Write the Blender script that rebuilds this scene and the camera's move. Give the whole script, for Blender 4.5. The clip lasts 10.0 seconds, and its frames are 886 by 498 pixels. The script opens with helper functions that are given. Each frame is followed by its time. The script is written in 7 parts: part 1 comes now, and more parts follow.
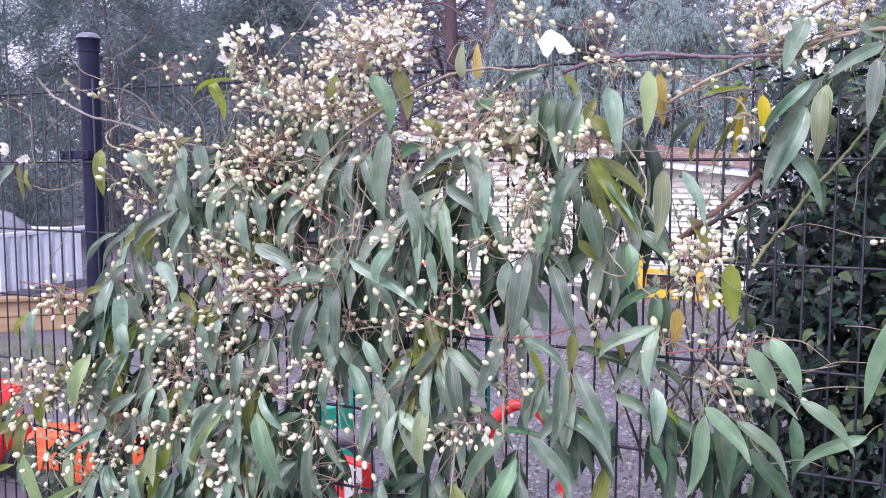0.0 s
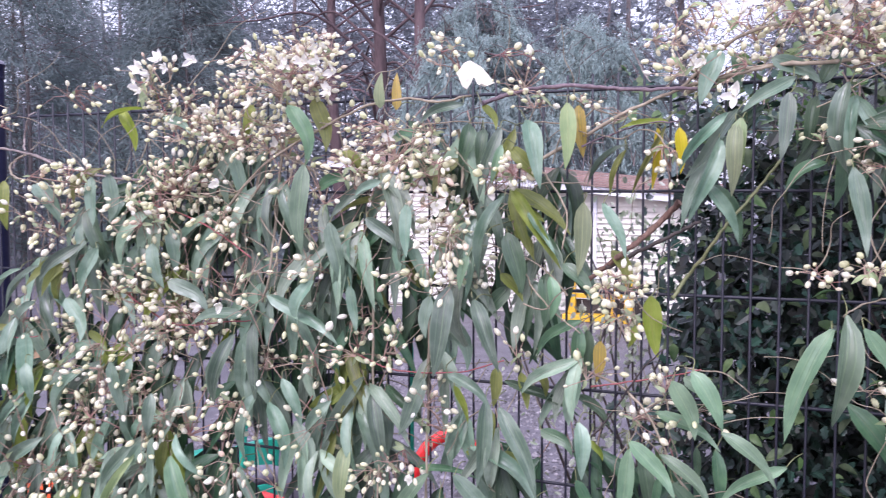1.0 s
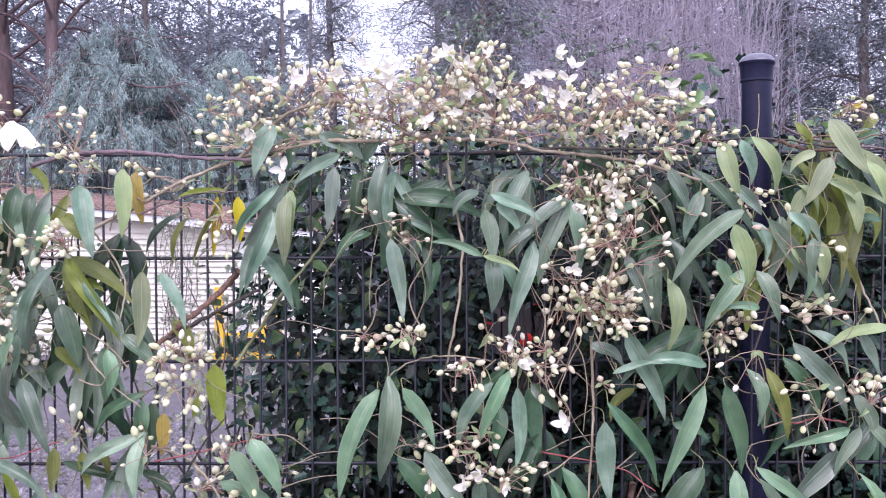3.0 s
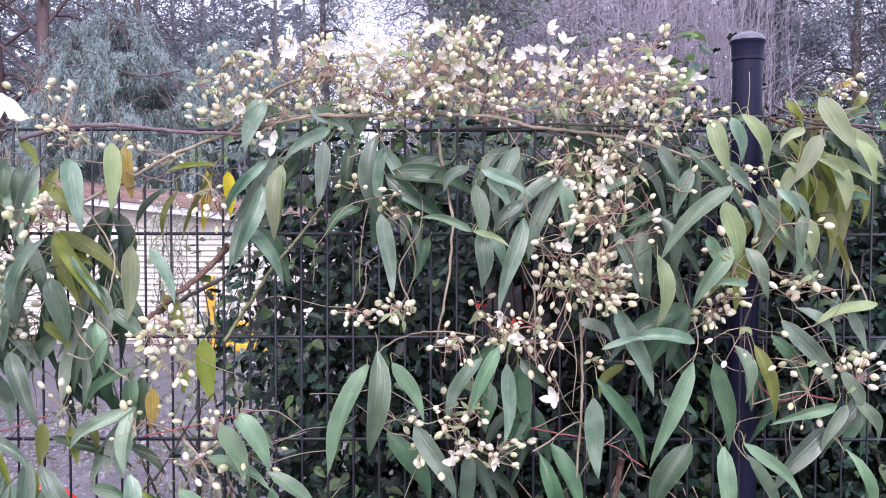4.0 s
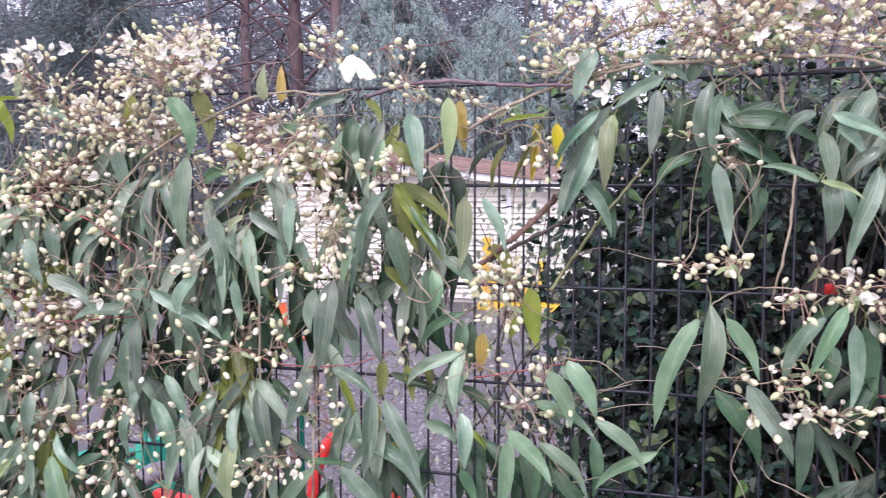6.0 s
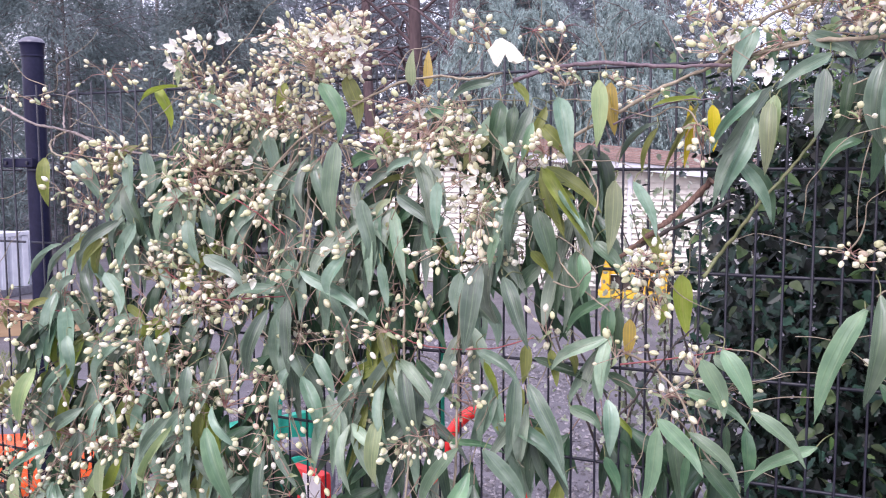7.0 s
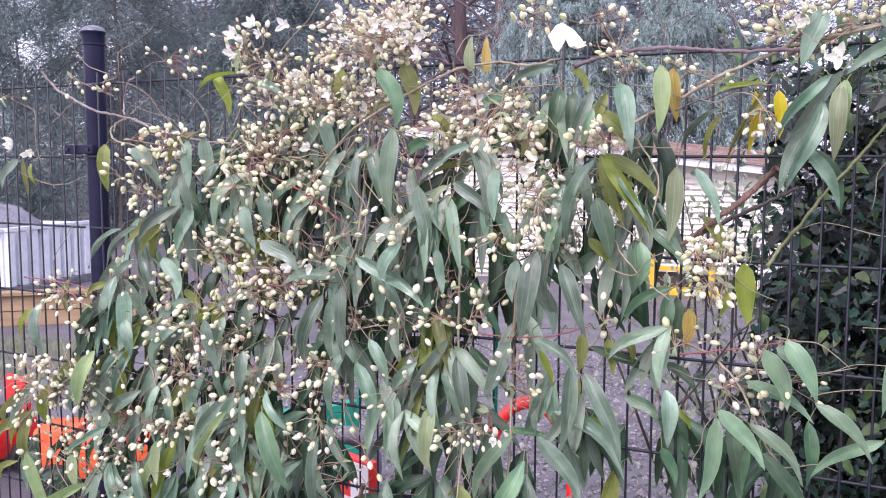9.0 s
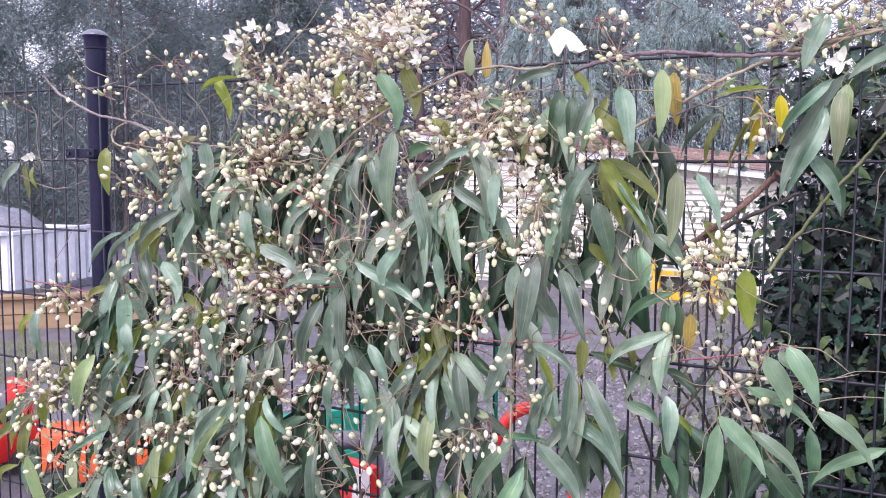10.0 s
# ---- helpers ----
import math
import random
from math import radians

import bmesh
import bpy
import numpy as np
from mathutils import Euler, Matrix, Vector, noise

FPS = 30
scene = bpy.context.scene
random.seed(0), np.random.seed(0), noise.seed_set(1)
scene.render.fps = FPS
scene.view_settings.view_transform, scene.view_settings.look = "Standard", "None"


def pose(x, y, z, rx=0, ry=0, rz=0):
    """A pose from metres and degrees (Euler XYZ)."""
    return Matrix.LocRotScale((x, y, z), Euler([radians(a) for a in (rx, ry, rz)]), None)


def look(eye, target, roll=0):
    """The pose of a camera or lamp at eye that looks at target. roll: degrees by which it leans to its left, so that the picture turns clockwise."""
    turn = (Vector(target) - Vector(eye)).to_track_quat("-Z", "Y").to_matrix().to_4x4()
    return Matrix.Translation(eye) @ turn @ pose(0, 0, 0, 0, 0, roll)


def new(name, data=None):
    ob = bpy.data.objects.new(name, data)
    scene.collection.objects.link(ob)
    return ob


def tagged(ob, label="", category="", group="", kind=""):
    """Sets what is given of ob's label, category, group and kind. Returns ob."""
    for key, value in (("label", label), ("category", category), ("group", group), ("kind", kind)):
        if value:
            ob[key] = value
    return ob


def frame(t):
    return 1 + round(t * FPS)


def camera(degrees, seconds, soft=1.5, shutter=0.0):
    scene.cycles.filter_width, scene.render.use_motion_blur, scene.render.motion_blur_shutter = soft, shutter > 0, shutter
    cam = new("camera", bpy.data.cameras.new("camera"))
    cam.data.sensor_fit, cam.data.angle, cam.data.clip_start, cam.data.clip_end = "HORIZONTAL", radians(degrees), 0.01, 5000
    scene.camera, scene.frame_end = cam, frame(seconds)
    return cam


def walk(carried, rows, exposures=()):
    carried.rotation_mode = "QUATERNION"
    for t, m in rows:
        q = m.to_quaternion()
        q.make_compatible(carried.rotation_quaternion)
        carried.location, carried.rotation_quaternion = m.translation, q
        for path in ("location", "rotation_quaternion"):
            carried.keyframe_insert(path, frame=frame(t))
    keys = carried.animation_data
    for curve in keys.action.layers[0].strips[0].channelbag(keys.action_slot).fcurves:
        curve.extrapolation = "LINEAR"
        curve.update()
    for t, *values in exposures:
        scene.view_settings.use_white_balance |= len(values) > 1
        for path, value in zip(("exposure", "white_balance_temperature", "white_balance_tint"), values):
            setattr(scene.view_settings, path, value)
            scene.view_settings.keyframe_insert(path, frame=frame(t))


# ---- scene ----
cam = camera(54.0, 10.0, soft=1.05, shutter=0.2)
PATH = [
    (0, (0.423, -1.755, 1.586), (-0.47, 0.024, 1.398), 0.0),
    (0.5, (0.435, -1.736, 1.596), (-0.455, 0.046, 1.422), -0.4),
    (1, (0.428, -1.708, 1.6), (-0.326, 0.14, 1.469), -0.2),
    (1.5, (0.489, -1.702, 1.631), (-0.044, 0.222, 1.526), 0.1),
    (2, (0.536, -1.702, 1.657), (0.264, 0.277, 1.575), -0.0),
    (2.5, (0.58, -1.699, 1.668), (0.485, 0.297, 1.602), -0.4),
    (3, (0.612, -1.674, 1.667), (0.603, 0.325, 1.607), -0.2),
    (3.2, (0.618, -1.669, 1.663), (0.631, 0.33, 1.604), -0.1),
    (4.3, (0.614, -1.677, 1.632), (0.612, 0.321, 1.54), 0.4),
    (4.5, (0.606, -1.678, 1.632), (0.566, 0.319, 1.528), 0.2),
    (5, (0.579, -1.692, 1.625), (0.387, 0.295, 1.496), 0.1),
    (5.5, (0.542, -1.699, 1.616), (0.148, 0.256, 1.474), -0.1),
    (6, (0.501, -1.691, 1.61), (-0.083, 0.215, 1.453), -0.1),
    (6.2, (0.488, -1.692, 1.611), (-0.163, 0.191, 1.445), -0.3),
    (7.5, (0.418, -1.73, 1.598), (-0.45, 0.061, 1.405), 0.2),
    (8, (0.41, -1.736, 1.592), (-0.471, 0.048, 1.396), 0.2),
    (8.5, (0.407, -1.732, 1.589), (-0.488, 0.044, 1.389), 0.2),
    (9, (0.41, -1.724, 1.587), (-0.5, 0.045, 1.389), 0.2),
    (9.5, (0.415, -1.717, 1.587), (-0.502, 0.048, 1.394), 0.3),
    (10, (0.416, -1.713, 1.587), (-0.504, 0.051, 1.399), 0.3),
]
walk(cam, [(t, look(eye, target, roll)) for t, eye, target, roll in PATH], exposures=[(0, 0.99, 5820, 32), (3.2, 0.93, 5830, 31), (5, 0.98, 6080, 30), (10, 0.99, 6020, 29)])

# ---- light ----
world = bpy.data.worlds.new("sky")
scene.world = world
world.use_nodes = True
wn, wl = world.node_tree.nodes, world.node_tree.links
sky = wn.new("ShaderNodeTexSky")
sky.sky_type, sky.sun_disc = "NISHITA", False
sky.sun_elevation, sky.sun_rotation = radians(38), radians(200)
sky.air_density, sky.dust_density, sky.ozone_density = 1.0, 4.0, 1.0
# a thin overcast evens out the blue of the clear sky
cloud = wn.new("ShaderNodeMixRGB")
cloud.inputs[0].default_value = 0.62
cloud.inputs[2].default_value = (8.2, 8.4, 9.0, 1)
wl.new(sky.outputs[0], cloud.inputs[1])
wl.new(cloud.outputs[0], wn["Background"].inputs[0])
wn["Background"].inputs[1].default_value = 0.13

sun = new("sun", bpy.data.lights.new("sun", "SUN"))
sun.data.energy, sun.data.angle, sun.data.color = 1.1, radians(25), (1.0, 0.96, 0.9)
sun.matrix_world = look((0.8, -2.6, 3.4), (0, 0, 0))
scene.view_settings.exposure = 0.25


# ---- materials ----
def nodes_of(name):
    m = bpy.data.materials.new(name)
    m.use_nodes = True
    return m, m.node_tree.nodes, m.node_tree.links, m.node_tree.nodes["Principled BSDF"]


def plain(name, a, b, scale=12.0, rough=0.6, metal=0.0, bump=0.15, vary=0.15, stretch=(1, 1, 1), grain=4.0, islands=False):
    """Two colours mixed by noise at two scales, with a fine relief, and a little difference from piece to piece."""
    m, n, l, p = nodes_of(name)
    co = n.new("ShaderNodeTexCoord")
    mp = n.new("ShaderNodeMapping")
    mp.inputs["Scale"].default_value = stretch
    l.new(co.outputs["Object"], mp.inputs[0])
    big, fine = n.new("ShaderNodeTexNoise"), n.new("ShaderNodeTexNoise")
    big.inputs["Scale"].default_value, fine.inputs["Scale"].default_value = scale, scale * grain
    big.inputs["Detail"].default_value = fine.inputs["Detail"].default_value = 4
    for t in (big, fine):
        l.new(mp.outputs[0], t.inputs["Vector"])
    add = n.new("ShaderNodeMath")
    add.operation = "MULTIPLY_ADD"
    add.inputs[1].default_value = 0.5
    half = n.new("ShaderNodeMath")
    half.operation = "MULTIPLY"
    half.inputs[1].default_value = 0.5
    l.new(big.outputs[0], half.inputs[0])
    l.new(fine.outputs[0], add.inputs[0])
    l.new(half.outputs[0], add.inputs[2])
    ramp = n.new("ShaderNodeValToRGB")
    ramp.color_ramp.elements[0].position, ramp.color_ramp.elements[1].position = 0.35, 0.65
    ramp.color_ramp.elements[0].color, ramp.color_ramp.elements[1].color = (*a, 1), (*b, 1)
    l.new(add.outputs[0], ramp.inputs[0])
    info = n.new("ShaderNodeObjectInfo")
    hsv = n.new("ShaderNodeHueSaturation")
    val = n.new("ShaderNodeMapRange")
    val.inputs["To Min"].default_value, val.inputs["To Max"].default_value = 1 - vary, 1 + vary
    rnd = n.new("ShaderNodeNewGeometry").outputs["Random Per Island"] if islands else info.outputs["Random"]
    l.new(rnd, val.inputs[0])
    l.new(val.outputs[0], hsv.inputs["Value"])
    l.new(ramp.outputs[0], hsv.inputs["Color"])
    l.new(hsv.outputs[0], p.inputs["Base Color"])
    p.inputs["Roughness"].default_value, p.inputs["Metallic"].default_value = rough, metal
    bmp = n.new("ShaderNodeBump")
    bmp.inputs["Strength"].default_value, bmp.inputs["Distance"].default_value = bump, 0.01
    l.new(fine.outputs[0], bmp.inputs["Height"])
    l.new(bmp.outputs[0], p.inputs["Normal"])
    return m


def leafy(name, top, under, rough=0.42, glow=0.25, veins=True, islands=False, spread=0.2):
    """A leaf: three pale lengthwise veins, blotches, satin gloss, and some light passing through."""
    m, n, l, p = nodes_of(name)
    uv = n.new("ShaderNodeUVMap")
    sep = n.new("ShaderNodeSeparateXYZ")
    l.new(uv.outputs[0], sep.inputs[0])
    co = n.new("ShaderNodeTexCoord")
    noise_a = n.new("ShaderNodeTexNoise")
    noise_a.inputs["Scale"].default_value, noise_a.inputs["Detail"].default_value = 26, 5
    geo = n.new("ShaderNodeNewGeometry")
    l.new(geo.outputs["Position"], noise_a.inputs["Vector"])
    mix = n.new("ShaderNodeMixRGB")
    mix.inputs[1].default_value, mix.inputs[2].default_value = (*top, 1), (*under, 1)
    ramp = n.new("ShaderNodeMapRange")
    ramp.inputs["From Min"].default_value, ramp.inputs["From Max"].default_value = 0.4, 0.68
    l.new(noise_a.outputs[0], ramp.inputs[0])
    l.new(ramp.outputs[0], mix.inputs[0])
    info = n.new("ShaderNodeObjectInfo")
    rnd = geo.outputs["Random Per Island"] if islands else info.outputs["Random"]
    hsv = n.new("ShaderNodeHueSaturation")
    for lo, hi, key in ((1 - spread, 1 + spread, "Value"), (0.485, 0.515, "Hue"), (0.8, 1.12, "Saturation")):
        r = n.new("ShaderNodeMapRange")
        r.inputs["To Min"].default_value, r.inputs["To Max"].default_value = lo, hi
        l.new(rnd, r.inputs[0])
        l.new(r.outputs[0], hsv.inputs[key])
    l.new(mix.outputs[0], hsv.inputs["Color"])
    colour = hsv.outputs[0]
    if veins:
        # distance to the nearest of the three veins, in leaf widths
        off = n.new("ShaderNodeMath")
        off.operation, off.inputs[1].default_value = "SUBTRACT", 0.5
        l.new(sep.outputs[0], off.inputs[0])
        side = n.new("ShaderNodeMath")
        side.operation = "ABSOLUTE"
        l.new(off.outputs[0], side.inputs[0])
        pong = n.new("ShaderNodeMath")
        pong.operation, pong.inputs[1].default_value = "SUBTRACT", 0.24
        l.new(side.outputs[0], pong.inputs[0])
        away = n.new("ShaderNodeMath")
        away.operation = "ABSOLUTE"
        l.new(pong.outputs[0], away.inputs[0])
        line = n.new("ShaderNodeMapRange")
        line.inputs["From Min"].default_value, line.inputs["From Max"].default_value = 0.0, 0.035
        line.inputs["To Min"].default_value, line.inputs["To Max"].default_value = 0.32, 0.0
        l.new(away.outputs[0], line.inputs[0])
        rib = n.new("ShaderNodeMapRange")
        rib.inputs["From Min"].default_value, rib.inputs["From Max"].default_value = 0.0, 0.045
        rib.inputs["To Min"].default_value, rib.inputs["To Max"].default_value = 0.65, 0.0
        l.new(side.outputs[0], rib.inputs[0])
        both = n.new("ShaderNodeMath")
        both.operation = "MAXIMUM"
        l.new(line.outputs[0], both.inputs[0])
        l.new(rib.outputs[0], both.inputs[1])
        vein = n.new("ShaderNodeMixRGB")
        vein.inputs[2].default_value = (min(1, top[0] * 1.7 + 0.06), min(1, top[1] * 1.5 + 0.06), min(1, top[2] * 1.5 + 0.03), 1)
        l.new(both.outputs[0], vein.inputs[0])
        l.new(colour, vein.inputs[1])
        # a pale rim along the margin
        rim = n.new("ShaderNodeMapRange")
        rim.inputs["From Min"].default_value, rim.inputs["From Max"].default_value = 0.43, 0.5
        rim.inputs["To Max"].default_value = 0.45
        l.new(side.outputs[0], rim.inputs[0])
        edge = n.new("ShaderNodeMixRGB")
        edge.inputs[2].default_value = vein.inputs[2].default_value
        l.new(rim.outputs[0], edge.inputs[0])
        l.new(vein.outputs[0], edge.inputs[1])
        colour = edge.outputs[0]
        bmp = n.new("ShaderNodeBump")
        bmp.inputs["Strength"].default_value, bmp.inputs["Distance"].default_value = 0.6, 0.002
        l.new(both.outputs[0], bmp.inputs["Height"])
        l.new(bmp.outputs[0], p.inputs["Normal"])
    l.new(colour, p.inputs["Base Color"])
    p.inputs["Roughness"].default_value = rough
    p.inputs["Specular IOR Level"].default_value = 0.75 if veins else 0.5
    tr = n.new("ShaderNodeBsdfTranslucent")
    l.new(colour, tr.inputs[0])
    ms = n.new("ShaderNodeMixShader")
    ms.inputs[0].default_value = glow
    l.new(p.outputs[0], ms.inputs[1])
    l.new(tr.outputs[0], ms.inputs[2])
    l.new(ms.outputs[0], n["Material Output"].inputs[0])
    return m


LEAF = {
    0: leafy("leaf_bluegreen", (0.114, 0.197, 0.13), (0.232, 0.325, 0.24), 0.3, 0.12, spread=0.4),
    1: leafy("leaf_dark", (0.058, 0.13, 0.066), (0.11, 0.205, 0.105), 0.34, 0.18, spread=0.3),
    2: leafy("leaf_olive", (0.2, 0.25, 0.045), (0.31, 0.35, 0.08), 0.45, 0.4, spread=0.3),
    3: leafy("leaf_yellow", (0.52, 0.42, 0.025), (0.68, 0.5, 0.035), 0.55, 0.4),
    4: leafy("leaf_green", (0.135, 0.24, 0.138), (0.21, 0.33, 0.195), 0.34, 0.2, spread=0.25),
    5: leafy("leaf_pale", (0.25, 0.335, 0.165), (0.34, 0.415, 0.205), 0.45, 0.28),
}
FILL_LEAF = {
    "blue": leafy("leaf_inner", (0.122, 0.206, 0.136), (0.248, 0.345, 0.252), 0.3, 0.12, islands=True, spread=0.42),
    # the dark tone also carries shade deep in the vine as colour
    "dark": leafy("leaf_inner_dark_shade", (0.03, 0.078, 0.04), (0.065, 0.135, 0.066), 0.36, 0.14, islands=True, spread=0.4),
    "pale": leafy("leaf_inner_pale", (0.22, 0.32, 0.218), (0.37, 0.47, 0.35), 0.34, 0.15, islands=True, spread=0.3),
    "olive": leafy("leaf_inner_olive", (0.19, 0.24, 0.045), (0.3, 0.345, 0.085), 0.42, 0.35, islands=True, spread=0.4),
}
HOLLY = leafy("shrub_leaf", (0.012, 0.035, 0.024), (0.033, 0.076, 0.05), 0.34, 0.05, veins=False, islands=True, spread=0.6)
HOLLY.node_tree.nodes["Principled BSDF"].inputs["Specular IOR Level"].default_value = 0.5


def bud_skin(name, islands):
    """Buds from blush and lime to cream and white, one by one, with a darker foot and faint ribs."""
    m, n, l, p = nodes_of(name)
    rnd = n.new("ShaderNodeNewGeometry").outputs["Random Per Island"] if islands else n.new("ShaderNodeObjectInfo").outputs["Random"]
    ramp = n.new("ShaderNodeValToRGB")
    ramp.color_ramp.elements[0].color = (0.84, 0.68, 0.54, 1)
    ramp.color_ramp.elements[1].color = (0.96, 0.95, 0.86, 1)
    for at, colour in ((0.06, (0.9, 0.85, 0.66)), (0.25, (0.82, 0.84, 0.54)), (0.5, (0.92, 0.9, 0.66)), (0.78, (0.95, 0.93, 0.75))):
        ramp.color_ramp.elements.new(at).color = (*colour, 1)
    l.new(rnd, ramp.inputs[0])
    sep = n.new("ShaderNodeSeparateXYZ")
    l.new(n.new("ShaderNodeUVMap").outputs[0], sep.inputs[0])
    foot = n.new("ShaderNodeMapRange")
    foot.inputs["From Max"].default_value, foot.inputs["To Min"].default_value, foot.inputs["To Max"].default_value = 0.25, 0.45, 0.0
    l.new(sep.outputs[1], foot.inputs[0])
    mix = n.new("ShaderNodeMixRGB")
    mix.inputs[2].default_value = (0.42, 0.4, 0.18, 1)
    l.new(foot.outputs[0], mix.inputs[0])
    l.new(ramp.outputs[0], mix.inputs[1])
    l.new(mix.outputs[0], p.inputs["Base Color"])
    p.inputs["Roughness"].default_value = 0.5
    rib = n.new("ShaderNodeTexWave")
    rib.inputs["Scale"].default_value = 1.6
    l.new(sep.outputs[0], rib.inputs["Vector"])
    bmp = n.new("ShaderNodeBump")
    bmp.inputs["Strength"].default_value, bmp.inputs["Distance"].default_value = 0.3, 0.002
    l.new(rib.outputs["Fac"], bmp.inputs["Height"])
    l.new(bmp.outputs[0], p.inputs["Normal"])
    tr = n.new("ShaderNodeBsdfTranslucent")
    l.new(mix.outputs[0], tr.inputs[0])
    ms = n.new("ShaderNodeMixShader")
    ms.inputs[0].default_value = 0.36
    l.new(p.outputs[0], ms.inputs[1])
    l.new(tr.outputs[0], ms.inputs[2])
    l.new(ms.outputs[0], n["Material Output"].inputs[0])
    return m


BUD = bud_skin("bud_cream", True)
BUD_ONE = bud_skin("bud_cream_single", False)
PETAL = leafy("petal_white", (0.84, 0.83, 0.73), (0.9, 0.89, 0.83), 0.6, 0.3, veins=False, spread=0.05)
PAPER = plain("paper_cream", (0.7, 0.67, 0.53), (0.79, 0.76, 0.63), 40, 0.7, bump=0.1, vary=0.05)
CENTRE = plain("stamen_cream", (0.72, 0.72, 0.5), (0.84, 0.82, 0.64), 200, 0.7)
STALK = plain("stalk_red", (0.31, 0.145, 0.13), (0.46, 0.39, 0.28), 9, 0.6)
STEM = {
    "tan": plain("stem_tan", (0.24, 0.2, 0.14), (0.38, 0.33, 0.24), 40, 0.7, stretch=(1, 1, 0.2)),
    "green": plain("stem_green", (0.14, 0.17, 0.07), (0.24, 0.25, 0.12), 40, 0.6),
    "grey": plain("stem_grey", (0.21, 0.175, 0.165), (0.36, 0.31, 0.285), 50, 0.75),
    "purple": plain("stem_purple", (0.1, 0.07, 0.085), (0.2, 0.15, 0.16), 50, 0.6),
    "red": plain("stem_red", (0.26, 0.06, 0.07), (0.36, 0.13, 0.12), 60, 0.55),
    "dark": plain("stem_dark", (0.035, 0.03, 0.03), (0.08, 0.065, 0.055), 50, 0.65),
    "bark": plain("stem_bark", (0.09, 0.05, 0.04), (0.24, 0.15, 0.11), 70, 0.85, bump=0.6, stretch=(1, 1, 0.3)),
}
WIRE = plain("black_coating", (0.011, 0.012, 0.021), (0.02, 0.022, 0.036), 90, 0.42, bump=0.05, vary=0.1)
POST = plain("post_coating", (0.009, 0.01, 0.03), (0.015, 0.016, 0.044), 30, 0.42, bump=0.04, vary=0.05)
POST.node_tree.nodes["Principled BSDF"].inputs["Specular IOR Level"].default_value = 0.22
ASPHALT = plain("asphalt", (0.07, 0.066, 0.076), (0.165, 0.155, 0.174), 3.5, 0.6, bump=0.8, grain=30)
GRASS = plain("grass_blade", (0.09, 0.13, 0.03), (0.2, 0.24, 0.06), 6, 0.7)
SIDING = plain("siding_white", (0.6, 0.585, 0.53), (0.71, 0.695, 0.635), 3, 0.55, bump=0.1, vary=0.05)
ROOFING = plain("roof_brown", (0.22, 0.145, 0.125), (0.34, 0.245, 0.22), 14, 0.85, bump=0.5)
YELLOW = plain("paint_yellow", (0.68, 0.4, 0.02), (0.8, 0.52, 0.04), 9, 0.45)
TIMBER = plain("timber_tan", (0.26, 0.165, 0.09), (0.42, 0.29, 0.17), 5, 0.7, stretch=(0.15, 1, 1), bump=0.3)
WHITEMETAL = plain("metal_white", (0.62, 0.64, 0.7), (0.74, 0.76, 0.81), 4, 0.45, vary=0.03)
TARP = plain("tarp_grey", (0.11, 0.11, 0.135), (0.21, 0.21, 0.245), 6, 0.6, bump=0.4)
ORANGE = plain("plastic_orange", (0.75, 0.09, 0.02), (0.85, 0.14, 0.03), 8, 0.35, bump=0.03)
RED = plain("plastic_red", (0.6, 0.02, 0.02), (0.72, 0.045, 0.035), 8, 0.35, bump=0.03)
WHITEPLASTIC = plain("plastic_white", (0.72, 0.7, 0.7), (0.8, 0.78, 0.78), 8, 0.35, bump=0.03)
TEAL = plain("plastic_teal", (0.01, 0.3, 0.2), (0.02, 0.4, 0.28), 8, 0.35, bump=0.03)
DARKWOOD = plain("dark_wood", (0.02, 0.018, 0.02), (0.045, 0.04, 0.042), 6, 0.7, bump=0.3, stretch=(1, 1, 0.15))
RUBBER = plain("rubber_black", (0.015, 0.015, 0.016), (0.03, 0.03, 0.032), 30, 0.7)
# NEEDLE and NEEDLE_TEAL are paled: the haze of distance is in their colour
NEEDLE = leafy("needle_hazed", (0.16, 0.184, 0.204), (0.28, 0.308, 0.336), 0.6, 0.2, veins=False, islands=True, spread=0.3)
NEEDLE_BLUE = leafy("needle_blue", (0.235, 0.33, 0.315), (0.4, 0.5, 0.48), 0.6, 0.2, veins=False, islands=True, spread=0.24)
NEEDLE_TEAL = leafy("needle_teal_hazed", (0.155, 0.21, 0.208), (0.26, 0.325, 0.318), 0.75, 0.3, veins=False, islands=True, spread=0.14)
NEEDLE_DARK = leafy("needle_deep", (0.105, 0.132, 0.148), (0.195, 0.23, 0.25), 0.6, 0.15, veins=False, islands=True, spread=0.35)
# darkened needles: shade within the cedar crowns, given as colour
NEEDLE_SHADE = leafy("needle_shade", (0.08, 0.11, 0.12), (0.15, 0.19, 0.2), 0.7, 0.1, veins=False, islands=True, spread=0.3)
BARK_RED = plain("bark_red", (0.085, 0.058, 0.063), (0.165, 0.115, 0.12), 5, 0.9, bump=0.7, stretch=(1, 1, 0.25))
BARK_GREY = plain("bark_grey", (0.09, 0.075, 0.075), (0.2, 0.17, 0.165), 6, 0.9, bump=0.7, stretch=(1, 1, 0.25))
STONE = plain("stone_grey", (0.1, 0.094, 0.104), (0.24, 0.226, 0.24), 30.0, 0.8, vary=0.6, islands=True)
PALE_LEAF = leafy("shrub_leaf_pale", (0.3, 0.37, 0.24), (0.68, 0.7, 0.6), 0.3, 0.2, veins=False, islands=True, spread=0.3)
# post coating greyed on the dome: the sky's reflection is in the colour
CAP_SKYLIT = plain("cap_skylit", (0.1, 0.1, 0.13), (0.16, 0.16, 0.2), 30, 0.3, bump=0.04, vary=0.05)
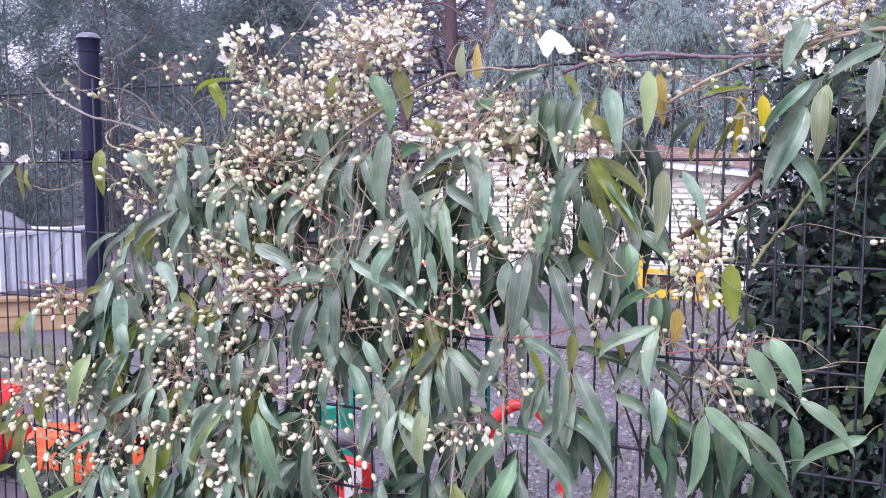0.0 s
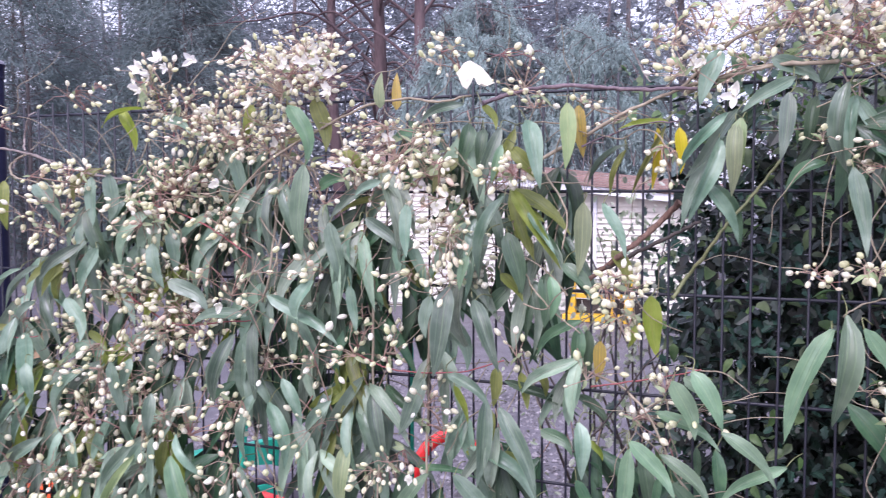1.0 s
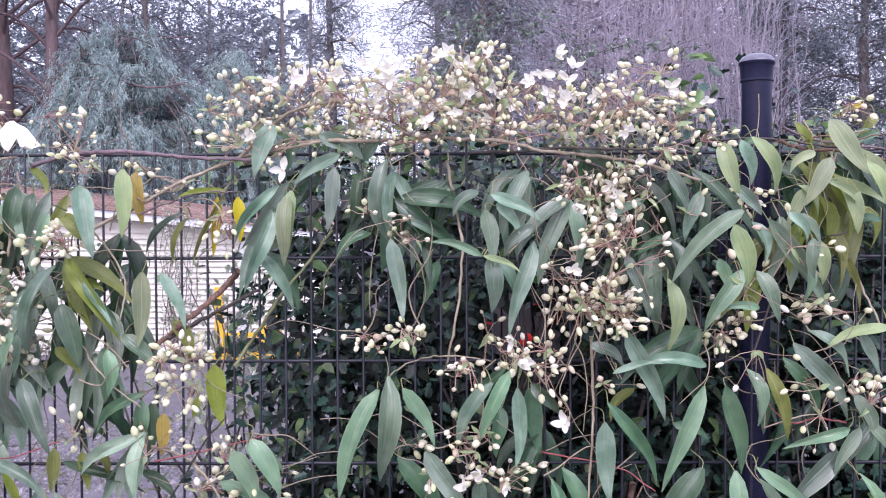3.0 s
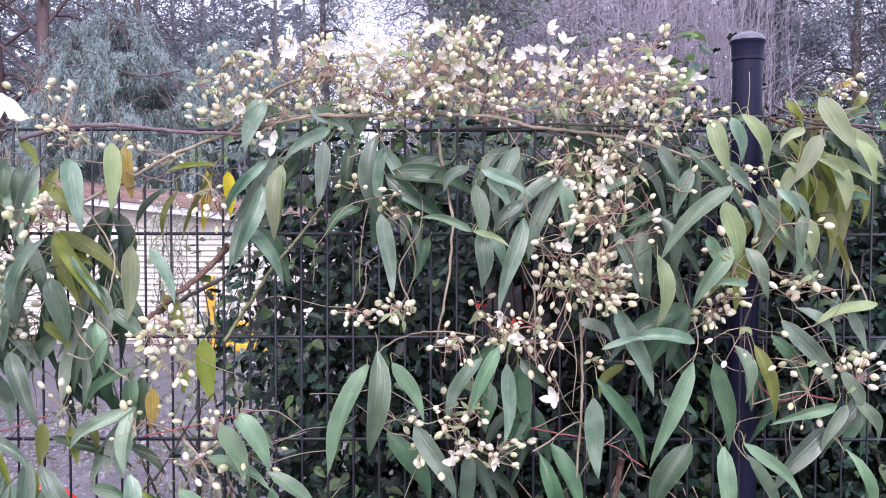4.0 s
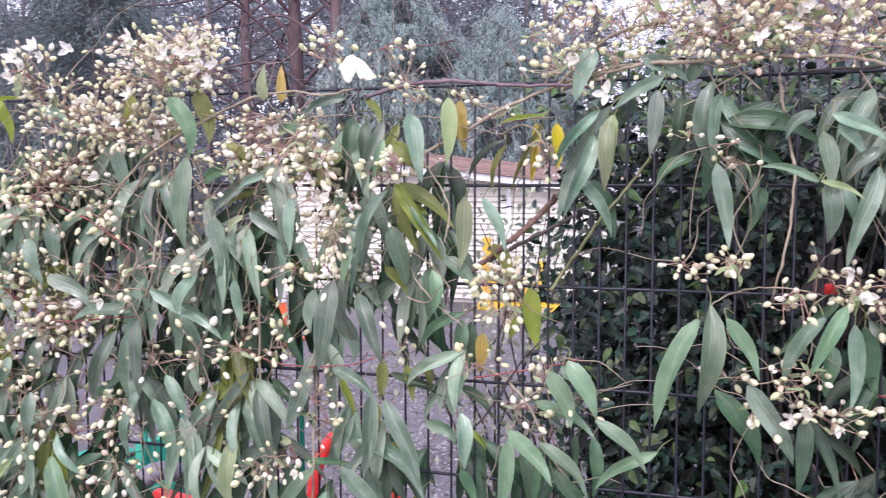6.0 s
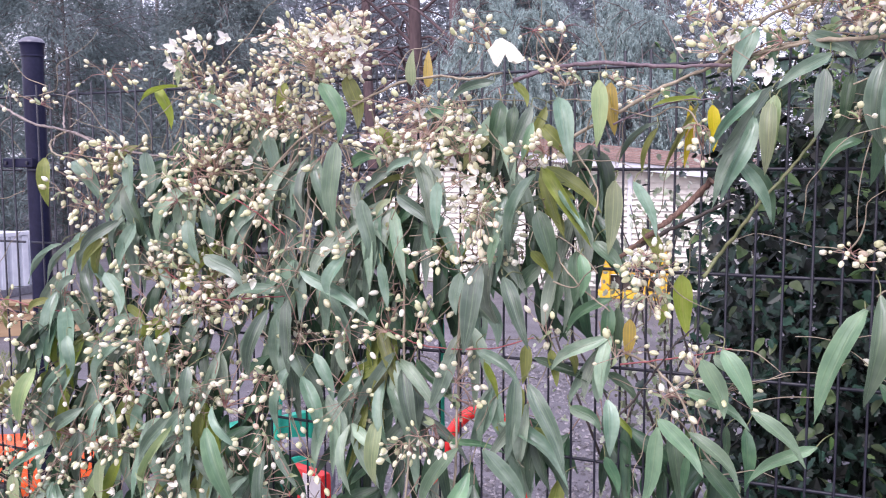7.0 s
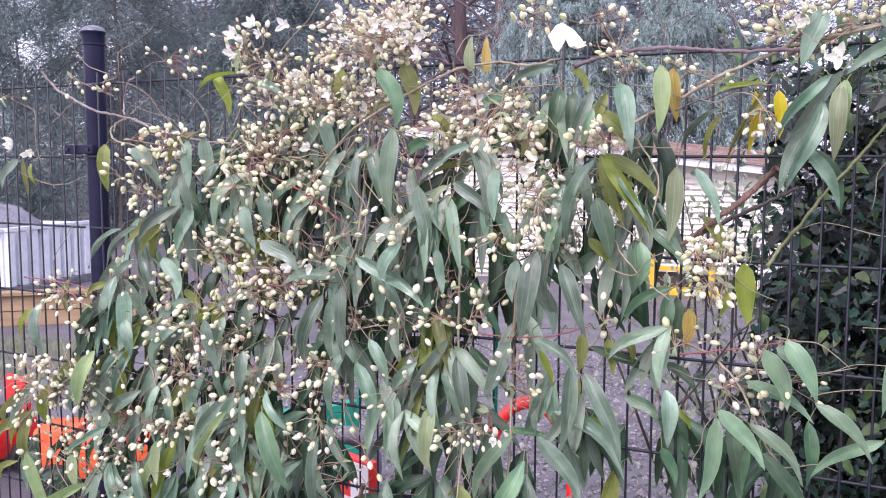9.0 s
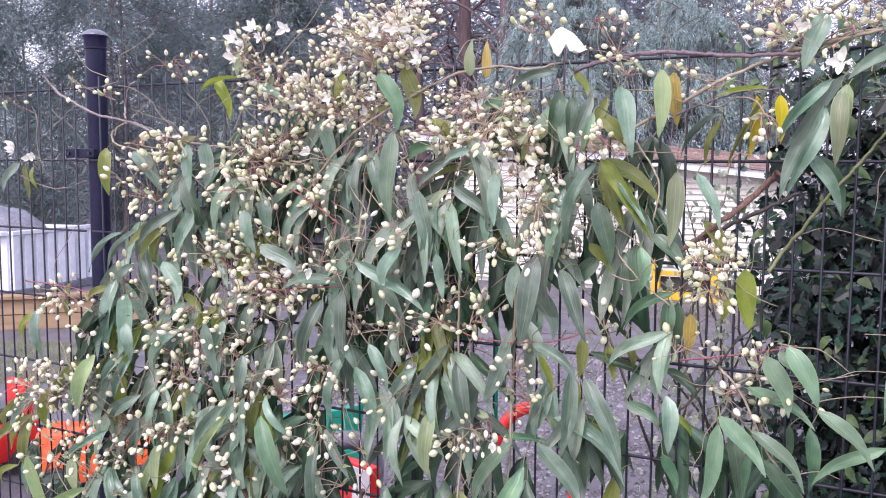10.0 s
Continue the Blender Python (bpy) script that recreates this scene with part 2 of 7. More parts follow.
# near-black leaves: the shade inside the shrub is put into their colour
HEART_SHADE = leafy("shrub_heart_shade", (0.006, 0.013, 0.008), (0.014, 0.028, 0.016), 0.45, 0.03, veins=False, islands=True, spread=0.5)
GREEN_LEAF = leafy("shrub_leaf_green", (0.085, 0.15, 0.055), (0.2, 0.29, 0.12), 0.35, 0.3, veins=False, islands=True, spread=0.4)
TALL_LEAF = leafy("tall_shrub_leaf", (0.1, 0.15, 0.1), (0.21, 0.27, 0.2), 0.4, 0.25, veins=False, islands=True, spread=0.4)
# twigs paled to mauve, with distant haze mixed into the colour
TWIG = plain("twig_hazed", (0.265, 0.242, 0.288), (0.385, 0.352, 0.41), 5, 0.9, vary=0.15, islands=True)


# ---- mesh helpers ----
class Pile:
    """Vertices, faces and leaf coordinates gathered for one mesh."""

    def __init__(self):
        self.v, self.f, self.uv, self.n = [], [], [], 0

    def add(self, verts, faces, uvs=None):
        self.v.append(np.asarray(verts, float))
        self.f.extend([tuple(i + self.n for i in q) for q in faces])
        self.uv.append(np.asarray(uvs, float) if uvs is not None else np.zeros((len(verts), 2)))
        self.n += len(verts)

    def add_many(self, polys):
        """polys: an array of n x corners x 3."""
        n, c = polys.shape[:2]
        i = self.n + c * np.arange(n)[:, None] + np.arange(c)
        self.v.append(polys.reshape(-1, 3))
        self.uv.append(np.zeros((c * n, 2)))
        self.f.extend(map(tuple, i.tolist()))
        self.n += c * n

    def mesh(self, name, material, smooth=True):
        me = bpy.data.meshes.new(name)
        v = np.concatenate(self.v)
        uv = np.concatenate(self.uv)
        me.from_pydata(v.tolist(), [], self.f)
        layer = me.uv_layers.new(name="UVMap")
        index = np.empty(len(me.loops), dtype=np.int32)
        me.loops.foreach_get("vertex_index", index)
        layer.data.foreach_set("uv", uv[index].ravel())
        if smooth:
            me.polygons.foreach_set("use_smooth", [True] * len(me.polygons))
        me.materials.append(material)
        me.update()
        return me


def child(name, me, parent, m=None, label="", kind=""):
    """A mesh object under a thing or a part, at the pose m within it."""
    ob = new(name, me)
    ob.parent = parent
    if m is not None:
        ob.matrix_basis = m
    return tagged(ob, label, kind=kind)


def part(name, bm, material, parent, label="", m=None, smooth=False):
    me = bpy.data.meshes.new(name)
    bmesh.ops.recalc_face_normals(bm, faces=bm.faces)
    bm.to_mesh(me)
    bm.free()
    me.materials.append(material)
    if smooth:
        me.polygons.foreach_set("use_smooth", [True] * len(me.polygons))
        me.set_sharp_from_angle(angle=radians(38))
    return child(name, me, parent, m, label)


def thing(name, x=0, y=0, z=0, rz=0, label="", category="", group="", kind=""):
    ob = new(name)
    ob.matrix_basis = pose(x, y, z, 0, 0, rz)
    ob.empty_display_size = 0.1
    return tagged(ob, label, category, group, kind)


def box(x0, y0, z0, x1, y1, z1, bevel=0.0, bm=None):
    bm = bm or bmesh.new()
    made = bmesh.ops.create_cube(bm, size=1)["verts"]
    for v in made:
        v.co = Vector(((x0 + x1) / 2 + v.co.x * (x1 - x0), (y0 + y1) / 2 + v.co.y * (y1 - y0), (z0 + z1) / 2 + v.co.z * (z1 - z0)))
    if bevel:
        edges = list({e for v in made for e in v.link_edges})
        bmesh.ops.bevel(bm, geom=edges, offset=bevel, segments=2, affect="EDGES", profile=0.6)
    return bm


def lathe(rings, sides=20, bm=None, axis="z", at=(0, 0, 0)):
    """A turned shape from (radius, height) rings, closed at both ends."""
    bm = bm or bmesh.new()
    rows = []
    for r, h in rings:
        row = []
        for k in range(sides):
            a = 2 * math.pi * k / sides
            p = (r * math.cos(a), r * math.sin(a), h)
            p = p if axis == "z" else ((p[0], p[2], p[1]) if axis == "y" else (p[2], p[0], p[1]))
            row.append(bm.verts.new(Vector(p) + Vector(at)))
        rows.append(row)
    for a, b in zip(rows, rows[1:]):
        for k in range(sides):
            bm.faces.new((a[k], a[(k + 1) % sides], b[(k + 1) % sides], b[k]))
    bm.faces.new(rows[0])
    bm.faces.new(rows[-1])
    return bm


def smooth_line(points, steps=5):
    """Catmull-Rom points through the given ones."""
    p = [Vector(q) for q in points]
    p = [p[0] * 2 - p[1]] + p + [p[-1] * 2 - p[-2]]
    out = []
    for a, b, c, d in zip(p, p[1:], p[2:], p[3:]):
        for k in range(steps):
            t = k / steps
            out.append(0.5 * ((2 * b) + (c - a) * t + (2 * a - 5 * b + 4 * c - d) * t * t + (3 * b - a - 3 * c + d) * t ** 3))
    return out + [p[-2]]


def tube(pile, points, r0, r1, sides=6, knots=0.0):
    """A tapering tube along points into a pile."""
    n = len(points)
    verts, faces = [], []
    for i, q in enumerate(points):
        ahead = (points[min(i + 1, n - 1)] - points[max(i - 1, 0)]).normalized()
        side = ahead.cross(Vector((0.3, -1, 0.2))).normalized()
        up = side.cross(ahead)
        r = r0 + (r1 - r0) * i / max(1, n - 1)
        if knots and i % 5 == 0:
            r *= 1 + knots
        for k in range(sides):
            a = 2 * math.pi * k / sides
            verts.append(q + r * (math.cos(a) * side + math.sin(a) * up))
    for i in range(n - 1):
        for k in range(sides):
            faces.append((i * sides + k, i * sides + (k + 1) % sides, (i + 1) * sides + (k + 1) % sides, (i + 1) * sides + k))
    faces.append(tuple(range(sides)))
    faces.append(tuple((n - 1) * sides + k for k in range(sides)))
    pile.add([tuple(v) for v in verts], faces)


# ---- ground ----
def ground_sheet():
    bm = bmesh.new()
    bmesh.ops.create_grid(bm, x_segments=120, y_segments=120, size=1)
    for v in bm.verts:
        x, y = v.co.x, v.co.y
        v.co.x, v.co.y = math.copysign(abs(x) ** 3, x) * 900, math.copysign(abs(y) ** 3, y) * 900 + 4
        near = max(0, 1 - (v.co - Vector((0, 4, 0))).length / 40)
        v.co.z = 0.012 * near * noise.noise(Vector((v.co.x * 0.9, v.co.y * 0.9, 0)))
    me = bpy.data.meshes.new("ground")
    bm.to_mesh(me)
    bm.free()
    me.materials.append(ASPHALT)
    return tagged(new("ground", me), "grey weathered asphalt yard, gravelly and damp", "ground", kind="structure")


ground_sheet()


# ---- mesh fence ----
def rod(length, radius, along, sides=6):
    bm = lathe([(radius * 0.7, 0), (radius, radius * 0.4), (radius, length - radius * 0.4), (radius * 0.7, length)], sides, axis=along)
    me = bpy.data.meshes.new("wire")
    bmesh.ops.recalc_face_normals(bm, faces=bm.faces)
    bm.to_mesh(me)
    bm.free()
    me.polygons.foreach_set("use_smooth", [True] * len(me.polygons))
    me.materials.append(WIRE)
    return me


UPRIGHT = rod(1.8, 0.0025, "z")
TOP_WIRE = 1.8


def fence_section(x0, x1, first, label):
    p = thing("mesh_fence", (x0 + x1) / 2, 0, 0, label=label, category="fence", group="mesh fence panels")
    mid = (x0 + x1) / 2
    k = 0
    while first + 0.05 * k < x1:
        child("vertical_wire", UPRIGHT, p, pose(first + 0.05 * k - mid, 0, 0.03))
        k += 1
    cross = rod(x1 - x0, 0.0035, "x")
    for r in range(9):
        child("horizontal_wire", cross, p, pose(x0 - mid, 0.0058, TOP_WIRE - 0.2 * r))
    return p


POST_L, POST_R = -1.613, 1.222
fence_section(POST_L + 0.012, POST_R - 0.012, -1.55, "black coated welded wire fence panel overgrown with clematis")
fence_section(-4.45, POST_L - 0.012, -4.4, "black coated welded wire fence panel, almost bare of vines")
fence_section(POST_R + 0.012, 4.1, 1.25, "black coated welded wire fence panel hidden under vine leaves")


def fence_post(x, top, label):
    p = thing("fence_post", x, 0.047, 0, label=label, category="fence post", group="round fence posts")
    part("tube", lathe([(0.0285, 0), (0.0285, top - 0.05), (0.0285, top - 0.02)], 28), POST, p, smooth=True)
    cap = lathe([(0.0292, top - 0.044), (0.0312, top - 0.043), (0.0312, top - 0.0395), (0.0302, top - 0.0385), (0.0315, top - 0.014), (0.0335, top - 0.01), (0.0345, top - 0.0085), (0.0345, top - 0.005)], 32)
    part("cap", cap, POST, p, "domed black cap", smooth=True)
    dome = lathe([(0.0345, top - 0.0048), (0.0325, top - 0.0005), (0.027, top + 0.006), (0.017, top + 0.0105), (0.007, top + 0.0125), (0.001, top + 0.013)], 32)
    part("cap_dome", dome, CAP_SKYLIT, p, "dome coloured grey for the sky reflected in it", smooth=True)
    for z in (1.62, 1.02, 0.42):
        b = part("bracket", box(-0.085, -0.043, z - 0.013, 0.03, -0.028, z + 0.013, 0.003), POST, p)
        for dx in (-0.07, 0.012):
            part("bolt", lathe([(0.005, -0.048), (0.005, -0.043)], 8, axis="y", at=(dx, 0, z)), WIRE, b)
    return p


fence_post(POST_L, 1.955, "round black fence post with a domed cap")
fence_post(POST_R, 1.985, "round black fence post rising above the vine leaves")
fence_post(-4.46, 1.955, "round black fence post with a domed cap")
fence_post(4.11, 1.985, "round black fence post with a domed cap")


# ---- clematis ----
def leaf_mesh(name, material, bend, fold, sway, rows=9, cols=4):
    """One leaflet, 1 long and 1 wide: pointed, folded along the midrib and drooping; rooted in a short stalk."""
    pile = Pile()
    pile.add(*leaf_shape(bend, fold, sway, rows, cols))
    return pile.mesh(name, material)


def leaf_shape(bend, fold, sway, rows=9, cols=4):
    verts, uvs, faces = [], [], []
    for i in range(rows + 1):
        v = i / rows
        w = max(0.03, math.sin(math.pi * (0.03 + 0.97 * v ** 0.66)) ** 0.76 * (1.06 - 0.1 * v))
        if i == rows:
            w = 0.01
        for j in range(cols + 1):
            u = j / cols - 0.5
            x = u * w + sway * 0.5 * (math.sin(math.pi * v) - 0.25 * math.sin(2 * math.pi * v))
            z = bend * 4 * (v * (1 - v)) * (1.3 - 0.6 * v) + fold * abs(u) * w * 0.34 + 0.014 * math.sin(9 * v + 5 * u)
            verts.append((x, v, z))
            uvs.append((u + 0.5, v))
    for i in range(rows):
        for j in range(cols):
            a = i * (cols + 1) + j
            faces.append((a, a + 1, a + cols + 2, a + cols + 1))
    return verts, faces, uvs


def leaf_pose(x, y, z, angle, length, width, rng, face=0.0, loose=1.0):
    """angle: from straight down, towards +x, in degrees, in the fence's plane. The leaf's face looks out from the fence."""
    a = radians(angle)
    along = Vector((math.sin(a), rng.uniform(-0.22, 0.18) * loose, -math.cos(a))).normalized()
    out = Vector((face + rng.uniform(-0.6, 0.6) * loose, -1, rng.uniform(0.1, 0.85)))
    side = along.cross(out).normalized()
    normal = side.cross(along)
    m = Matrix((side * width, along * length, normal * length)).transposed().to_4x4()
    m.translation = (x, y, z)
    return m


SHAPES = [(0.07, 0.4), (0.13, 0.55), (0.03, 0.3), (0.16, 0.7), (-0.02, 0.45)]
SWAYS = (-0.9, -0.5, -0.18, 0.18, 0.5, 0.9)
LEAF_MESH = {c: {s: [leaf_mesh("leaf", mat, b, f, s) for b, f in SHAPES] for s in SWAYS} for c, mat in LEAF.items()}


def sway_for(angle, rng):
    """A leaf held out sideways arches over under its own weight."""
    want = -0.9 * math.sin(radians(angle)) + rng.gauss(0, 0.3)
    return min(SWAYS, key=lambda s: abs(s - want))


def bud_shape(rows=5, sides=8):
    """A plump bud, 1 long along +Y from its stalk, with a blunt point."""
    verts, faces, uvs = [], [], []
    prof = [(0.0, 0.07), (0.1, 0.22), (0.35, 0.335), (0.66, 0.32), (0.89, 0.185), (1.0, 0.05)]
    for v, r in prof:
        for k in range(sides):
            a = 2 * math.pi * k / sides
            g = r * (0.94 + 0.14 * (k % 2))
            verts.append((g * math.cos(a), v, g * math.sin(a)))
            uvs.append((k / sides, min(1, v)))
    for i in range(len(prof) - 1):
        for k in range(sides):
            faces.append((i * sides + k, i * sides + (k + 1) % sides, (i + 1) * sides + (k + 1) % sides, (i + 1) * sides + k))
    return verts, faces, uvs


BUD_V, BUD_F, BUD_UV = bud_shape()
_p = Pile()
_p.add(BUD_V, BUD_F, BUD_UV)
BUD_MESH = _p.mesh("bud", BUD_ONE)
BUD_V = np.array(BUD_V)


def frame_along(d, spin):
    d = Vector(d).normalized()
    q = d.to_track_quat("Y", "Z").to_matrix()
    return q @ Matrix.Rotation(spin, 3, "Y")


def petal_mesh():
    pile = Pile()
    v, f, uv = leaf_shape(-0.16, 0.9, 0.0, 7, 4)
    pile.add([(x * (0.36 + 0.3 * math.sqrt(y)), y, z + 0.2 * y * y) for x, y, z in v], f, uv)
    return pile.mesh("petal", PETAL)


PETAL_MESH = petal_mesh()
_c = lathe([(0.05, 0.0), (0.11, 0.06), (0.13, 0.16), (0.1, 0.24), (0.04, 0.28)], 9)
CENTRE_MESH = bpy.data.meshes.new("stamens")
_c.to_mesh(CENTRE_MESH)
_c.free()
CENTRE_MESH.materials.append(CENTRE)


def flower(vine, x, y, z, size, rng, petals=5, open_by=0.5):
    """An open flower of narrow white petals round a cream tuft."""
    f = child("flower", CENTRE_MESH, vine, Matrix.Translation((x, y, z)) @ (frame_along((rng.uniform(-0.6, 0.6), -1, rng.uniform(-0.5, 0.5)), 0) @ Matrix.Rotation(radians(-90), 3, "X")).to_4x4() @ Matrix.Scale(size * 0.75, 4))
    for k in range(petals):
        a = 360 * k / petals + rng.uniform(-22, 22)
        child("petal", PETAL_MESH, f, pose(0, 0, 0.05, 0, 0, a) @ pose(0, 0.06, 0, 78 - 62 * open_by + rng.uniform(-30, 26), rng.uniform(-25, 25)) @ Matrix.Scale(rng.uniform(1.0, 1.5), 4))
    return f


def clematis(label, leaves, sprays, fills, stems, flowers, seed, face, dense_y, bud=0.0):
    rng = random.Random(seed)
    vine = thing("clematis_vine", label=label, category="climbing plant", group="clematis on the fence")
    # stems: each its own piece, knotted where leaves sprang
    for radius, colour, points in stems:
        pile = Pile()
        line = smooth_line(points, 6)
        line = [q + Vector((rng.uniform(-1, 1), rng.uniform(-1, 1), rng.uniform(-1, 1))) * 0.0015 for q in line]
        tube(pile, line, radius * 0.36, radius * 0.25, 7, 0.25)
        child("stem", pile.mesh("stem", STEM[colour]), vine)
    stalks, petioles = Pile(), Pile()
    # leaves, hung singly
    for x, y, z, angle, length, width, c in leaves:
        m = leaf_pose(x, y, z, angle, length, width * 0.82, rng, face, 0.7)
        child("leaf", rng.choice(LEAF_MESH[c][sway_for(angle, rng)]), vine, m)
        base = Vector((x, y, z))
        up = Vector((rng.uniform(-0.03, 0.03), rng.uniform(0.03, 0.07), rng.uniform(-0.005, 0.03)))
        bow = Vector((up.x * 0.3 + rng.uniform(-0.008, 0.008), up.y * 0.3, rng.uniform(0.01, 0.022)))
        tube(petioles, smooth_line([base + m.to_3x3() @ Vector((0, 0.02, 0)), base + bow, base + up], 4), 0.001, 0.0011, 4)
    # the inner leaves behind them, hanging in threes
    inner = {c: Pile() for c in FILL_LEAF}
    shapes = {s: [leaf_shape(b, f, s, 6, 2) for b, f in SHAPES] for s in SWAYS}
    for cx, cz, rx, rz, n in fills:
        for _ in range(round(n * 0.66)):
            r, a = math.sqrt(rng.random()), rng.uniform(0, 2 * math.pi)
            x, z, y = cx + rx * r * math.cos(a), cz + rz * r * math.sin(a), rng.uniform(*dense_y)
            lean = rng.gauss(-14 if x < -0.75 else 0, 18)
            # a gap in the leaves where the toys show through
            if math.hypot((x + 0.7) / 0.1, (z - 1.0) / 0.17) < 1 or math.hypot((x + 1.66) / 0.09, (z - 0.93) / 0.07) < 1 or math.hypot((x + 0.2) / 0.05, (z - 0.84) / 0.1) < 1:
                continue
            # the leaves thin out towards the shed
            if -0.42 < x < 0.16 and z < 1.56 and rng.random() < 0.3 - 0.15 * (z < 1.1):
                continue
            # more dark leaves on the right, painting the shade between the leaves
            weights = (3.2, 6, 0.15, 0.1) if x > 0.3 else ((4, 0.6, 1.6, 5) if z < 1.0 and x < -0.9 else (4.5, 1.5, 1.15, 2.5))
            if x > 1.12:
                weights = (2, 2.5, 4, 0.3) if z > 1.45 else (1.8, 5, 1.0, 0.1)
            # behind the fence nearly all turn dark: shade painted by depth
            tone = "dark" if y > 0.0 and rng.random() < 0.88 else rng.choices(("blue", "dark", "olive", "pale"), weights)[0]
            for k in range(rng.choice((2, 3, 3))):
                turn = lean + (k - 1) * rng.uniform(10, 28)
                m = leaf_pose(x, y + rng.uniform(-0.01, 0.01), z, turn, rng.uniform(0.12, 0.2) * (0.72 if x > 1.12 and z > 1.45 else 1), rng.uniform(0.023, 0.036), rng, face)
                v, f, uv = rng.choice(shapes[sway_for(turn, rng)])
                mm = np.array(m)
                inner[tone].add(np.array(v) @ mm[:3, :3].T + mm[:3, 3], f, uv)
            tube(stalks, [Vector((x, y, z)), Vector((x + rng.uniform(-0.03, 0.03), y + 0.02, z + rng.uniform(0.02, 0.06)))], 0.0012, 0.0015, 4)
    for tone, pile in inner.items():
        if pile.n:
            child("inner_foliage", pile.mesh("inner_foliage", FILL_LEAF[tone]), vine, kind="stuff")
    # thin tendrils wandering through the mesh
    tendrils = Pile()
    for cx, cz, rx, rz, n in fills + [q for q in sprays if q[1] < 1.8]:
        for _ in range(max(2, n // 8)):
            q = Vector((cx + rng.uniform(-1, 1) * rx, rng.uniform(-0.1, 0.02), cz + rng.uniform(-1, 1) * rz))
            head = Vector((rng.gauss(0, 1), rng.gauss(0, 0.15), rng.gauss(-0.2, 1))).normalized()
            pts = [q]
            for i in range(rng.randrange(4, 9)):
                head = (head + Vector((rng.gauss(0, 0.35), rng.gauss(0, 0.1), rng.gauss(0, 0.35)))).normalized()
                pts.append(pts[-1] + head * 0.035)
            tube(tendrils, smooth_line(pts, 3), rng.uniform(0.0009, 0.0019), 0.0007, 4)
    child("tendril_tangle", tendrils.mesh("tendril_tangle", STEM["tan"]), vine, kind="stuff")
    # sprays of buds on thin red stalks
    rest, bracts, count = Pile(), Pile(), 0
    for cx, cz, rx, rz, n in sprays:
        hubs = []
        y0 = rng.uniform(-0.13, -0.05)
        root = Vector((cx + rng.uniform(-0.3, 0.3) * rx, -0.05, cz - 0.6 * rz))
        for _ in range(max(1, n // 4)):
            r, a = 0.92 * math.sqrt(rng.random()), rng.uniform(0, 2 * math.pi)
            h = Vector((cx + rx * r * math.cos(a), y0 + rng.uniform(-0.04, 0.05), cz + rz * r * math.sin(a)))
            hubs.append(h)
            mid = (h + root) / 2 + Vector((rng.uniform(-0.015, 0.015), -0.01, rng.uniform(0, 0.02)))
            tube(stalks, smooth_line([root, mid, h], 3), 0.0016, 0.001, 4)
            # small green bracts where the stalks part
            for b in range(rng.choice((0, 1, 2))):
                m = np.array(leaf_pose(h.x, h.y, h.z, rng.uniform(-150, 150), rng.uniform(0.012, 0.034), rng.uniform(0.005, 0.011), rng, 0, 1.5))
                v, f, uv = shapes[SWAYS[2]][0]
                bracts.add(np.array(v) @ m[:3, :3].T + m[:3, 3], f, uv)
        # a few opened flowers among the upper buds
        for h in hubs[:: 3 if cz > 1.84 else 5] if cz > 1.66 and n > 15 else ():
            flower(vine, h.x + rng.uniform(-0.02, 0.02), h.y - 0.03, h.z + rng.uniform(0, 0.03), rng.uniform(0.015, 0.025), rng, rng.choice((4, 5)), rng.uniform(0.25, 0.95))
        for k in range(round(n * (1.8 if cz > 1.66 else 1.5))):
            r, a = 1.15 * math.sqrt(rng.random()), rng.uniform(0, 2 * math.pi)
            q = Vector((cx + rx * r * math.cos(a), y0 + rng.uniform(-0.06, 0.07), cz + rz * r * math.sin(a)))
            h = min(hubs, key=lambda p: (p - q).length)
            d = (q - h).normalized() + Vector((rng.uniform(-0.5, 0.5), rng.uniform(-0.5, 0.2), rng.uniform(-0.6, 0.5)))
            if (q - h).length > 0.08:
                q = h + (q - h).normalized() * rng.uniform(0.045, 0.08)
            bow = (h + q) / 2 + Vector((0, 0, rng.uniform(-0.004, 0.01)))
            tube(stalks, [h, bow, q], 0.0009, 0.0007, 3)
            size = (rng.uniform(0.006, 0.01) if rng.random() < (0.25 if cz < 1.66 else 0.33) else rng.uniform(0.011, 0.0172)) + bud * (1.2 if cz < 1.3 and cx < -0.5 else (0.9 if cz < 1.66 else 0.15)) * rng.uniform(0.2, 1.3)
            rot = frame_along(d, rng.uniform(0, 6))
            plump = rng.uniform(0.72, 1.05)
            if count < 300:
                child("bud", BUD_MESH, vine, Matrix.Translation(q) @ rot.to_4x4() @ Matrix.Diagonal((size * plump, size, size * plump, 1)))
            else:
                rest.add(BUD_V * (size * plump, size, size * plump) @ np.array(rot).T + np.array(q), BUD_F, BUD_UV)
            count += 1
    child("bract_tuft", bracts.mesh("bract_tuft", LEAF[5]), vine, kind="stuff")
    if rest.n:
        child("bud_spray", rest.mesh("bud_spray", BUD), vine, kind="stuff")
    for x, y, z, size, op in flowers:
        flower(vine, x, y, z, size * rng.uniform(0.85, 1.15), rng, rng.choice((4, 5, 5, 6)), op if z > 1.75 else op * 0.55)
    child("petiole_tangle", petioles.mesh("petiole_tangle", STEM["green"]), vine, kind="stuff")
    child("stalk_tangle", stalks.mesh("stalk_tangle", STALK), vine, kind="stuff")
    return vine


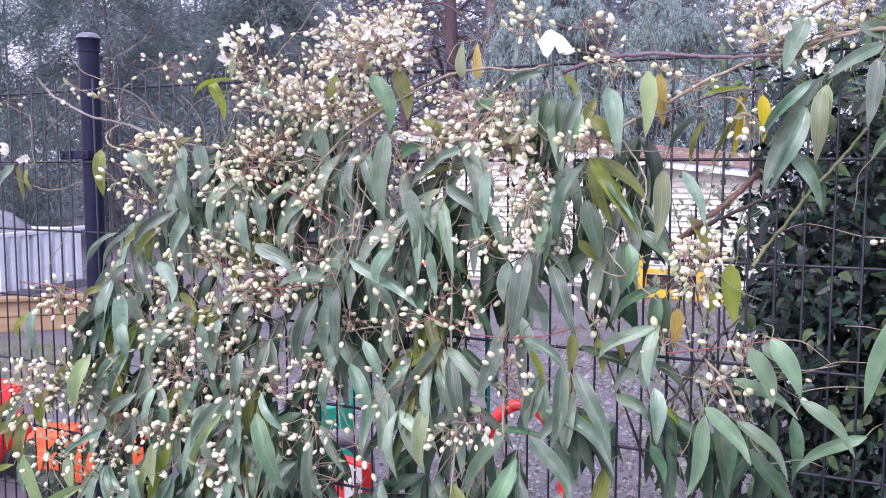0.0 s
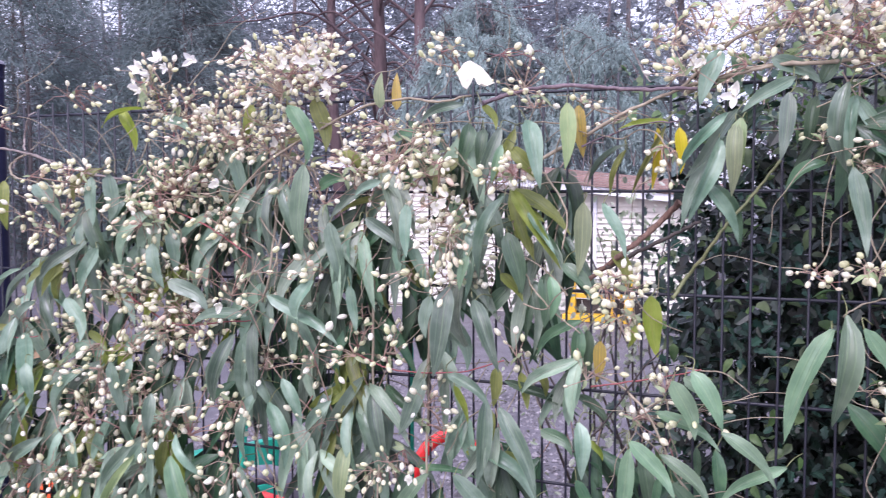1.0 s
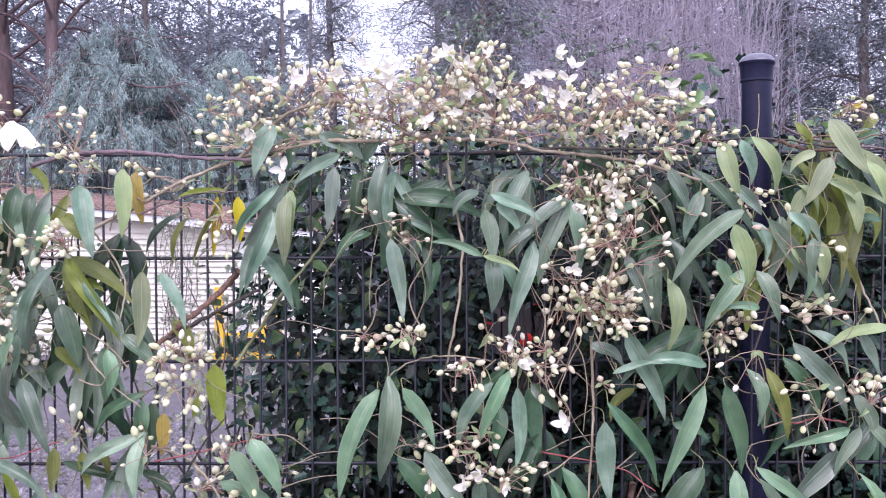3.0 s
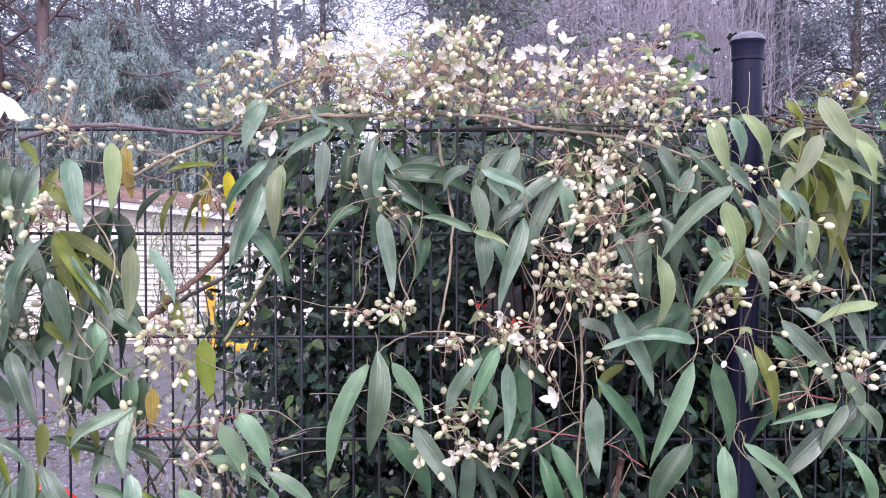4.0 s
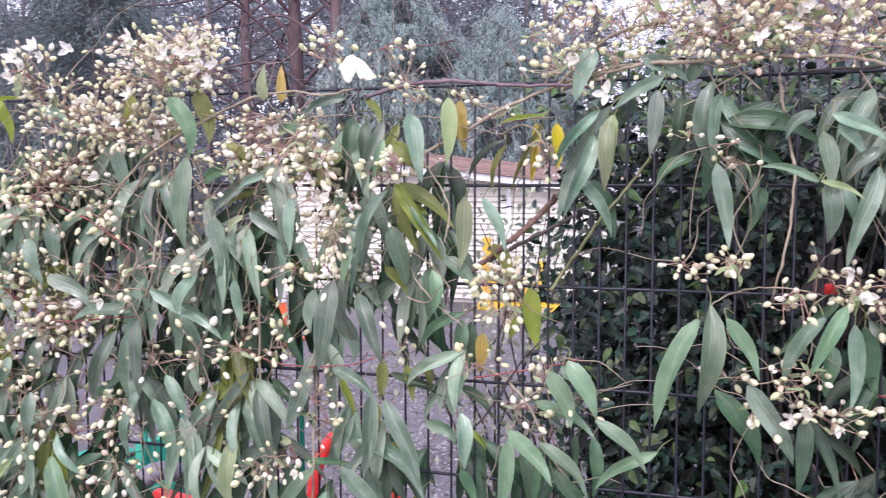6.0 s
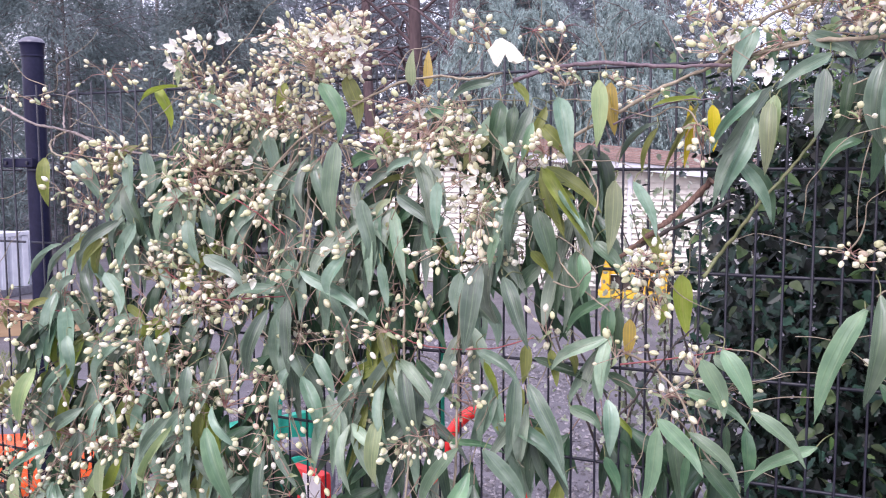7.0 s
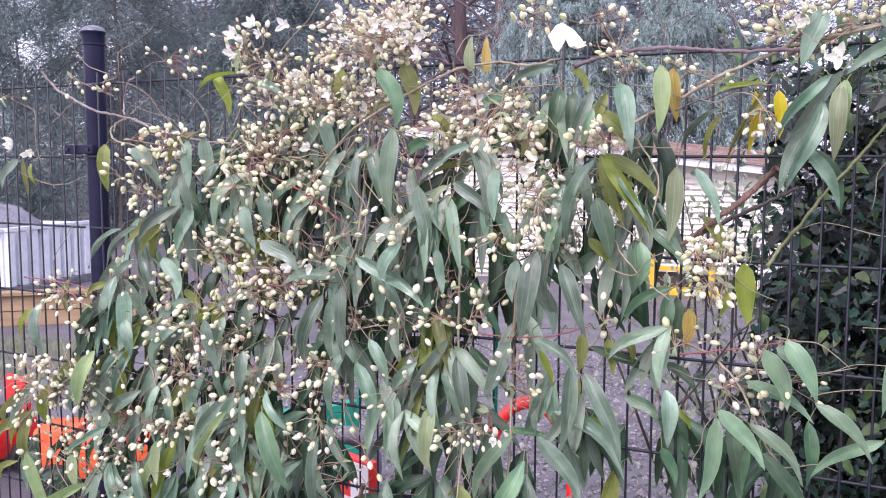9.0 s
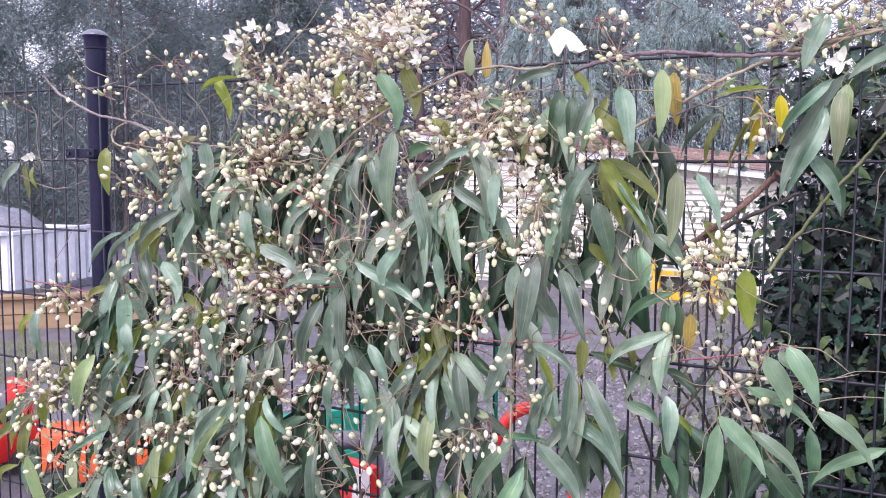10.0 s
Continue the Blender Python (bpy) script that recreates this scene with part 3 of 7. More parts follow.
LEAVES_LEFT_1 = [
    (-1.065, -0.063, 1.798, 18, 0.108, 0.033, 2),
    (-0.984, -0.07, 1.796, -75, 0.149, 0.012, 2),
    (-1.466, -0.055, 1.632, 3, 0.129, 0.041, 2),
    (-1.133, -0.067, 1.659, -36, 0.123, 0.034, 2),
    (-1.11, -0.122, 1.637, 3, 0.118, 0.044, 0),
    (-1.075, -0.105, 1.644, 0, 0.116, 0.041, 0),
    (-1.335, -0.079, 1.622, 43, 0.147, 0.05, 0),
    (-1.779, -0.085, 1.591, -33, 0.106, 0.035, 0),
    (-1.819, -0.037, 1.588, -1, 0.106, 0.026, 2),
    (-1.748, -0.064, 1.58, 6, 0.067, 0.019, 2),
    (-1.176, -0.098, 1.476, -49, 0.152, 0.034, 0),
    (-1.111, -0.111, 1.471, -24, 0.121, 0.039, 0),
    (-1.17, -0.061, 1.568, 14, 0.155, 0.057, 1),
    (-1.347, -0.12, 1.414, -53, 0.191, 0.023, 0),
]
LEAVES_LEFT_2 = [
    (-1.293, -0.114, 1.423, -45, 0.18, 0.026, 0),
    (-1.348, -0.079, 1.329, -44, 0.098, 0.03, 0),
    (-1.237, -0.084, 1.343, 25, 0.12, 0.044, 0),
    (-1.074, -0.035, 1.354, -76, 0.102, 0.029, 2),
    (-1.652, -0.035, 1.252, -10, 0.099, 0.035, 2),
    (-1.46, -0.065, 1.26, -59, 0.09, 0.025, 2),
    (-1.768, -0.06, 1.165, -25, 0.115, 0.029, 2),
    (-1.687, -0.094, 1.196, 2, 0.159, 0.043, 0),
    (-1.372, -0.088, 1.249, -5, 0.168, 0.057, 0),
    (-1.441, -0.082, 1.179, -17, 0.124, 0.043, 0),
    (-1.134, -0.081, 1.193, -37, 0.197, 0.04, 0),
    (-1.071, -0.121, 1.202, 9, 0.137, 0.036, 0),
    (-1.206, -0.045, 1.257, 36, 0.074, 0.026, 2),
    (-1.703, -0.091, 0.975, -41, 0.211, 0.042, 0),
]
LEAVES_LEFT_3 = [
    (-1.815, -0.05, 0.929, -38, 0.18, 0.03, 2),
    (-1.701, -0.066, 0.958, -14, 0.13, 0.044, 2),
    (-1.563, -0.051, 1.052, -38, 0.223, 0.022, 2),
    (-1.448, -0.131, 1.087, -15, 0.16, 0.048, 5),
    (-1.518, -0.028, 1.054, -10, 0.091, 0.022, 2),
    (-1.56, -0.082, 0.99, -16, 0.12, 0.031, 0),
    (-1.448, -0.098, 0.988, -2, 0.136, 0.049, 0),
    (-1.422, -0.06, 1.022, -8, 0.149, 0.052, 2),
    (-1.338, -0.08, 0.982, -46, 0.15, 0.042, 0),
    (-1.77, -0.106, 0.751, 16, 0.243, 0.046, 5),
    (-1.254, -0.081, 0.863, -34, 0.281, 0.042, 0),
    (-1.257, -0.093, 0.843, -18, 0.253, 0.036, 5),
    (-1.243, -0.05, 0.856, -14, 0.25, 0.039, 2),
    (-1.258, -0.049, 0.881, 74, 0.087, 0.027, 1),
]
LEAVES_LEFT_4 = [
    (-1.081, -0.04, 0.989, -28, 0.266, 0.035, 1),
    (-1.008, -0.113, 0.985, -29, 0.228, 0.025, 5),
    (-1.863, -0.067, 0.698, -48, 0.118, 0.027, 2),
    (-1.429, -0.11, 0.881, -54, 0.173, 0.023, 0),
    (-0.58, -0.104, 1.785, 17, 0.137, 0.044, 4),
    (-0.535, -0.073, 1.8, 15, 0.119, 0.044, 2),
    (-0.692, -0.073, 1.793, -10, 0.081, 0.03, 2),
    (-0.583, -0.044, 1.718, -69, 0.109, 0.018, 2),
    (-0.474, -0.061, 1.687, 44, 0.069, 0.024, 2),
    (-0.537, -0.118, 1.658, -1, 0.192, 0.046, 4),
    (-0.959, -0.111, 1.848, -1, 0.057, 0.02, 5),
    (-0.907, -0.108, 1.772, 59, 0.083, 0.026, 0),
    (-0.923, -0.075, 1.518, 6, 0.106, 0.039, 0),
    (-0.945, -0.115, 1.483, 14, 0.108, 0.04, 0),
]
LEAVES_LEFT_5 = [
    (-0.908, -0.104, 1.399, 53, 0.125, 0.043, 0),
    (-0.749, -0.06, 1.547, 0, 0.128, 0.047, 1),
    (-0.49, -0.093, 1.536, 6, 0.144, 0.046, 0),
    (-0.405, -0.121, 1.54, -38, 0.052, 0.018, 5),
    (-0.71, -0.052, 1.404, 9, 0.138, 0.045, 1),
    (-0.708, -0.088, 1.326, -78, 0.148, 0.034, 0),
    (-0.728, -0.109, 1.285, -13, 0.166, 0.039, 0),
    (-0.681, -0.097, 1.309, -2, 0.179, 0.041, 0),
    (-0.781, -0.08, 1.247, -21, 0.121, 0.033, 0),
    (-0.629, -0.12, 1.379, 59, 0.2, 0.037, 0),
    (-0.515, -0.122, 1.415, -22, 0.11, 0.039, 0),
    (-0.432, -0.114, 1.406, 6, 0.101, 0.029, 0),
    (-0.592, -0.032, 1.29, 0, 0.087, 0.03, 1),
    (-0.784, -0.044, 1.284, -29, 0.15, 0.013, 2),
]
LEAVES_LEFT_6 = [
    (-0.959, -0.113, 1.134, -4, 0.102, 0.036, 0),
    (-0.962, -0.108, 1.028, 2, 0.139, 0.029, 0),
    (-0.98, -0.116, 1.02, -35, 0.121, 0.03, 0),
    (-0.898, -0.102, 1.041, 40, 0.136, 0.03, 0),
    (-0.884, -0.143, 1.001, 20, 0.201, 0.051, 4),
    (-0.736, -0.09, 0.978, 34, 0.13, 0.029, 0),
    (-0.766, -0.08, 0.943, 3, 0.207, 0.033, 0),
    (-0.911, -0.022, 0.905, 29, 0.143, 0.04, 1),
    (-0.654, -0.088, 1.134, 17, 0.151, 0.041, 0),
    (-0.686, -0.077, 1.155, -12, 0.172, 0.037, 0),
    (-0.595, -0.124, 1.199, 24, 0.114, 0.032, 0),
    (-0.499, -0.061, 1.081, -17, 0.196, 0.019, 2),
    (-0.459, -0.087, 1.062, 2, 0.15, 0.04, 5),
    (-0.416, -0.086, 1.209, -33, 0.201, 0.032, 0),
]
LEAVES_LEFT_7 = [
    (-0.486, -0.104, 1.156, -41, 0.101, 0.03, 0),
    (-0.514, -0.023, 0.924, -47, 0.082, 0.021, 1),
    (-0.363, -0.104, 1.771, 173, 0.072, 0.027, 5),
    (-0.36, -0.034, 1.773, -179, 0.08, 0.025, 3),
    (-0.179, -0.11, 1.771, -68, 0.103, 0.022, 0),
    (-0.156, -0.065, 1.774, 30, 0.062, 0.02, 2),
    (-0.106, -0.103, 1.724, -17, 0.147, 0.029, 0),
    (-0.088, -0.068, 1.722, -22, 0.116, 0.024, 2),
    (-0.053, -0.106, 1.736, 14, 0.137, 0.043, 0),
    (0.021, -0.087, 1.767, -1, 0.126, 0.038, 5),
    (0.036, -0.058, 1.764, 4, 0.101, 0.034, 3),
    (-0.094, -0.075, 1.686, 41, 0.09, 0.033, 2),
    (-0.152, -0.068, 1.724, -9, 0.078, 0.029, 1),
    (-0.186, -0.062, 1.737, -10, 0.097, 0.036, 1),
]
LEAVES_LEFT_8 = [
    (-0.313, -0.031, 1.726, -68, 0.068, 0.024, 1),
    (-0.096, -0.107, 1.591, -18, 0.174, 0.03, 0),
    (-0.395, -0.11, 1.547, 47, 0.103, 0.033, 0),
    (-0.298, -0.12, 1.575, 3, 0.108, 0.031, 0),
    (-0.453, -0.021, 1.465, 89, 0.085, 0.025, 1),
    (-0.107, -0.054, 1.552, 54, 0.073, 0.027, 2),
    (-0.091, -0.065, 1.525, 37, 0.066, 0.022, 2),
    (-0.065, -0.067, 1.533, 44, 0.11, 0.024, 1),
    (-0.104, -0.067, 1.519, 14, 0.126, 0.047, 1),
    (0.008, -0.062, 1.461, 42, 0.093, 0.035, 1),
    (-0.032, -0.036, 1.437, 0, 0.11, 0.04, 1),
    (-0.208, -0.118, 1.412, -9, 0.184, 0.052, 0),
    (-0.248, -0.123, 1.393, -4, 0.087, 0.032, 0),
    (-0.106, -0.045, 1.411, -33, 0.109, 0.039, 1),
]
LEAVES_LEFT_9 = [
    (-0.159, -0.113, 1.388, 24, 0.15, 0.038, 0),
    (-0.239, -0.02, 1.384, 43, 0.082, 0.024, 1),
    (0.046, -0.064, 1.351, -49, 0.12, 0.026, 1),
    (0.035, -0.044, 1.334, -8, 0.097, 0.035, 1),
    (0.05, -0.031, 1.329, -4, 0.113, 0.033, 1),
    (-0.059, -0.05, 1.396, -7, 0.097, 0.02, 1),
    (0.053, -0.086, 1.579, -5, 0.142, 0.04, 5),
    (0.092, -0.101, 1.578, 23, 0.113, 0.027, 0),
    (0.103, -0.063, 1.488, 23, 0.085, 0.032, 2),
    (0.174, -0.054, 1.403, 7, 0.12, 0.044, 2),
    (0.15, -0.073, 1.349, -17, 0.046, 0.017, 2),
    (0.273, -0.104, 1.614, 29, 0.123, 0.027, 0),
    (0.082, -0.063, 1.313, -6, 0.083, 0.03, 3),
    (0.132, -0.081, 1.686, -43, 0.113, 0.012, 0),
]
LEAVES_LEFT_10 = [
    (0.122, -0.033, 1.678, -19, 0.095, 0.016, 2),
    (0.183, -0.05, 1.717, -4, 0.114, 0.022, 3),
    (0.224, -0.06, 1.716, 2, 0.085, 0.027, 3),
    (0.2, -0.062, 1.72, -26, 0.151, 0.012, 2),
    (0.311, -0.113, 1.736, -38, 0.135, 0.023, 0),
    (0.3, -0.115, 1.694, -19, 0.16, 0.034, 0),
    (0.328, -0.123, 1.716, -3, 0.127, 0.034, 5),
    (0.295, -0.082, 1.849, -18, 0.105, 0.041, 0),
    (0.316, -0.063, 1.845, 2, 0.083, 0.031, 1),
    (0.205, -0.072, 1.727, -82, 0.091, 0.015, 2),
    (-0.402, -0.079, 1.175, 13, 0.164, 0.039, 0),
    (-0.273, -0.097, 1.221, -25, 0.141, 0.044, 0),
    (-0.396, -0.02, 1.183, 44, 0.146, 0.027, 1),
    (-0.217, -0.105, 1.234, 57, 0.121, 0.027, 0),
]
LEAVES_LEFT_11 = [
    (-0.145, -0.08, 1.184, -6, 0.184, 0.039, 0),
    (-0.112, -0.092, 1.173, 26, 0.189, 0.041, 0),
    (-0.137, -0.035, 1.241, -4, 0.084, 0.03, 2),
    (-0.084, -0.038, 1.235, 12, 0.077, 0.025, 2),
    (-0.046, -0.05, 1.252, 14, 0.064, 0.021, 2),
    (-0.217, -0.07, 1.204, 20, 0.083, 0.018, 2),
    (-0.143, -0.064, 1.162, 1, 0.102, 0.037, 2),
    (-0.118, -0.031, 1.068, 26, 0.078, 0.028, 2),
    (-0.221, -0.03, 1.096, 25, 0.081, 0.03, 2),
    (-0.264, -0.099, 1.023, -30, 0.202, 0.038, 4),
    (-0.226, -0.128, 0.986, -16, 0.19, 0.044, 4),
    (-0.211, -0.092, 1.026, 35, 0.167, 0.042, 0),
    (-0.064, -0.035, 0.968, -10, 0.187, 0.042, 2),
    (0.047, -0.093, 1.159, 5, 0.11, 0.039, 0),
]
LEAVES_LEFT_12 = [
    (-0.122, -0.029, 1.213, 70, 0.174, 0.023, 1),
    (-0.313, -0.044, 1.015, 87, 0.144, 0.018, 1),
    (-0.042, -0.037, 1.121, 56, 0.082, 0.032, 1),
    (0.031, -0.036, 1.198, 49, 0.089, 0.025, 1),
    (0.226, -0.132, 1.261, 22, 0.111, 0.042, 4),
    (0.243, -0.099, 1.263, 53, 0.086, 0.034, 4),
    (0.193, -0.097, 1.193, 63, 0.131, 0.03, 4),
    (0.312, -0.141, 1.178, 45, 0.13, 0.032, 4),
    (0.42, -0.096, 1.116, -53, 0.144, 0.027, 4),
    (0.144, -0.097, 1.118, -10, 0.167, 0.036, 4),
    (0.159, -0.037, 1.099, 9, 0.164, 0.035, 1),
    (0.153, -0.143, 1.147, 42, 0.127, 0.036, 4),
    (0.202, -0.1, 1.116, 44, 0.136, 0.03, 4),
    (0.22, -0.064, 1.053, 38, 0.146, 0.034, 1),
]
LEAVES_LEFT_13 = [
    (0.293, -0.022, 1.113, 2, 0.122, 0.032, 1),
    (0.26, -0.037, 1.118, 2, 0.073, 0.017, 1),
    (0.196, -0.067, 1.063, -5, 0.087, 0.019, 1),
    (0.062, -0.067, 1.121, 32, 0.051, 0.015, 2),
    (0.031, -0.038, 1.027, 20, 0.083, 0.027, 1),
    (-0.544, -0.042, 1.61, 97, 0.098, 0.033, 1),
    (-0.344, -0.038, 1.582, -79, 0.168, 0.019, 2),
    (-0.487, -0.029, 1.681, 46, 0.124, 0.024, 2),
    (-0.206, -0.064, 1.667, -37, 0.091, 0.033, 2),
    (-0.09, -0.145, 1.688, -16, 0.076, 0.02, 4),
    (-0.498, -0.024, 1.474, 89, 0.132, 0.024, 1),
    (-0.431, -0.069, 1.464, 25, 0.115, 0.042, 1),
    (-0.263, -0.031, 1.459, -31, 0.077, 0.027, 2),
    (-0.098, -0.064, 1.496, 8, 0.106, 0.039, 1),
]
LEAVES_LEFT_14 = [
    (-0.132, -0.03, 1.544, 47, 0.09, 0.033, 1),
    (-0.057, -0.086, 1.56, 36, 0.1, 0.02, 0),
    (-0.101, -0.031, 1.552, 78, 0.068, 0.025, 2),
    (-0.138, -0.097, 1.517, -9, 0.087, 0.025, 0),
    (-0.338, -0.031, 1.465, 23, 0.075, 0.028, 2),
    (-0.57, -0.06, 1.506, 27, 0.08, 0.029, 1),
    (-0.456, -0.036, 1.421, 37, 0.098, 0.036, 1),
    (-0.12, -0.058, 1.437, 39, 0.072, 0.026, 2),
    (-0.008, -0.1, 1.438, 1, 0.085, 0.031, 4),
    (-0.389, -0.031, 1.533, -36, 0.088, 0.027, 1),
    (-0.234, -0.046, 1.579, 25, 0.096, 0.026, 1),
    (-0.301, -0.044, 1.669, -22, 0.088, 0.022, 1),
    (-0.158, -0.144, 1.477, -16, 0.074, 0.024, 4),
    (-0.354, -0.123, 1.623, -62, 0.075, 0.022, 0),
]
LEAVES_LEFT_15 = [
    (-1.003, -0.095, 1.022, -38, 0.199, 0.039, 0),
    (-0.902, -0.121, 0.994, 14, 0.175, 0.046, 4),
    (-1.485, -0.032, 0.984, 13, 0.119, 0.044, 2),
    (-1.169, -0.095, 1.176, -30, 0.168, 0.04, 0),
    (-1.344, -0.118, 1.178, 10, 0.1, 0.037, 0),
    (-1.248, -0.117, 0.867, 3, 0.117, 0.034, 5),
    (-1.595, -0.097, 0.771, 11, 0.099, 0.036, 5),
    (-1.342, -0.099, 0.79, 19, 0.224, 0.035, 0),
    (-1.493, -0.134, 0.718, -59, 0.361, 0.035, 5),
    (-1.043, -0.083, 1.205, -17, 0.093, 0.032, 0),
]
LEAVES_LEFT = LEAVES_LEFT_1 + LEAVES_LEFT_2 + LEAVES_LEFT_3 + LEAVES_LEFT_4 + LEAVES_LEFT_5 + LEAVES_LEFT_6 + LEAVES_LEFT_7 + LEAVES_LEFT_8 + LEAVES_LEFT_9 + LEAVES_LEFT_10 + LEAVES_LEFT_11 + LEAVES_LEFT_12 + LEAVES_LEFT_13 + LEAVES_LEFT_14 + LEAVES_LEFT_15

SPRAYS_LEFT_1 = [
    (-0.643, 1.853, 0.135, 0.074, 115),
    (-0.53, 1.858, 0.072, 0.06, 47),
    (-0.86, 1.776, 0.104, 0.065, 68),
    (-0.734, 1.734, 0.101, 0.051, 74),
    (-0.615, 1.706, 0.061, 0.049, 27),
    (-0.896, 1.622, 0.105, 0.059, 81),
    (-0.768, 1.532, 0.064, 0.051, 54),
    (-0.965, 1.556, 0.081, 0.067, 47),
    (-1.177, 1.637, 0.098, 0.035, 32),
    (-1.276, 1.539, 0.086, 0.079, 40),
    (-1.004, 1.392, 0.082, 0.055, 46),
    (-1.186, 1.384, 0.085, 0.071, 22),
    (-0.886, 1.304, 0.093, 0.06, 61),
    (-1.061, 1.25, 0.056, 0.042, 15),
    (-1.607, 1.225, 0.093, 0.047, 16),
    (-1.347, 1.303, 0.074, 0.059, 10),
    (-1.254, 1.133, 0.087, 0.058, 12),
    (-1.5, 1.171, 0.076, 0.061, 12),
    (-0.435, 1.748, 0.035, 0.035, 8),
]
SPRAYS_LEFT_2 = [
    (-0.331, 1.699, 0.115, 0.052, 55),
    (-0.448, 1.655, 0.059, 0.036, 16),
    (-0.269, 1.653, 0.068, 0.045, 32),
    (-0.243, 1.563, 0.062, 0.051, 30),
    (-0.206, 1.462, 0.051, 0.062, 18),
    (-0.316, 1.423, 0.035, 0.023, 6),
    (-0.169, 1.408, 0.034, 0.034, 5),
    (-0.531, 1.487, 0.049, 0.049, 9),
    (-0.434, 1.297, 0.066, 0.054, 22),
    (-0.354, 1.28, 0.041, 0.035, 13),
    (-0.679, 1.227, 0.032, 0.019, 6),
    (-0.735, 1.117, 0.065, 0.026, 14),
    (-0.81, 0.945, 0.053, 0.04, 4),
    (-1.019, 0.842, 0.056, 0.056, 14),
    (-1.243, 0.911, 0.073, 0.041, 24),
    (-1.18, 1.023, 0.058, 0.043, 8),
    (-1.608, 0.826, 0.087, 0.055, 14),
    (-1.717, 0.942, 0.072, 0.096, 32),
    (-1.432, 0.821, 0.076, 0.046, 18),
]
SPRAYS_LEFT_3 = [
    (-1.33, 0.76, 0.06, 0.038, 8),
    (-0.263, 1.146, 0.041, 0.076, 18),
    (-0.326, 1.042, 0.059, 0.036, 8),
    (-0.392, 0.995, 0.036, 0.034, 13),
    (0.129, 1.428, 0.036, 0.031, 26),
    (0.126, 1.36, 0.041, 0.026, 10),
    (0.182, 1.177, 0.046, 0.031, 11),
    (0.268, 1.188, 0.045, 0.03, 6),
    (0.078, 1.261, 0.053, 0.026, 6),
    (0.218, 1.259, 0.051, 0.025, 6),
    (-0.212, 1.87, 0.024, 0.039, 13),
    (-0.065, 1.828, 0.048, 0.042, 11),
    (-0.047, 1.775, 0.037, 0.021, 8),
    (-0.082, 1.634, 0.038, 0.032, 22),
    (0.052, 1.771, 0.026, 0.012, 3),
    (0.094, 1.728, 0.061, 0.031, 5),
    (0.212, 1.661, 0.03, 0.04, 9),
    (0.27, 1.817, 0.087, 0.038, 32),
    (-1.17, 1.816, 0.055, 0.042, 8),
]
SPRAYS_LEFT_4 = [
    (-1.132, 1.855, 0.014, 0.014, 2),
    (-1.446, 1.785, 0.059, 0.044, 8),
    (-1.758, 1.751, 0.031, 0.031, 3),
    (-1.1, 1.162, 0.084, 0.042, 14),
    (-0.978, 1.033, 0.055, 0.083, 10),
    (-0.086, 1.29, 0.039, 0.033, 5),
    (-1.034, 0.926, 0.042, 0.07, 9),
    (-1.136, 1.202, 0.226, 0.17, 56),
    (-0.89, 1.113, 0.162, 0.148, 38),
    (-0.648, 1.268, 0.177, 0.114, 16),
    (-1.362, 0.97, 0.195, 0.135, 44),
    (-0.738, 1.417, 0.154, 0.09, 24),
    (-0.531, 1.152, 0.161, 0.149, 14),
    (-1.523, 0.743, 0.218, 0.078, 34),
    (-0.558, 1.62, 0.11, 0.073, 16),
    (-0.369, 1.619, 0.105, 0.058, 20),
    (-0.209, 1.502, 0.06, 0.05, 22),
    (-0.254, 1.435, 0.04, 0.029, 10),
    (-0.395, 1.66, 0.082, 0.041, 20),
]
SPRAYS_LEFT_5 = [
    (-1.6, 0.98, 0.15, 0.1, 26),
    (-1.05, 1.06, 0.2, 0.1, 26),
    (-0.78, 0.9, 0.2, 0.1, 16),
    (-0.531, 1.438, 0.031, 0.031, 7),
    (-0.176, 1.43, 0.034, 0.034, 8),
    (-0.744, 0.968, 0.079, 0.053, 8),
    (-0.94, 1.857, 0.053, 0.059, 16),
    (-0.992, 1.828, 0.04, 0.04, 7),
    (-0.502, 1.902, 0.071, 0.03, 20),
]
SPRAYS_LEFT = SPRAYS_LEFT_1 + SPRAYS_LEFT_2 + SPRAYS_LEFT_3 + SPRAYS_LEFT_4 + SPRAYS_LEFT_5

FILL_LEFT_1 = [
    (-0.668, 1.388, 0.315, 0.262, 70),
    (-0.799, 1.107, 0.41, 0.246, 80),
    (-1.269, 1.269, 0.254, 0.254, 50),
    (-1.451, 0.908, 0.267, 0.22, 28),
    (-1.087, 0.896, 0.235, 0.161, 35),
    (-0.405, 1.149, 0.175, 0.237, 32),
    (-0.49, 1.422, 0.201, 0.138, 30),
    (-0.858, 1.637, 0.23, 0.108, 25),
    (-0.195, 1.22, 0.13, 0.189, 14),
    (-0.303, 1.691, 0.154, 0.071, 12),
    (-1.106, 1.525, 0.172, 0.115, 25),
    (-1.71, 0.754, 0.216, 0.166, 16),
    (-1.228, 0.735, 0.304, 0.091, 26),
    (-0.704, 0.827, 0.353, 0.068, 34),
    (-0.32, 0.893, 0.174, 0.062, 14),
    (-1.423, 1.039, 0.187, 0.14, 22),
    (-0.067, 1.428, 0.102, 0.102, 9),
    (-0.018, 1.272, 0.079, 0.056, 6),
    (0.121, 1.061, 0.121, 0.088, 9),
]
FILL_LEFT_2 = [
    (-0.107, 1.123, 0.07, 0.105, 6),
    (-0.17, 1.53, 0.13, 0.1, 15),
    (-0.04, 1.6, 0.05, 0.09, 5),
    (-0.393, 1.475, 0.147, 0.073, 12),
    (-0.802, 0.895, 0.152, 0.097, 14),
    (-1.002, 0.533, 0.557, 0.132, 44),
    (-1.009, 0.252, 0.49, 0.134, 30),
]
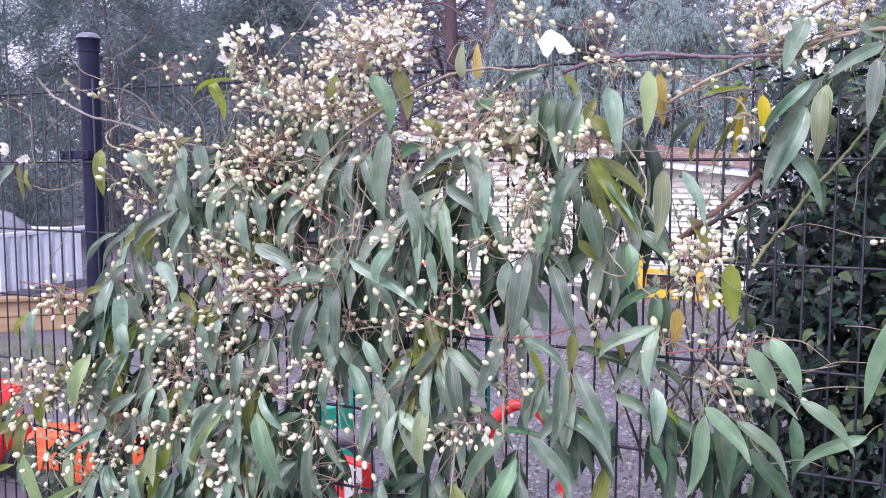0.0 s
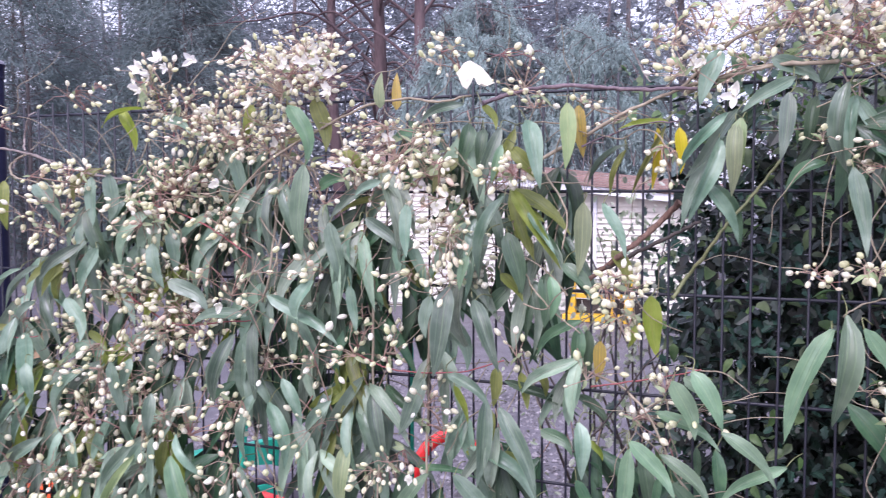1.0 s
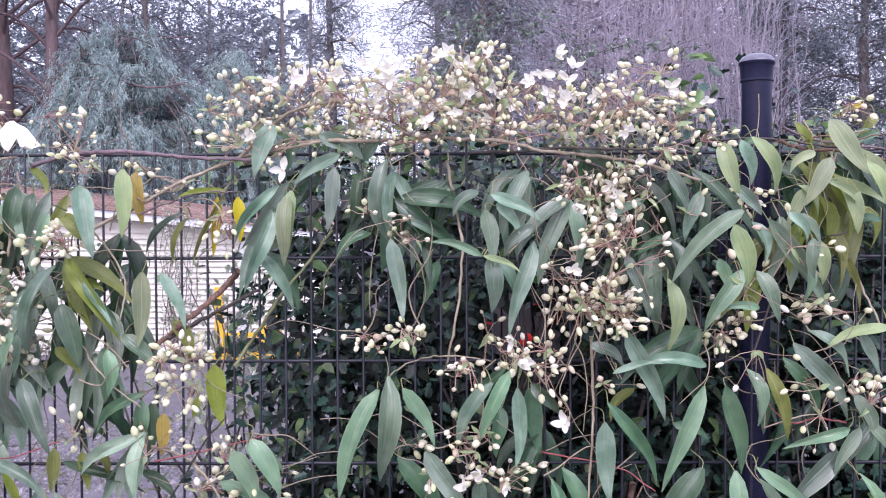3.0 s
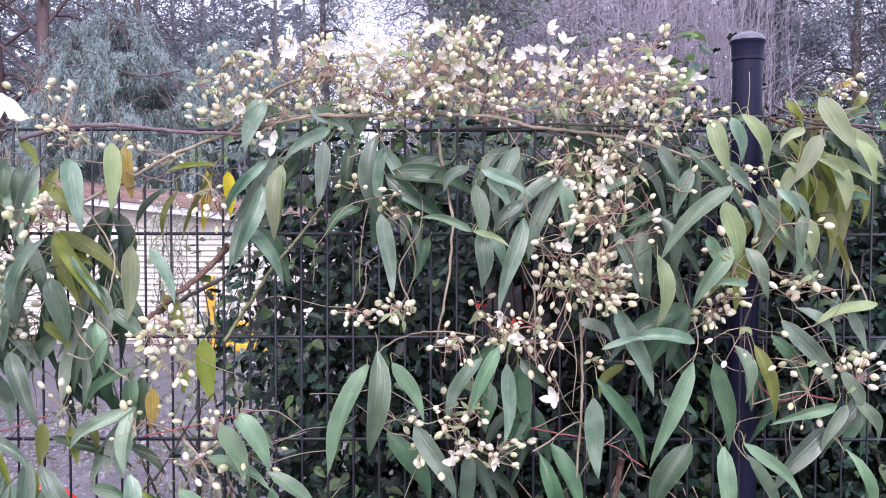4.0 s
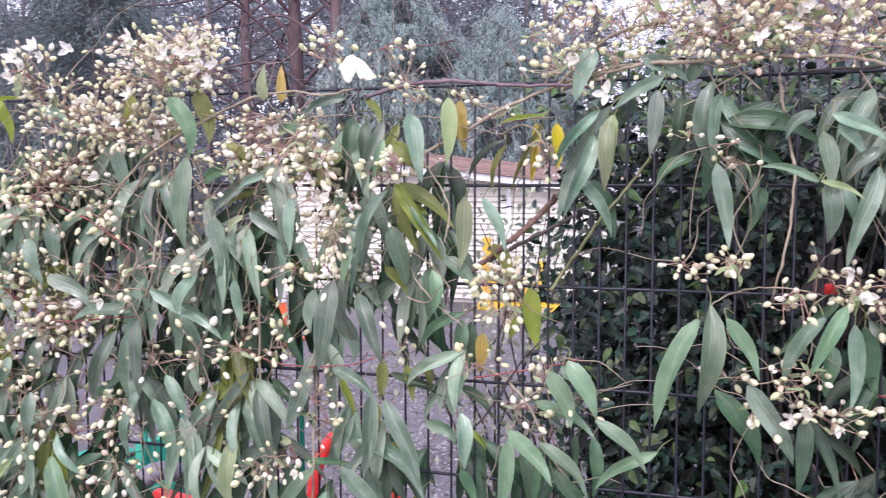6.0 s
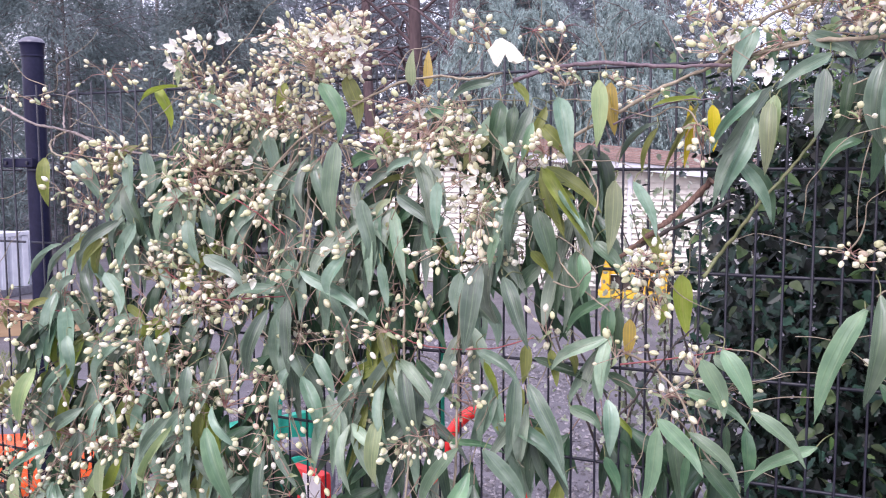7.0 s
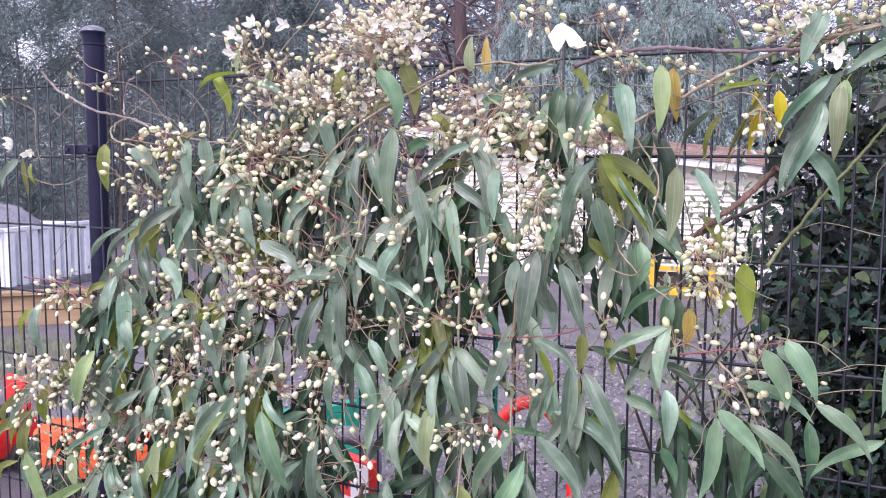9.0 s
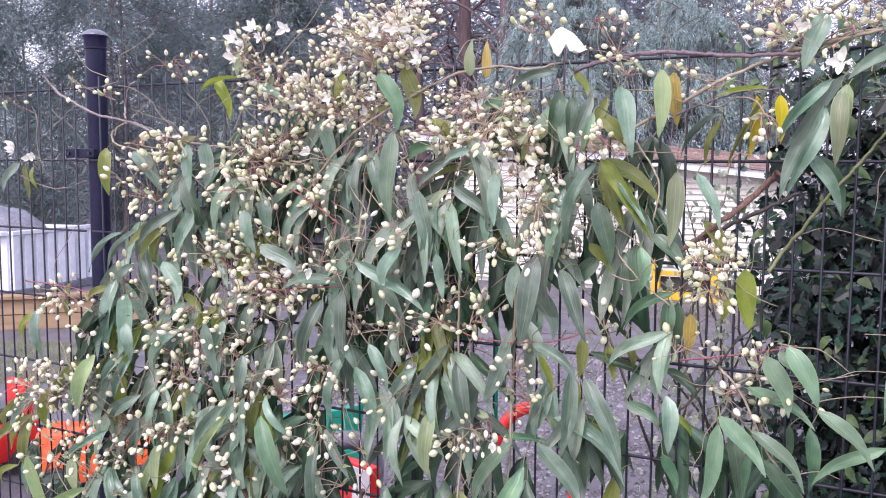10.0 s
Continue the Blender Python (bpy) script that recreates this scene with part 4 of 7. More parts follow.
FILL_LEFT = FILL_LEFT_1 + FILL_LEFT_2

STEMS_LEFT_1 = [
    (0.010, "grey", [(-1.693, -0.070, 1.838), (-1.659, -0.050, 1.790), (-1.564, -0.075, 1.755), (-1.454, -0.089, 1.718), (-1.392, -0.060, 1.704), (-1.319, -0.054, 1.681), (-1.202, -0.084, 1.657), (-1.092, -0.082, 1.637), (-0.994, -0.053, 1.630)]),
    (0.007, "grey", [(-1.376, -0.070, 1.706), (-1.397, -0.050, 1.744), (-1.359, -0.075, 1.778), (-1.332, -0.089, 1.793), (-1.345, -0.060, 1.802)]),
    (0.004, "grey", [(-1.559, -0.070, 1.748), (-1.629, -0.050, 1.723), (-1.650, -0.075, 1.688)]),
    (0.008, "tan", [(-1.376, -0.070, 1.696), (-1.435, -0.050, 1.683), (-1.423, -0.075, 1.662), (-1.385, -0.089, 1.640), (-1.325, -0.060, 1.622), (-1.195, -0.054, 1.582), (-1.059, -0.084, 1.499)]),
]
STEMS_LEFT_2 = [
    (0.012, "purple", [(-0.155, -0.070, 1.776), (-0.115, -0.050, 1.790), (-0.041, -0.075, 1.798), (0.037, -0.089, 1.798), (0.103, -0.060, 1.793), (0.162, -0.054, 1.788), (0.233, -0.084, 1.784), (0.287, -0.082, 1.779)]),
    (0.010, "tan", [(-0.050, -0.070, 1.655), (0.020, -0.050, 1.693), (0.067, -0.075, 1.712), (0.120, -0.089, 1.739), (0.183, -0.060, 1.771), (0.248, -0.054, 1.794), (0.313, -0.084, 1.803), (0.373, -0.082, 1.814), (0.457, -0.053, 1.821)]),
    (0.005, "purple", [(0.046, -0.070, 1.686), (0.104, -0.050, 1.710), (0.167, -0.075, 1.724), (0.226, -0.089, 1.725)]),
    (0.017, "bark", [(0.228, -0.070, 1.579), (0.199, -0.050, 1.551), (0.163, -0.075, 1.515), (0.133, -0.089, 1.489), (0.088, -0.060, 1.454), (0.055, -0.054, 1.430)]),
]
STEMS_LEFT_3 = [
    (0.012, "dark", [(0.095, -0.070, 1.455), (0.152, -0.050, 1.487), (0.213, -0.075, 1.518), (0.266, -0.089, 1.546)]),
    (0.010, "green", [(0.217, -0.070, 1.403), (0.238, -0.050, 1.438), (0.276, -0.075, 1.488), (0.307, -0.089, 1.534), (0.348, -0.060, 1.587), (0.398, -0.054, 1.653)]),
    (0.010, "tan", [(-0.618, -0.070, 1.721), (-0.647, -0.050, 1.571), (-0.642, -0.075, 1.495), (-0.649, -0.089, 1.404), (-0.688, -0.060, 1.350)]),
    (0.007, "tan", [(-0.553, -0.070, 1.695), (-0.609, -0.050, 1.647), (-0.616, -0.075, 1.534), (-0.638, -0.089, 1.420)]),
    (0.010, "tan", [(-0.207, -0.070, 1.726), (-0.205, -0.050, 1.677), (-0.197, -0.075, 1.608)]),
    (0.006, "tan", [(-0.194, -0.070, 1.681), (-0.183, -0.050, 1.642), (-0.162, -0.075, 1.602)]),
]
STEMS_LEFT_4 = [
    (0.009, "tan", [(-1.306, -0.070, 1.093), (-1.384, -0.050, 0.969), (-1.437, -0.075, 0.850), (-1.551, -0.089, 0.674), (-1.635, -0.060, 0.590)]),
    (0.009, "tan", [(-0.272, -0.070, 1.375), (-0.282, -0.050, 1.216), (-0.276, -0.075, 1.051), (-0.278, -0.089, 0.883)]),
    (0.008, "tan", [(-0.398, -0.070, 1.416), (-0.412, -0.050, 1.203), (-0.389, -0.075, 1.010), (-0.395, -0.089, 0.849)]),
    (0.009, "tan", [(-0.866, -0.070, 1.328), (-0.829, -0.050, 1.490), (-0.698, -0.075, 1.634), (-0.571, -0.089, 1.706), (-0.434, -0.060, 1.776), (-0.332, -0.054, 1.793), (-0.245, -0.084, 1.780), (-0.174, -0.082, 1.790)]),
    (0.008, "tan", [(-0.641, -0.070, 1.659), (-0.731, -0.050, 1.570), (-0.762, -0.075, 1.518), (-0.851, -0.089, 1.371)]),
]
STEMS_LEFT_5 = [
    (0.006, "red", [(-1.033, -0.070, 1.582), (-0.928, -0.050, 1.556), (-0.794, -0.075, 1.511), (-0.691, -0.089, 1.456)]),
    (0.006, "red", [(-1.057, -0.070, 1.358), (-0.986, -0.050, 1.304), (-0.897, -0.075, 1.292), (-0.755, -0.089, 1.310), (-0.712, -0.060, 1.309)]),
    (0.007, "tan", [(0.059, -0.070, 1.252), (0.109, -0.050, 1.231), (0.166, -0.075, 1.194), (0.210, -0.089, 1.123), (0.229, -0.060, 1.064), (0.292, -0.054, 0.989)]),
    (0.005, "red", [(0.065, -0.070, 1.225), (0.170, -0.050, 1.243), (0.271, -0.075, 1.274)]),
    (0.006, "tan", [(-0.045, -0.070, 1.653), (-0.021, -0.050, 1.619), (0.019, -0.075, 1.554), (0.013, -0.089, 1.490)]),
    (0.005, "tan", [(-0.092, -0.070, 1.542), (-0.073, -0.050, 1.441), (-0.020, -0.075, 1.379), (0.050, -0.089, 1.331)]),
]
STEMS_LEFT_6 = [
    (0.006, "dark", [(0.031, -0.070, 1.093), (0.090, -0.050, 1.152), (0.154, -0.075, 1.252), (0.203, -0.089, 1.311)]),
    (0.005, "red", [(-0.441, -0.070, 1.254), (-0.355, -0.050, 1.221), (-0.203, -0.075, 1.234), (-0.104, -0.089, 1.268)]),
    (0.004, "tan", [(-0.063, -0.070, 1.735), (-0.002, -0.050, 1.731), (0.057, -0.075, 1.707)]),
    (0.005, "tan", [(-1.599, -0.070, 1.028), (-1.508, -0.050, 1.066), (-1.350, -0.075, 1.132)]),
    (0.005, "red", [(-1.797, -0.070, 1.255), (-1.657, -0.050, 1.246), (-1.451, -0.075, 1.231), (-1.332, -0.089, 1.242)]),
    (0.004, "tan", [(-1.801, -0.070, 1.555), (-1.710, -0.050, 1.524), (-1.599, -0.075, 1.525), (-1.505, -0.089, 1.547)]),
    (0.005, "purple", [(-0.640, -0.070, 1.870), (-0.565, -0.050, 1.831), (-0.467, -0.075, 1.835), (-0.420, -0.089, 1.790)]),
]
STEMS_LEFT_7 = [
    (0.006, "tan", [(-0.915, -0.070, 1.848), (-0.889, -0.050, 1.809), (-0.822, -0.075, 1.752), (-0.751, -0.089, 1.660)]),
    (0.005, "grey", [(-1.419, -0.070, 1.665), (-1.421, -0.050, 1.687), (-1.350, -0.075, 1.698), (-1.269, -0.089, 1.679), (-1.227, -0.060, 1.658)]),
    (0.0025, "tan", [(-1.355, -0.070, 1.710), (-1.341, -0.050, 1.731), (-1.278, -0.075, 1.748)]),
    (0.005, "green", [(-0.934, -0.070, 1.717), (-0.963, -0.050, 1.786), (-0.959, -0.075, 1.843), (-0.957, -0.089, 1.887)]),
    (0.004, "red", [(-0.909, -0.070, 1.729), (-0.954, -0.050, 1.799), (-0.973, -0.075, 1.850), (-1.001, -0.089, 1.857)]),
    (0.016, "bark", [(-1.000, -0.070, 0.781), (-0.992, -0.050, 0.681), (-1.012, -0.075, 0.503), (-0.960, -0.089, 0.283), (-1.010, -0.060, -0.039)]),
]
STEMS_LEFT_8 = [
    (0.014, "bark", [(-0.647, -0.070, 0.843), (-0.684, -0.050, 0.727), (-0.633, -0.075, 0.552), (-0.654, -0.089, 0.294), (-0.659, -0.060, -0.039)]),
    (0.012, "grey", [(-1.353, -0.070, 0.719), (-1.335, -0.050, 0.626), (-1.333, -0.075, 0.465), (-1.269, -0.089, 0.261), (-1.320, -0.060, -0.039)]),
]
STEMS_LEFT = STEMS_LEFT_1 + STEMS_LEFT_2 + STEMS_LEFT_3 + STEMS_LEFT_4 + STEMS_LEFT_5 + STEMS_LEFT_6 + STEMS_LEFT_7 + STEMS_LEFT_8

LEAVES_RIGHT_1 = [
    (0.38, -0.084, 1.829, 60, 0.094, 0.035, 0),
    (0.462, -0.071, 1.785, 153, 0.071, 0.031, 1),
    (0.419, -0.098, 1.792, -57, 0.104, 0.029, 0),
    (0.328, -0.106, 1.741, -37, 0.154, 0.026, 0),
    (0.31, -0.086, 1.696, -25, 0.185, 0.038, 0),
    (0.335, -0.119, 1.725, -5, 0.128, 0.036, 5),
    (0.411, -0.113, 1.766, -6, 0.118, 0.033, 0),
    (0.455, -0.046, 1.764, -13, 0.105, 0.027, 1),
    (0.504, -0.077, 1.783, 1, 0.156, 0.037, 0),
    (0.472, -0.065, 1.648, -51, 0.085, 0.029, 1),
    (0.511, -0.119, 1.638, 9, 0.15, 0.035, 0),
    (0.275, -0.039, 1.612, 27, 0.129, 0.032, 1),
    (0.596, -0.026, 1.594, -20, 0.088, 0.028, 1),
    (0.639, -0.044, 1.737, -31, 0.119, 0.03, 1),
]
LEAVES_RIGHT_2 = [
    (0.675, -0.123, 1.608, -104, 0.099, 0.019, 4),
    (0.681, -0.102, 1.69, 7, 0.102, 0.038, 4),
    (0.669, -0.086, 1.725, -43, 0.067, 0.025, 0),
    (0.691, -0.122, 1.718, 61, 0.103, 0.028, 0),
    (0.71, -0.026, 1.749, 32, 0.058, 0.021, 1),
    (0.702, -0.115, 1.702, 35, 0.071, 0.026, 0),
    (0.766, -0.11, 1.663, -40, 0.077, 0.026, 0),
    (0.771, -0.083, 1.632, -15, 0.178, 0.038, 0),
    (0.689, -0.104, 1.607, 2, 0.105, 0.039, 0),
    (0.71, -0.085, 1.601, 21, 0.073, 0.027, 0),
    (0.676, -0.127, 1.608, 66, 0.074, 0.015, 5),
    (0.975, -0.081, 1.709, -56, 0.093, 0.021, 0),
    (0.9, -0.061, 1.642, -33, 0.073, 0.027, 1),
    (0.93, -0.118, 1.612, 20, 0.129, 0.026, 0),
]
LEAVES_RIGHT_3 = [
    (1.009, -0.11, 1.565, 1, 0.137, 0.039, 5),
    (1.034, -0.053, 1.641, -63, 0.083, 0.023, 1),
    (1.103, -0.108, 1.809, 18, 0.104, 0.038, 5),
    (1.15, -0.08, 1.816, 12, 0.084, 0.031, 0),
    (1.162, -0.099, 1.82, 23, 0.114, 0.033, 5),
    (1.02, -0.075, 1.874, 57, 0.041, 0.017, 1),
    (1.321, -0.059, 1.863, 105, 0.065, 0.01, 1),
    (1.298, -0.108, 1.849, 34, 0.121, 0.045, 5),
    (1.355, -0.051, 1.814, 119, 0.054, 0.013, 1),
    (1.343, -0.099, 1.794, 48, 0.1, 0.037, 5),
    (1.271, -0.111, 1.793, -49, 0.06, 0.022, 5),
    (1.134, -0.141, 1.687, -44, 0.183, 0.037, 4),
    (1.127, -0.113, 1.733, 42, 0.074, 0.027, 0),
    (1.19, -0.103, 1.672, 34, 0.213, 0.039, 4),
]
LEAVES_RIGHT_4 = [
    (1.136, -0.127, 1.582, -30, 0.128, 0.037, 4),
    (1.169, -0.107, 1.578, 24, 0.101, 0.037, 4),
    (1.077, -0.076, 1.724, -16, 0.097, 0.032, 0),
    (1.165, -0.094, 1.667, 17, 0.078, 0.029, 0),
    (1.132, -0.101, 1.662, 12, 0.122, 0.045, 5),
    (1.099, -0.115, 1.601, 16, 0.077, 0.028, 4),
    (1.01, -0.109, 1.764, 24, 0.087, 0.027, 0),
    (1.25, -0.089, 1.733, 34, 0.072, 0.027, 5),
    (1.294, -0.052, 1.745, 37, 0.08, 0.029, 2),
    (1.307, -0.089, 1.743, 66, 0.119, 0.03, 5),
    (1.326, -0.12, 1.732, 9, 0.09, 0.033, 5),
    (1.241, -0.102, 1.682, 36, 0.075, 0.028, 4),
    (1.289, -0.096, 1.631, 5, 0.08, 0.03, 5),
    (1.259, -0.114, 1.591, -4, 0.071, 0.025, 4),
]
LEAVES_RIGHT_5 = [
    (1.337, -0.053, 1.63, 18, 0.137, 0.017, 2),
    (1.313, -0.068, 1.63, 18, 0.081, 0.019, 2),
    (1.428, -0.036, 1.671, -73, 0.06, 0.014, 1),
    (1.168, -0.127, 1.514, -88, 0.066, 0.02, 4),
    (0.488, -0.112, 1.366, -20, 0.217, 0.045, 4),
    (0.506, -0.138, 1.395, -5, 0.195, 0.048, 4),
    (0.532, -0.141, 1.374, 28, 0.122, 0.035, 4),
    (0.261, -0.138, 1.283, 28, 0.115, 0.042, 4),
    (0.517, -0.03, 1.222, 30, 0.163, 0.047, 1),
    (0.573, -0.116, 1.256, 29, 0.154, 0.045, 0),
    (0.726, -0.025, 1.394, -44, 0.147, 0.022, 1),
    (0.723, -0.126, 1.401, -24, 0.134, 0.031, 4),
    (0.695, -0.096, 1.375, -28, 0.141, 0.034, 0),
    (0.739, -0.107, 1.367, -2, 0.144, 0.032, 0),
]
LEAVES_RIGHT_6 = [
    (0.764, -0.039, 1.354, 11, 0.13, 0.047, 1),
    (0.768, -0.065, 1.369, 41, 0.081, 0.029, 1),
    (0.708, -0.05, 1.324, -3, 0.098, 0.036, 1),
    (0.875, -0.078, 1.444, 54, 0.076, 0.028, 0),
    (0.933, -0.116, 1.47, 24, 0.179, 0.039, 0),
    (0.9, -0.112, 1.342, 31, 0.187, 0.029, 1),
    (0.896, -0.109, 1.305, 5, 0.155, 0.043, 0),
    (0.826, -0.055, 1.207, 22, 0.161, 0.04, 1),
    (0.805, -0.069, 1.19, 11, 0.16, 0.036, 1),
    (0.908, -0.124, 1.396, 103, 0.097, 0.015, 0),
    (0.967, -0.028, 1.351, -37, 0.078, 0.024, 2),
    (1.087, -0.084, 1.403, -87, 0.147, 0.031, 0),
    (1.077, -0.105, 1.37, -20, 0.212, 0.038, 4),
    (1.116, -0.105, 1.37, 12, 0.172, 0.041, 1),
]
LEAVES_RIGHT_7 = [
    (1.159, -0.087, 1.398, 10, 0.105, 0.035, 4),
    (1.203, -0.067, 1.395, 15, 0.136, 0.031, 2),
    (1.207, -0.041, 1.363, 0, 0.097, 0.03, 1),
    (1.242, -0.045, 1.412, 32, 0.138, 0.033, 1),
    (1.241, -0.096, 1.446, 36, 0.178, 0.039, 0),
    (1.275, -0.078, 1.466, 42, 0.116, 0.03, 0),
    (1.415, -0.097, 1.476, -70, 0.124, 0.027, 5),
    (1.355, -0.097, 1.353, 14, 0.087, 0.032, 4),
    (1.33, -0.129, 1.298, -73, 0.126, 0.024, 4),
    (1.361, -0.102, 1.292, -30, 0.1, 0.029, 4),
    (1.37, -0.101, 1.302, 31, 0.099, 0.03, 4),
    (1.327, -0.088, 1.247, -40, 0.155, 0.046, 0),
    (1.073, -0.114, 1.223, -24, 0.154, 0.053, 1),
    (1.139, -0.093, 1.212, -3, 0.157, 0.039, 4),
]
LEAVES_RIGHT_8 = [
    (1.167, -0.12, 1.225, 45, 0.154, 0.028, 4),
    (1.184, -0.089, 1.195, 27, 0.158, 0.029, 4),
    (1.349, -0.125, 1.216, 14, 0.154, 0.028, 4),
    (1.036, -0.045, 1.288, 64, 0.075, 0.023, 1),
    (1.368, -0.08, 1.462, 29, 0.093, 0.031, 0),
    (1.347, -0.04, 1.852, -26, 0.085, 0.032, 2),
    (1.383, -0.06, 1.883, -68, 0.066, 0.011, 3),
    (1.41, -0.063, 1.833, -61, 0.055, 0.017, 1),
    (1.297, -0.119, 1.78, -29, 0.099, 0.036, 5),
    (1.255, -0.044, 1.786, 27, 0.13, 0.025, 2),
    (1.295, -0.025, 1.779, 31, 0.081, 0.03, 2),
    (1.369, -0.03, 1.803, 37, 0.084, 0.03, 2),
    (1.416, -0.055, 1.669, -76, 0.058, 0.022, 1),
    (1.318, -0.055, 1.636, 32, 0.078, 0.023, 2),
]
LEAVES_RIGHT_9 = [
    (1.259, -0.094, 1.726, -23, 0.079, 0.028, 5),
    (1.344, -0.121, 1.7, -122, 0.075, 0.024, 5),
    (1.264, -0.124, 1.637, 1, 0.073, 0.027, 4),
    (1.216, -0.124, 1.686, 35, 0.069, 0.022, 0),
    (1.188, -0.066, 1.818, -56, 0.05, 0.02, 1),
    (1.365, -0.108, 1.773, 24, 0.088, 0.028, 5),
    (1.356, -0.04, 1.745, 1, 0.077, 0.029, 2),
    (1.262, -0.044, 1.852, 27, 0.075, 0.02, 2),
    (1.419, -0.027, 1.87, -33, 0.06, 0.022, 2),
]
LEAVES_RIGHT = LEAVES_RIGHT_1 + LEAVES_RIGHT_2 + LEAVES_RIGHT_3 + LEAVES_RIGHT_4 + LEAVES_RIGHT_5 + LEAVES_RIGHT_6 + LEAVES_RIGHT_7 + LEAVES_RIGHT_8 + LEAVES_RIGHT_9

SPRAYS_RIGHT_1 = [
    (0.359, 1.9, 0.071, 0.056, 31),
    (0.44, 1.89, 0.071, 0.061, 43),
    (0.521, 1.875, 0.071, 0.051, 48),
    (0.602, 1.914, 0.071, 0.061, 60),
    (0.663, 1.954, 0.051, 0.035, 22),
    (0.683, 1.889, 0.071, 0.061, 53),
    (0.774, 1.884, 0.061, 0.051, 31),
    (0.875, 1.873, 0.071, 0.046, 34),
    (0.946, 1.883, 0.061, 0.045, 26),
    (1.016, 1.862, 0.061, 0.045, 24),
    (0.976, 1.943, 0.061, 0.025, 7),
    (0.227, 1.886, 0.041, 0.041, 10),
    (0.197, 1.881, 0.025, 0.025, 7),
    (0.875, 1.732, 0.061, 0.041, 44),
    (0.946, 1.731, 0.041, 0.041, 18),
    (0.896, 1.64, 0.041, 0.041, 36),
    (0.906, 1.518, 0.061, 0.041, 56),
    (0.835, 1.58, 0.041, 0.041, 9),
    (0.468, 1.453, 0.041, 0.02, 11),
]
SPRAYS_RIGHT_2 = [
    (0.539, 1.468, 0.036, 0.022, 11),
    (0.825, 1.498, 0.031, 0.036, 11),
    (0.753, 1.427, 0.061, 0.031, 30),
    (0.631, 1.396, 0.036, 0.031, 9),
    (0.651, 1.262, 0.046, 0.031, 19),
    (0.722, 1.2, 0.061, 0.031, 20),
    (0.599, 1.201, 0.041, 0.031, 8),
    (0.538, 1.263, 0.036, 0.015, 7),
    (1.12, 1.456, 0.031, 0.025, 13),
    (1.169, 1.71, 0.028, 0.022, 14),
    (1.068, 1.691, 0.025, 0.025, 5),
    (1.15, 1.487, 0.031, 0.02, 7),
    (1.263, 1.374, 0.036, 0.02, 4),
    (1.272, 1.517, 0.041, 0.02, 7),
    (1.313, 1.497, 0.051, 0.02, 6),
    (1.38, 1.363, 0.031, 0.036, 14),
    (1.006, 1.802, 0.046, 0.03, 14),
    (0.905, 1.812, 0.04, 0.03, 6),
    (1.097, 1.822, 0.03, 0.025, 7),
]
SPRAYS_RIGHT_3 = [
    (0.469, 1.693, 0.03, 0.02, 7),
    (0.54, 1.652, 0.036, 0.03, 8),
    (0.268, 1.906, 0.04, 0.04, 10),
    (0.825, 1.314, 0.014, 0.031, 3),
    (1.349, 1.871, 0.04, 0.02, 8),
    (0.927, 1.375, 0.051, 0.031, 3),
    (0.825, 1.437, 0.163, 0.122, 14),
    (0.926, 1.61, 0.122, 0.122, 16),
    (1.18, 1.578, 0.152, 0.122, 10),
    (1.233, 1.354, 0.153, 0.122, 8),
    (0.48, 1.834, 0.162, 0.041, 20),
    (0.723, 1.833, 0.142, 0.04, 20),
]
SPRAYS_RIGHT = SPRAYS_RIGHT_1 + SPRAYS_RIGHT_2 + SPRAYS_RIGHT_3

FILL_RIGHT_1 = [
    (1.34, 1.76, 0.13, 0.07, 9),
    (1.24, 1.7, 0.1, 0.09, 7),
    (1.102, 1.638, 0.192, 0.139, 8),
    (1.346, 1.68, 0.117, 0.128, 9),
    (1.157, 1.338, 0.268, 0.15, 5),
    (1.371, 1.337, 0.096, 0.161, 3),
    (0.793, 1.231, 0.215, 0.075, 4),
    (0.686, 1.725, 0.192, 0.053, 11),
    (0.931, 1.767, 0.16, 0.043, 9),
    (0.43, 1.737, 0.128, 0.043, 6),
    (0.998, 1.002, 0.356, 0.097, 24),
    (0.998, 0.815, 0.303, 0.098, 16),
]
FILL_RIGHT = FILL_RIGHT_1

STEMS_RIGHT_1 = [
    (0.011, "tan", [(0.237, -0.070, 1.777), (0.306, -0.050, 1.808), (0.373, -0.075, 1.818), (0.458, -0.089, 1.816), (0.539, -0.060, 1.823), (0.622, -0.054, 1.823), (0.725, -0.084, 1.814), (0.787, -0.082, 1.797), (0.874, -0.053, 1.792), (0.977, -0.062, 1.775), (1.073, -0.089, 1.742)]),
    (0.010, "tan", [(0.227, -0.070, 1.786), (0.270, -0.050, 1.831), (0.317, -0.075, 1.865), (0.376, -0.089, 1.883), (0.419, -0.060, 1.892)]),
    (0.007, "tan", [(0.311, -0.070, 1.865), (0.265, -0.050, 1.857), (0.249, -0.075, 1.834)]),
    (0.008, "tan", [(0.612, -0.070, 1.781), (0.630, -0.050, 1.693), (0.640, -0.075, 1.610), (0.629, -0.089, 1.496), (0.610, -0.060, 1.398)]),
    (0.008, "tan", [(0.878, -0.070, 1.457), (0.886, -0.050, 1.343), (0.880, -0.075, 1.274), (0.869, -0.089, 1.152)]),
]
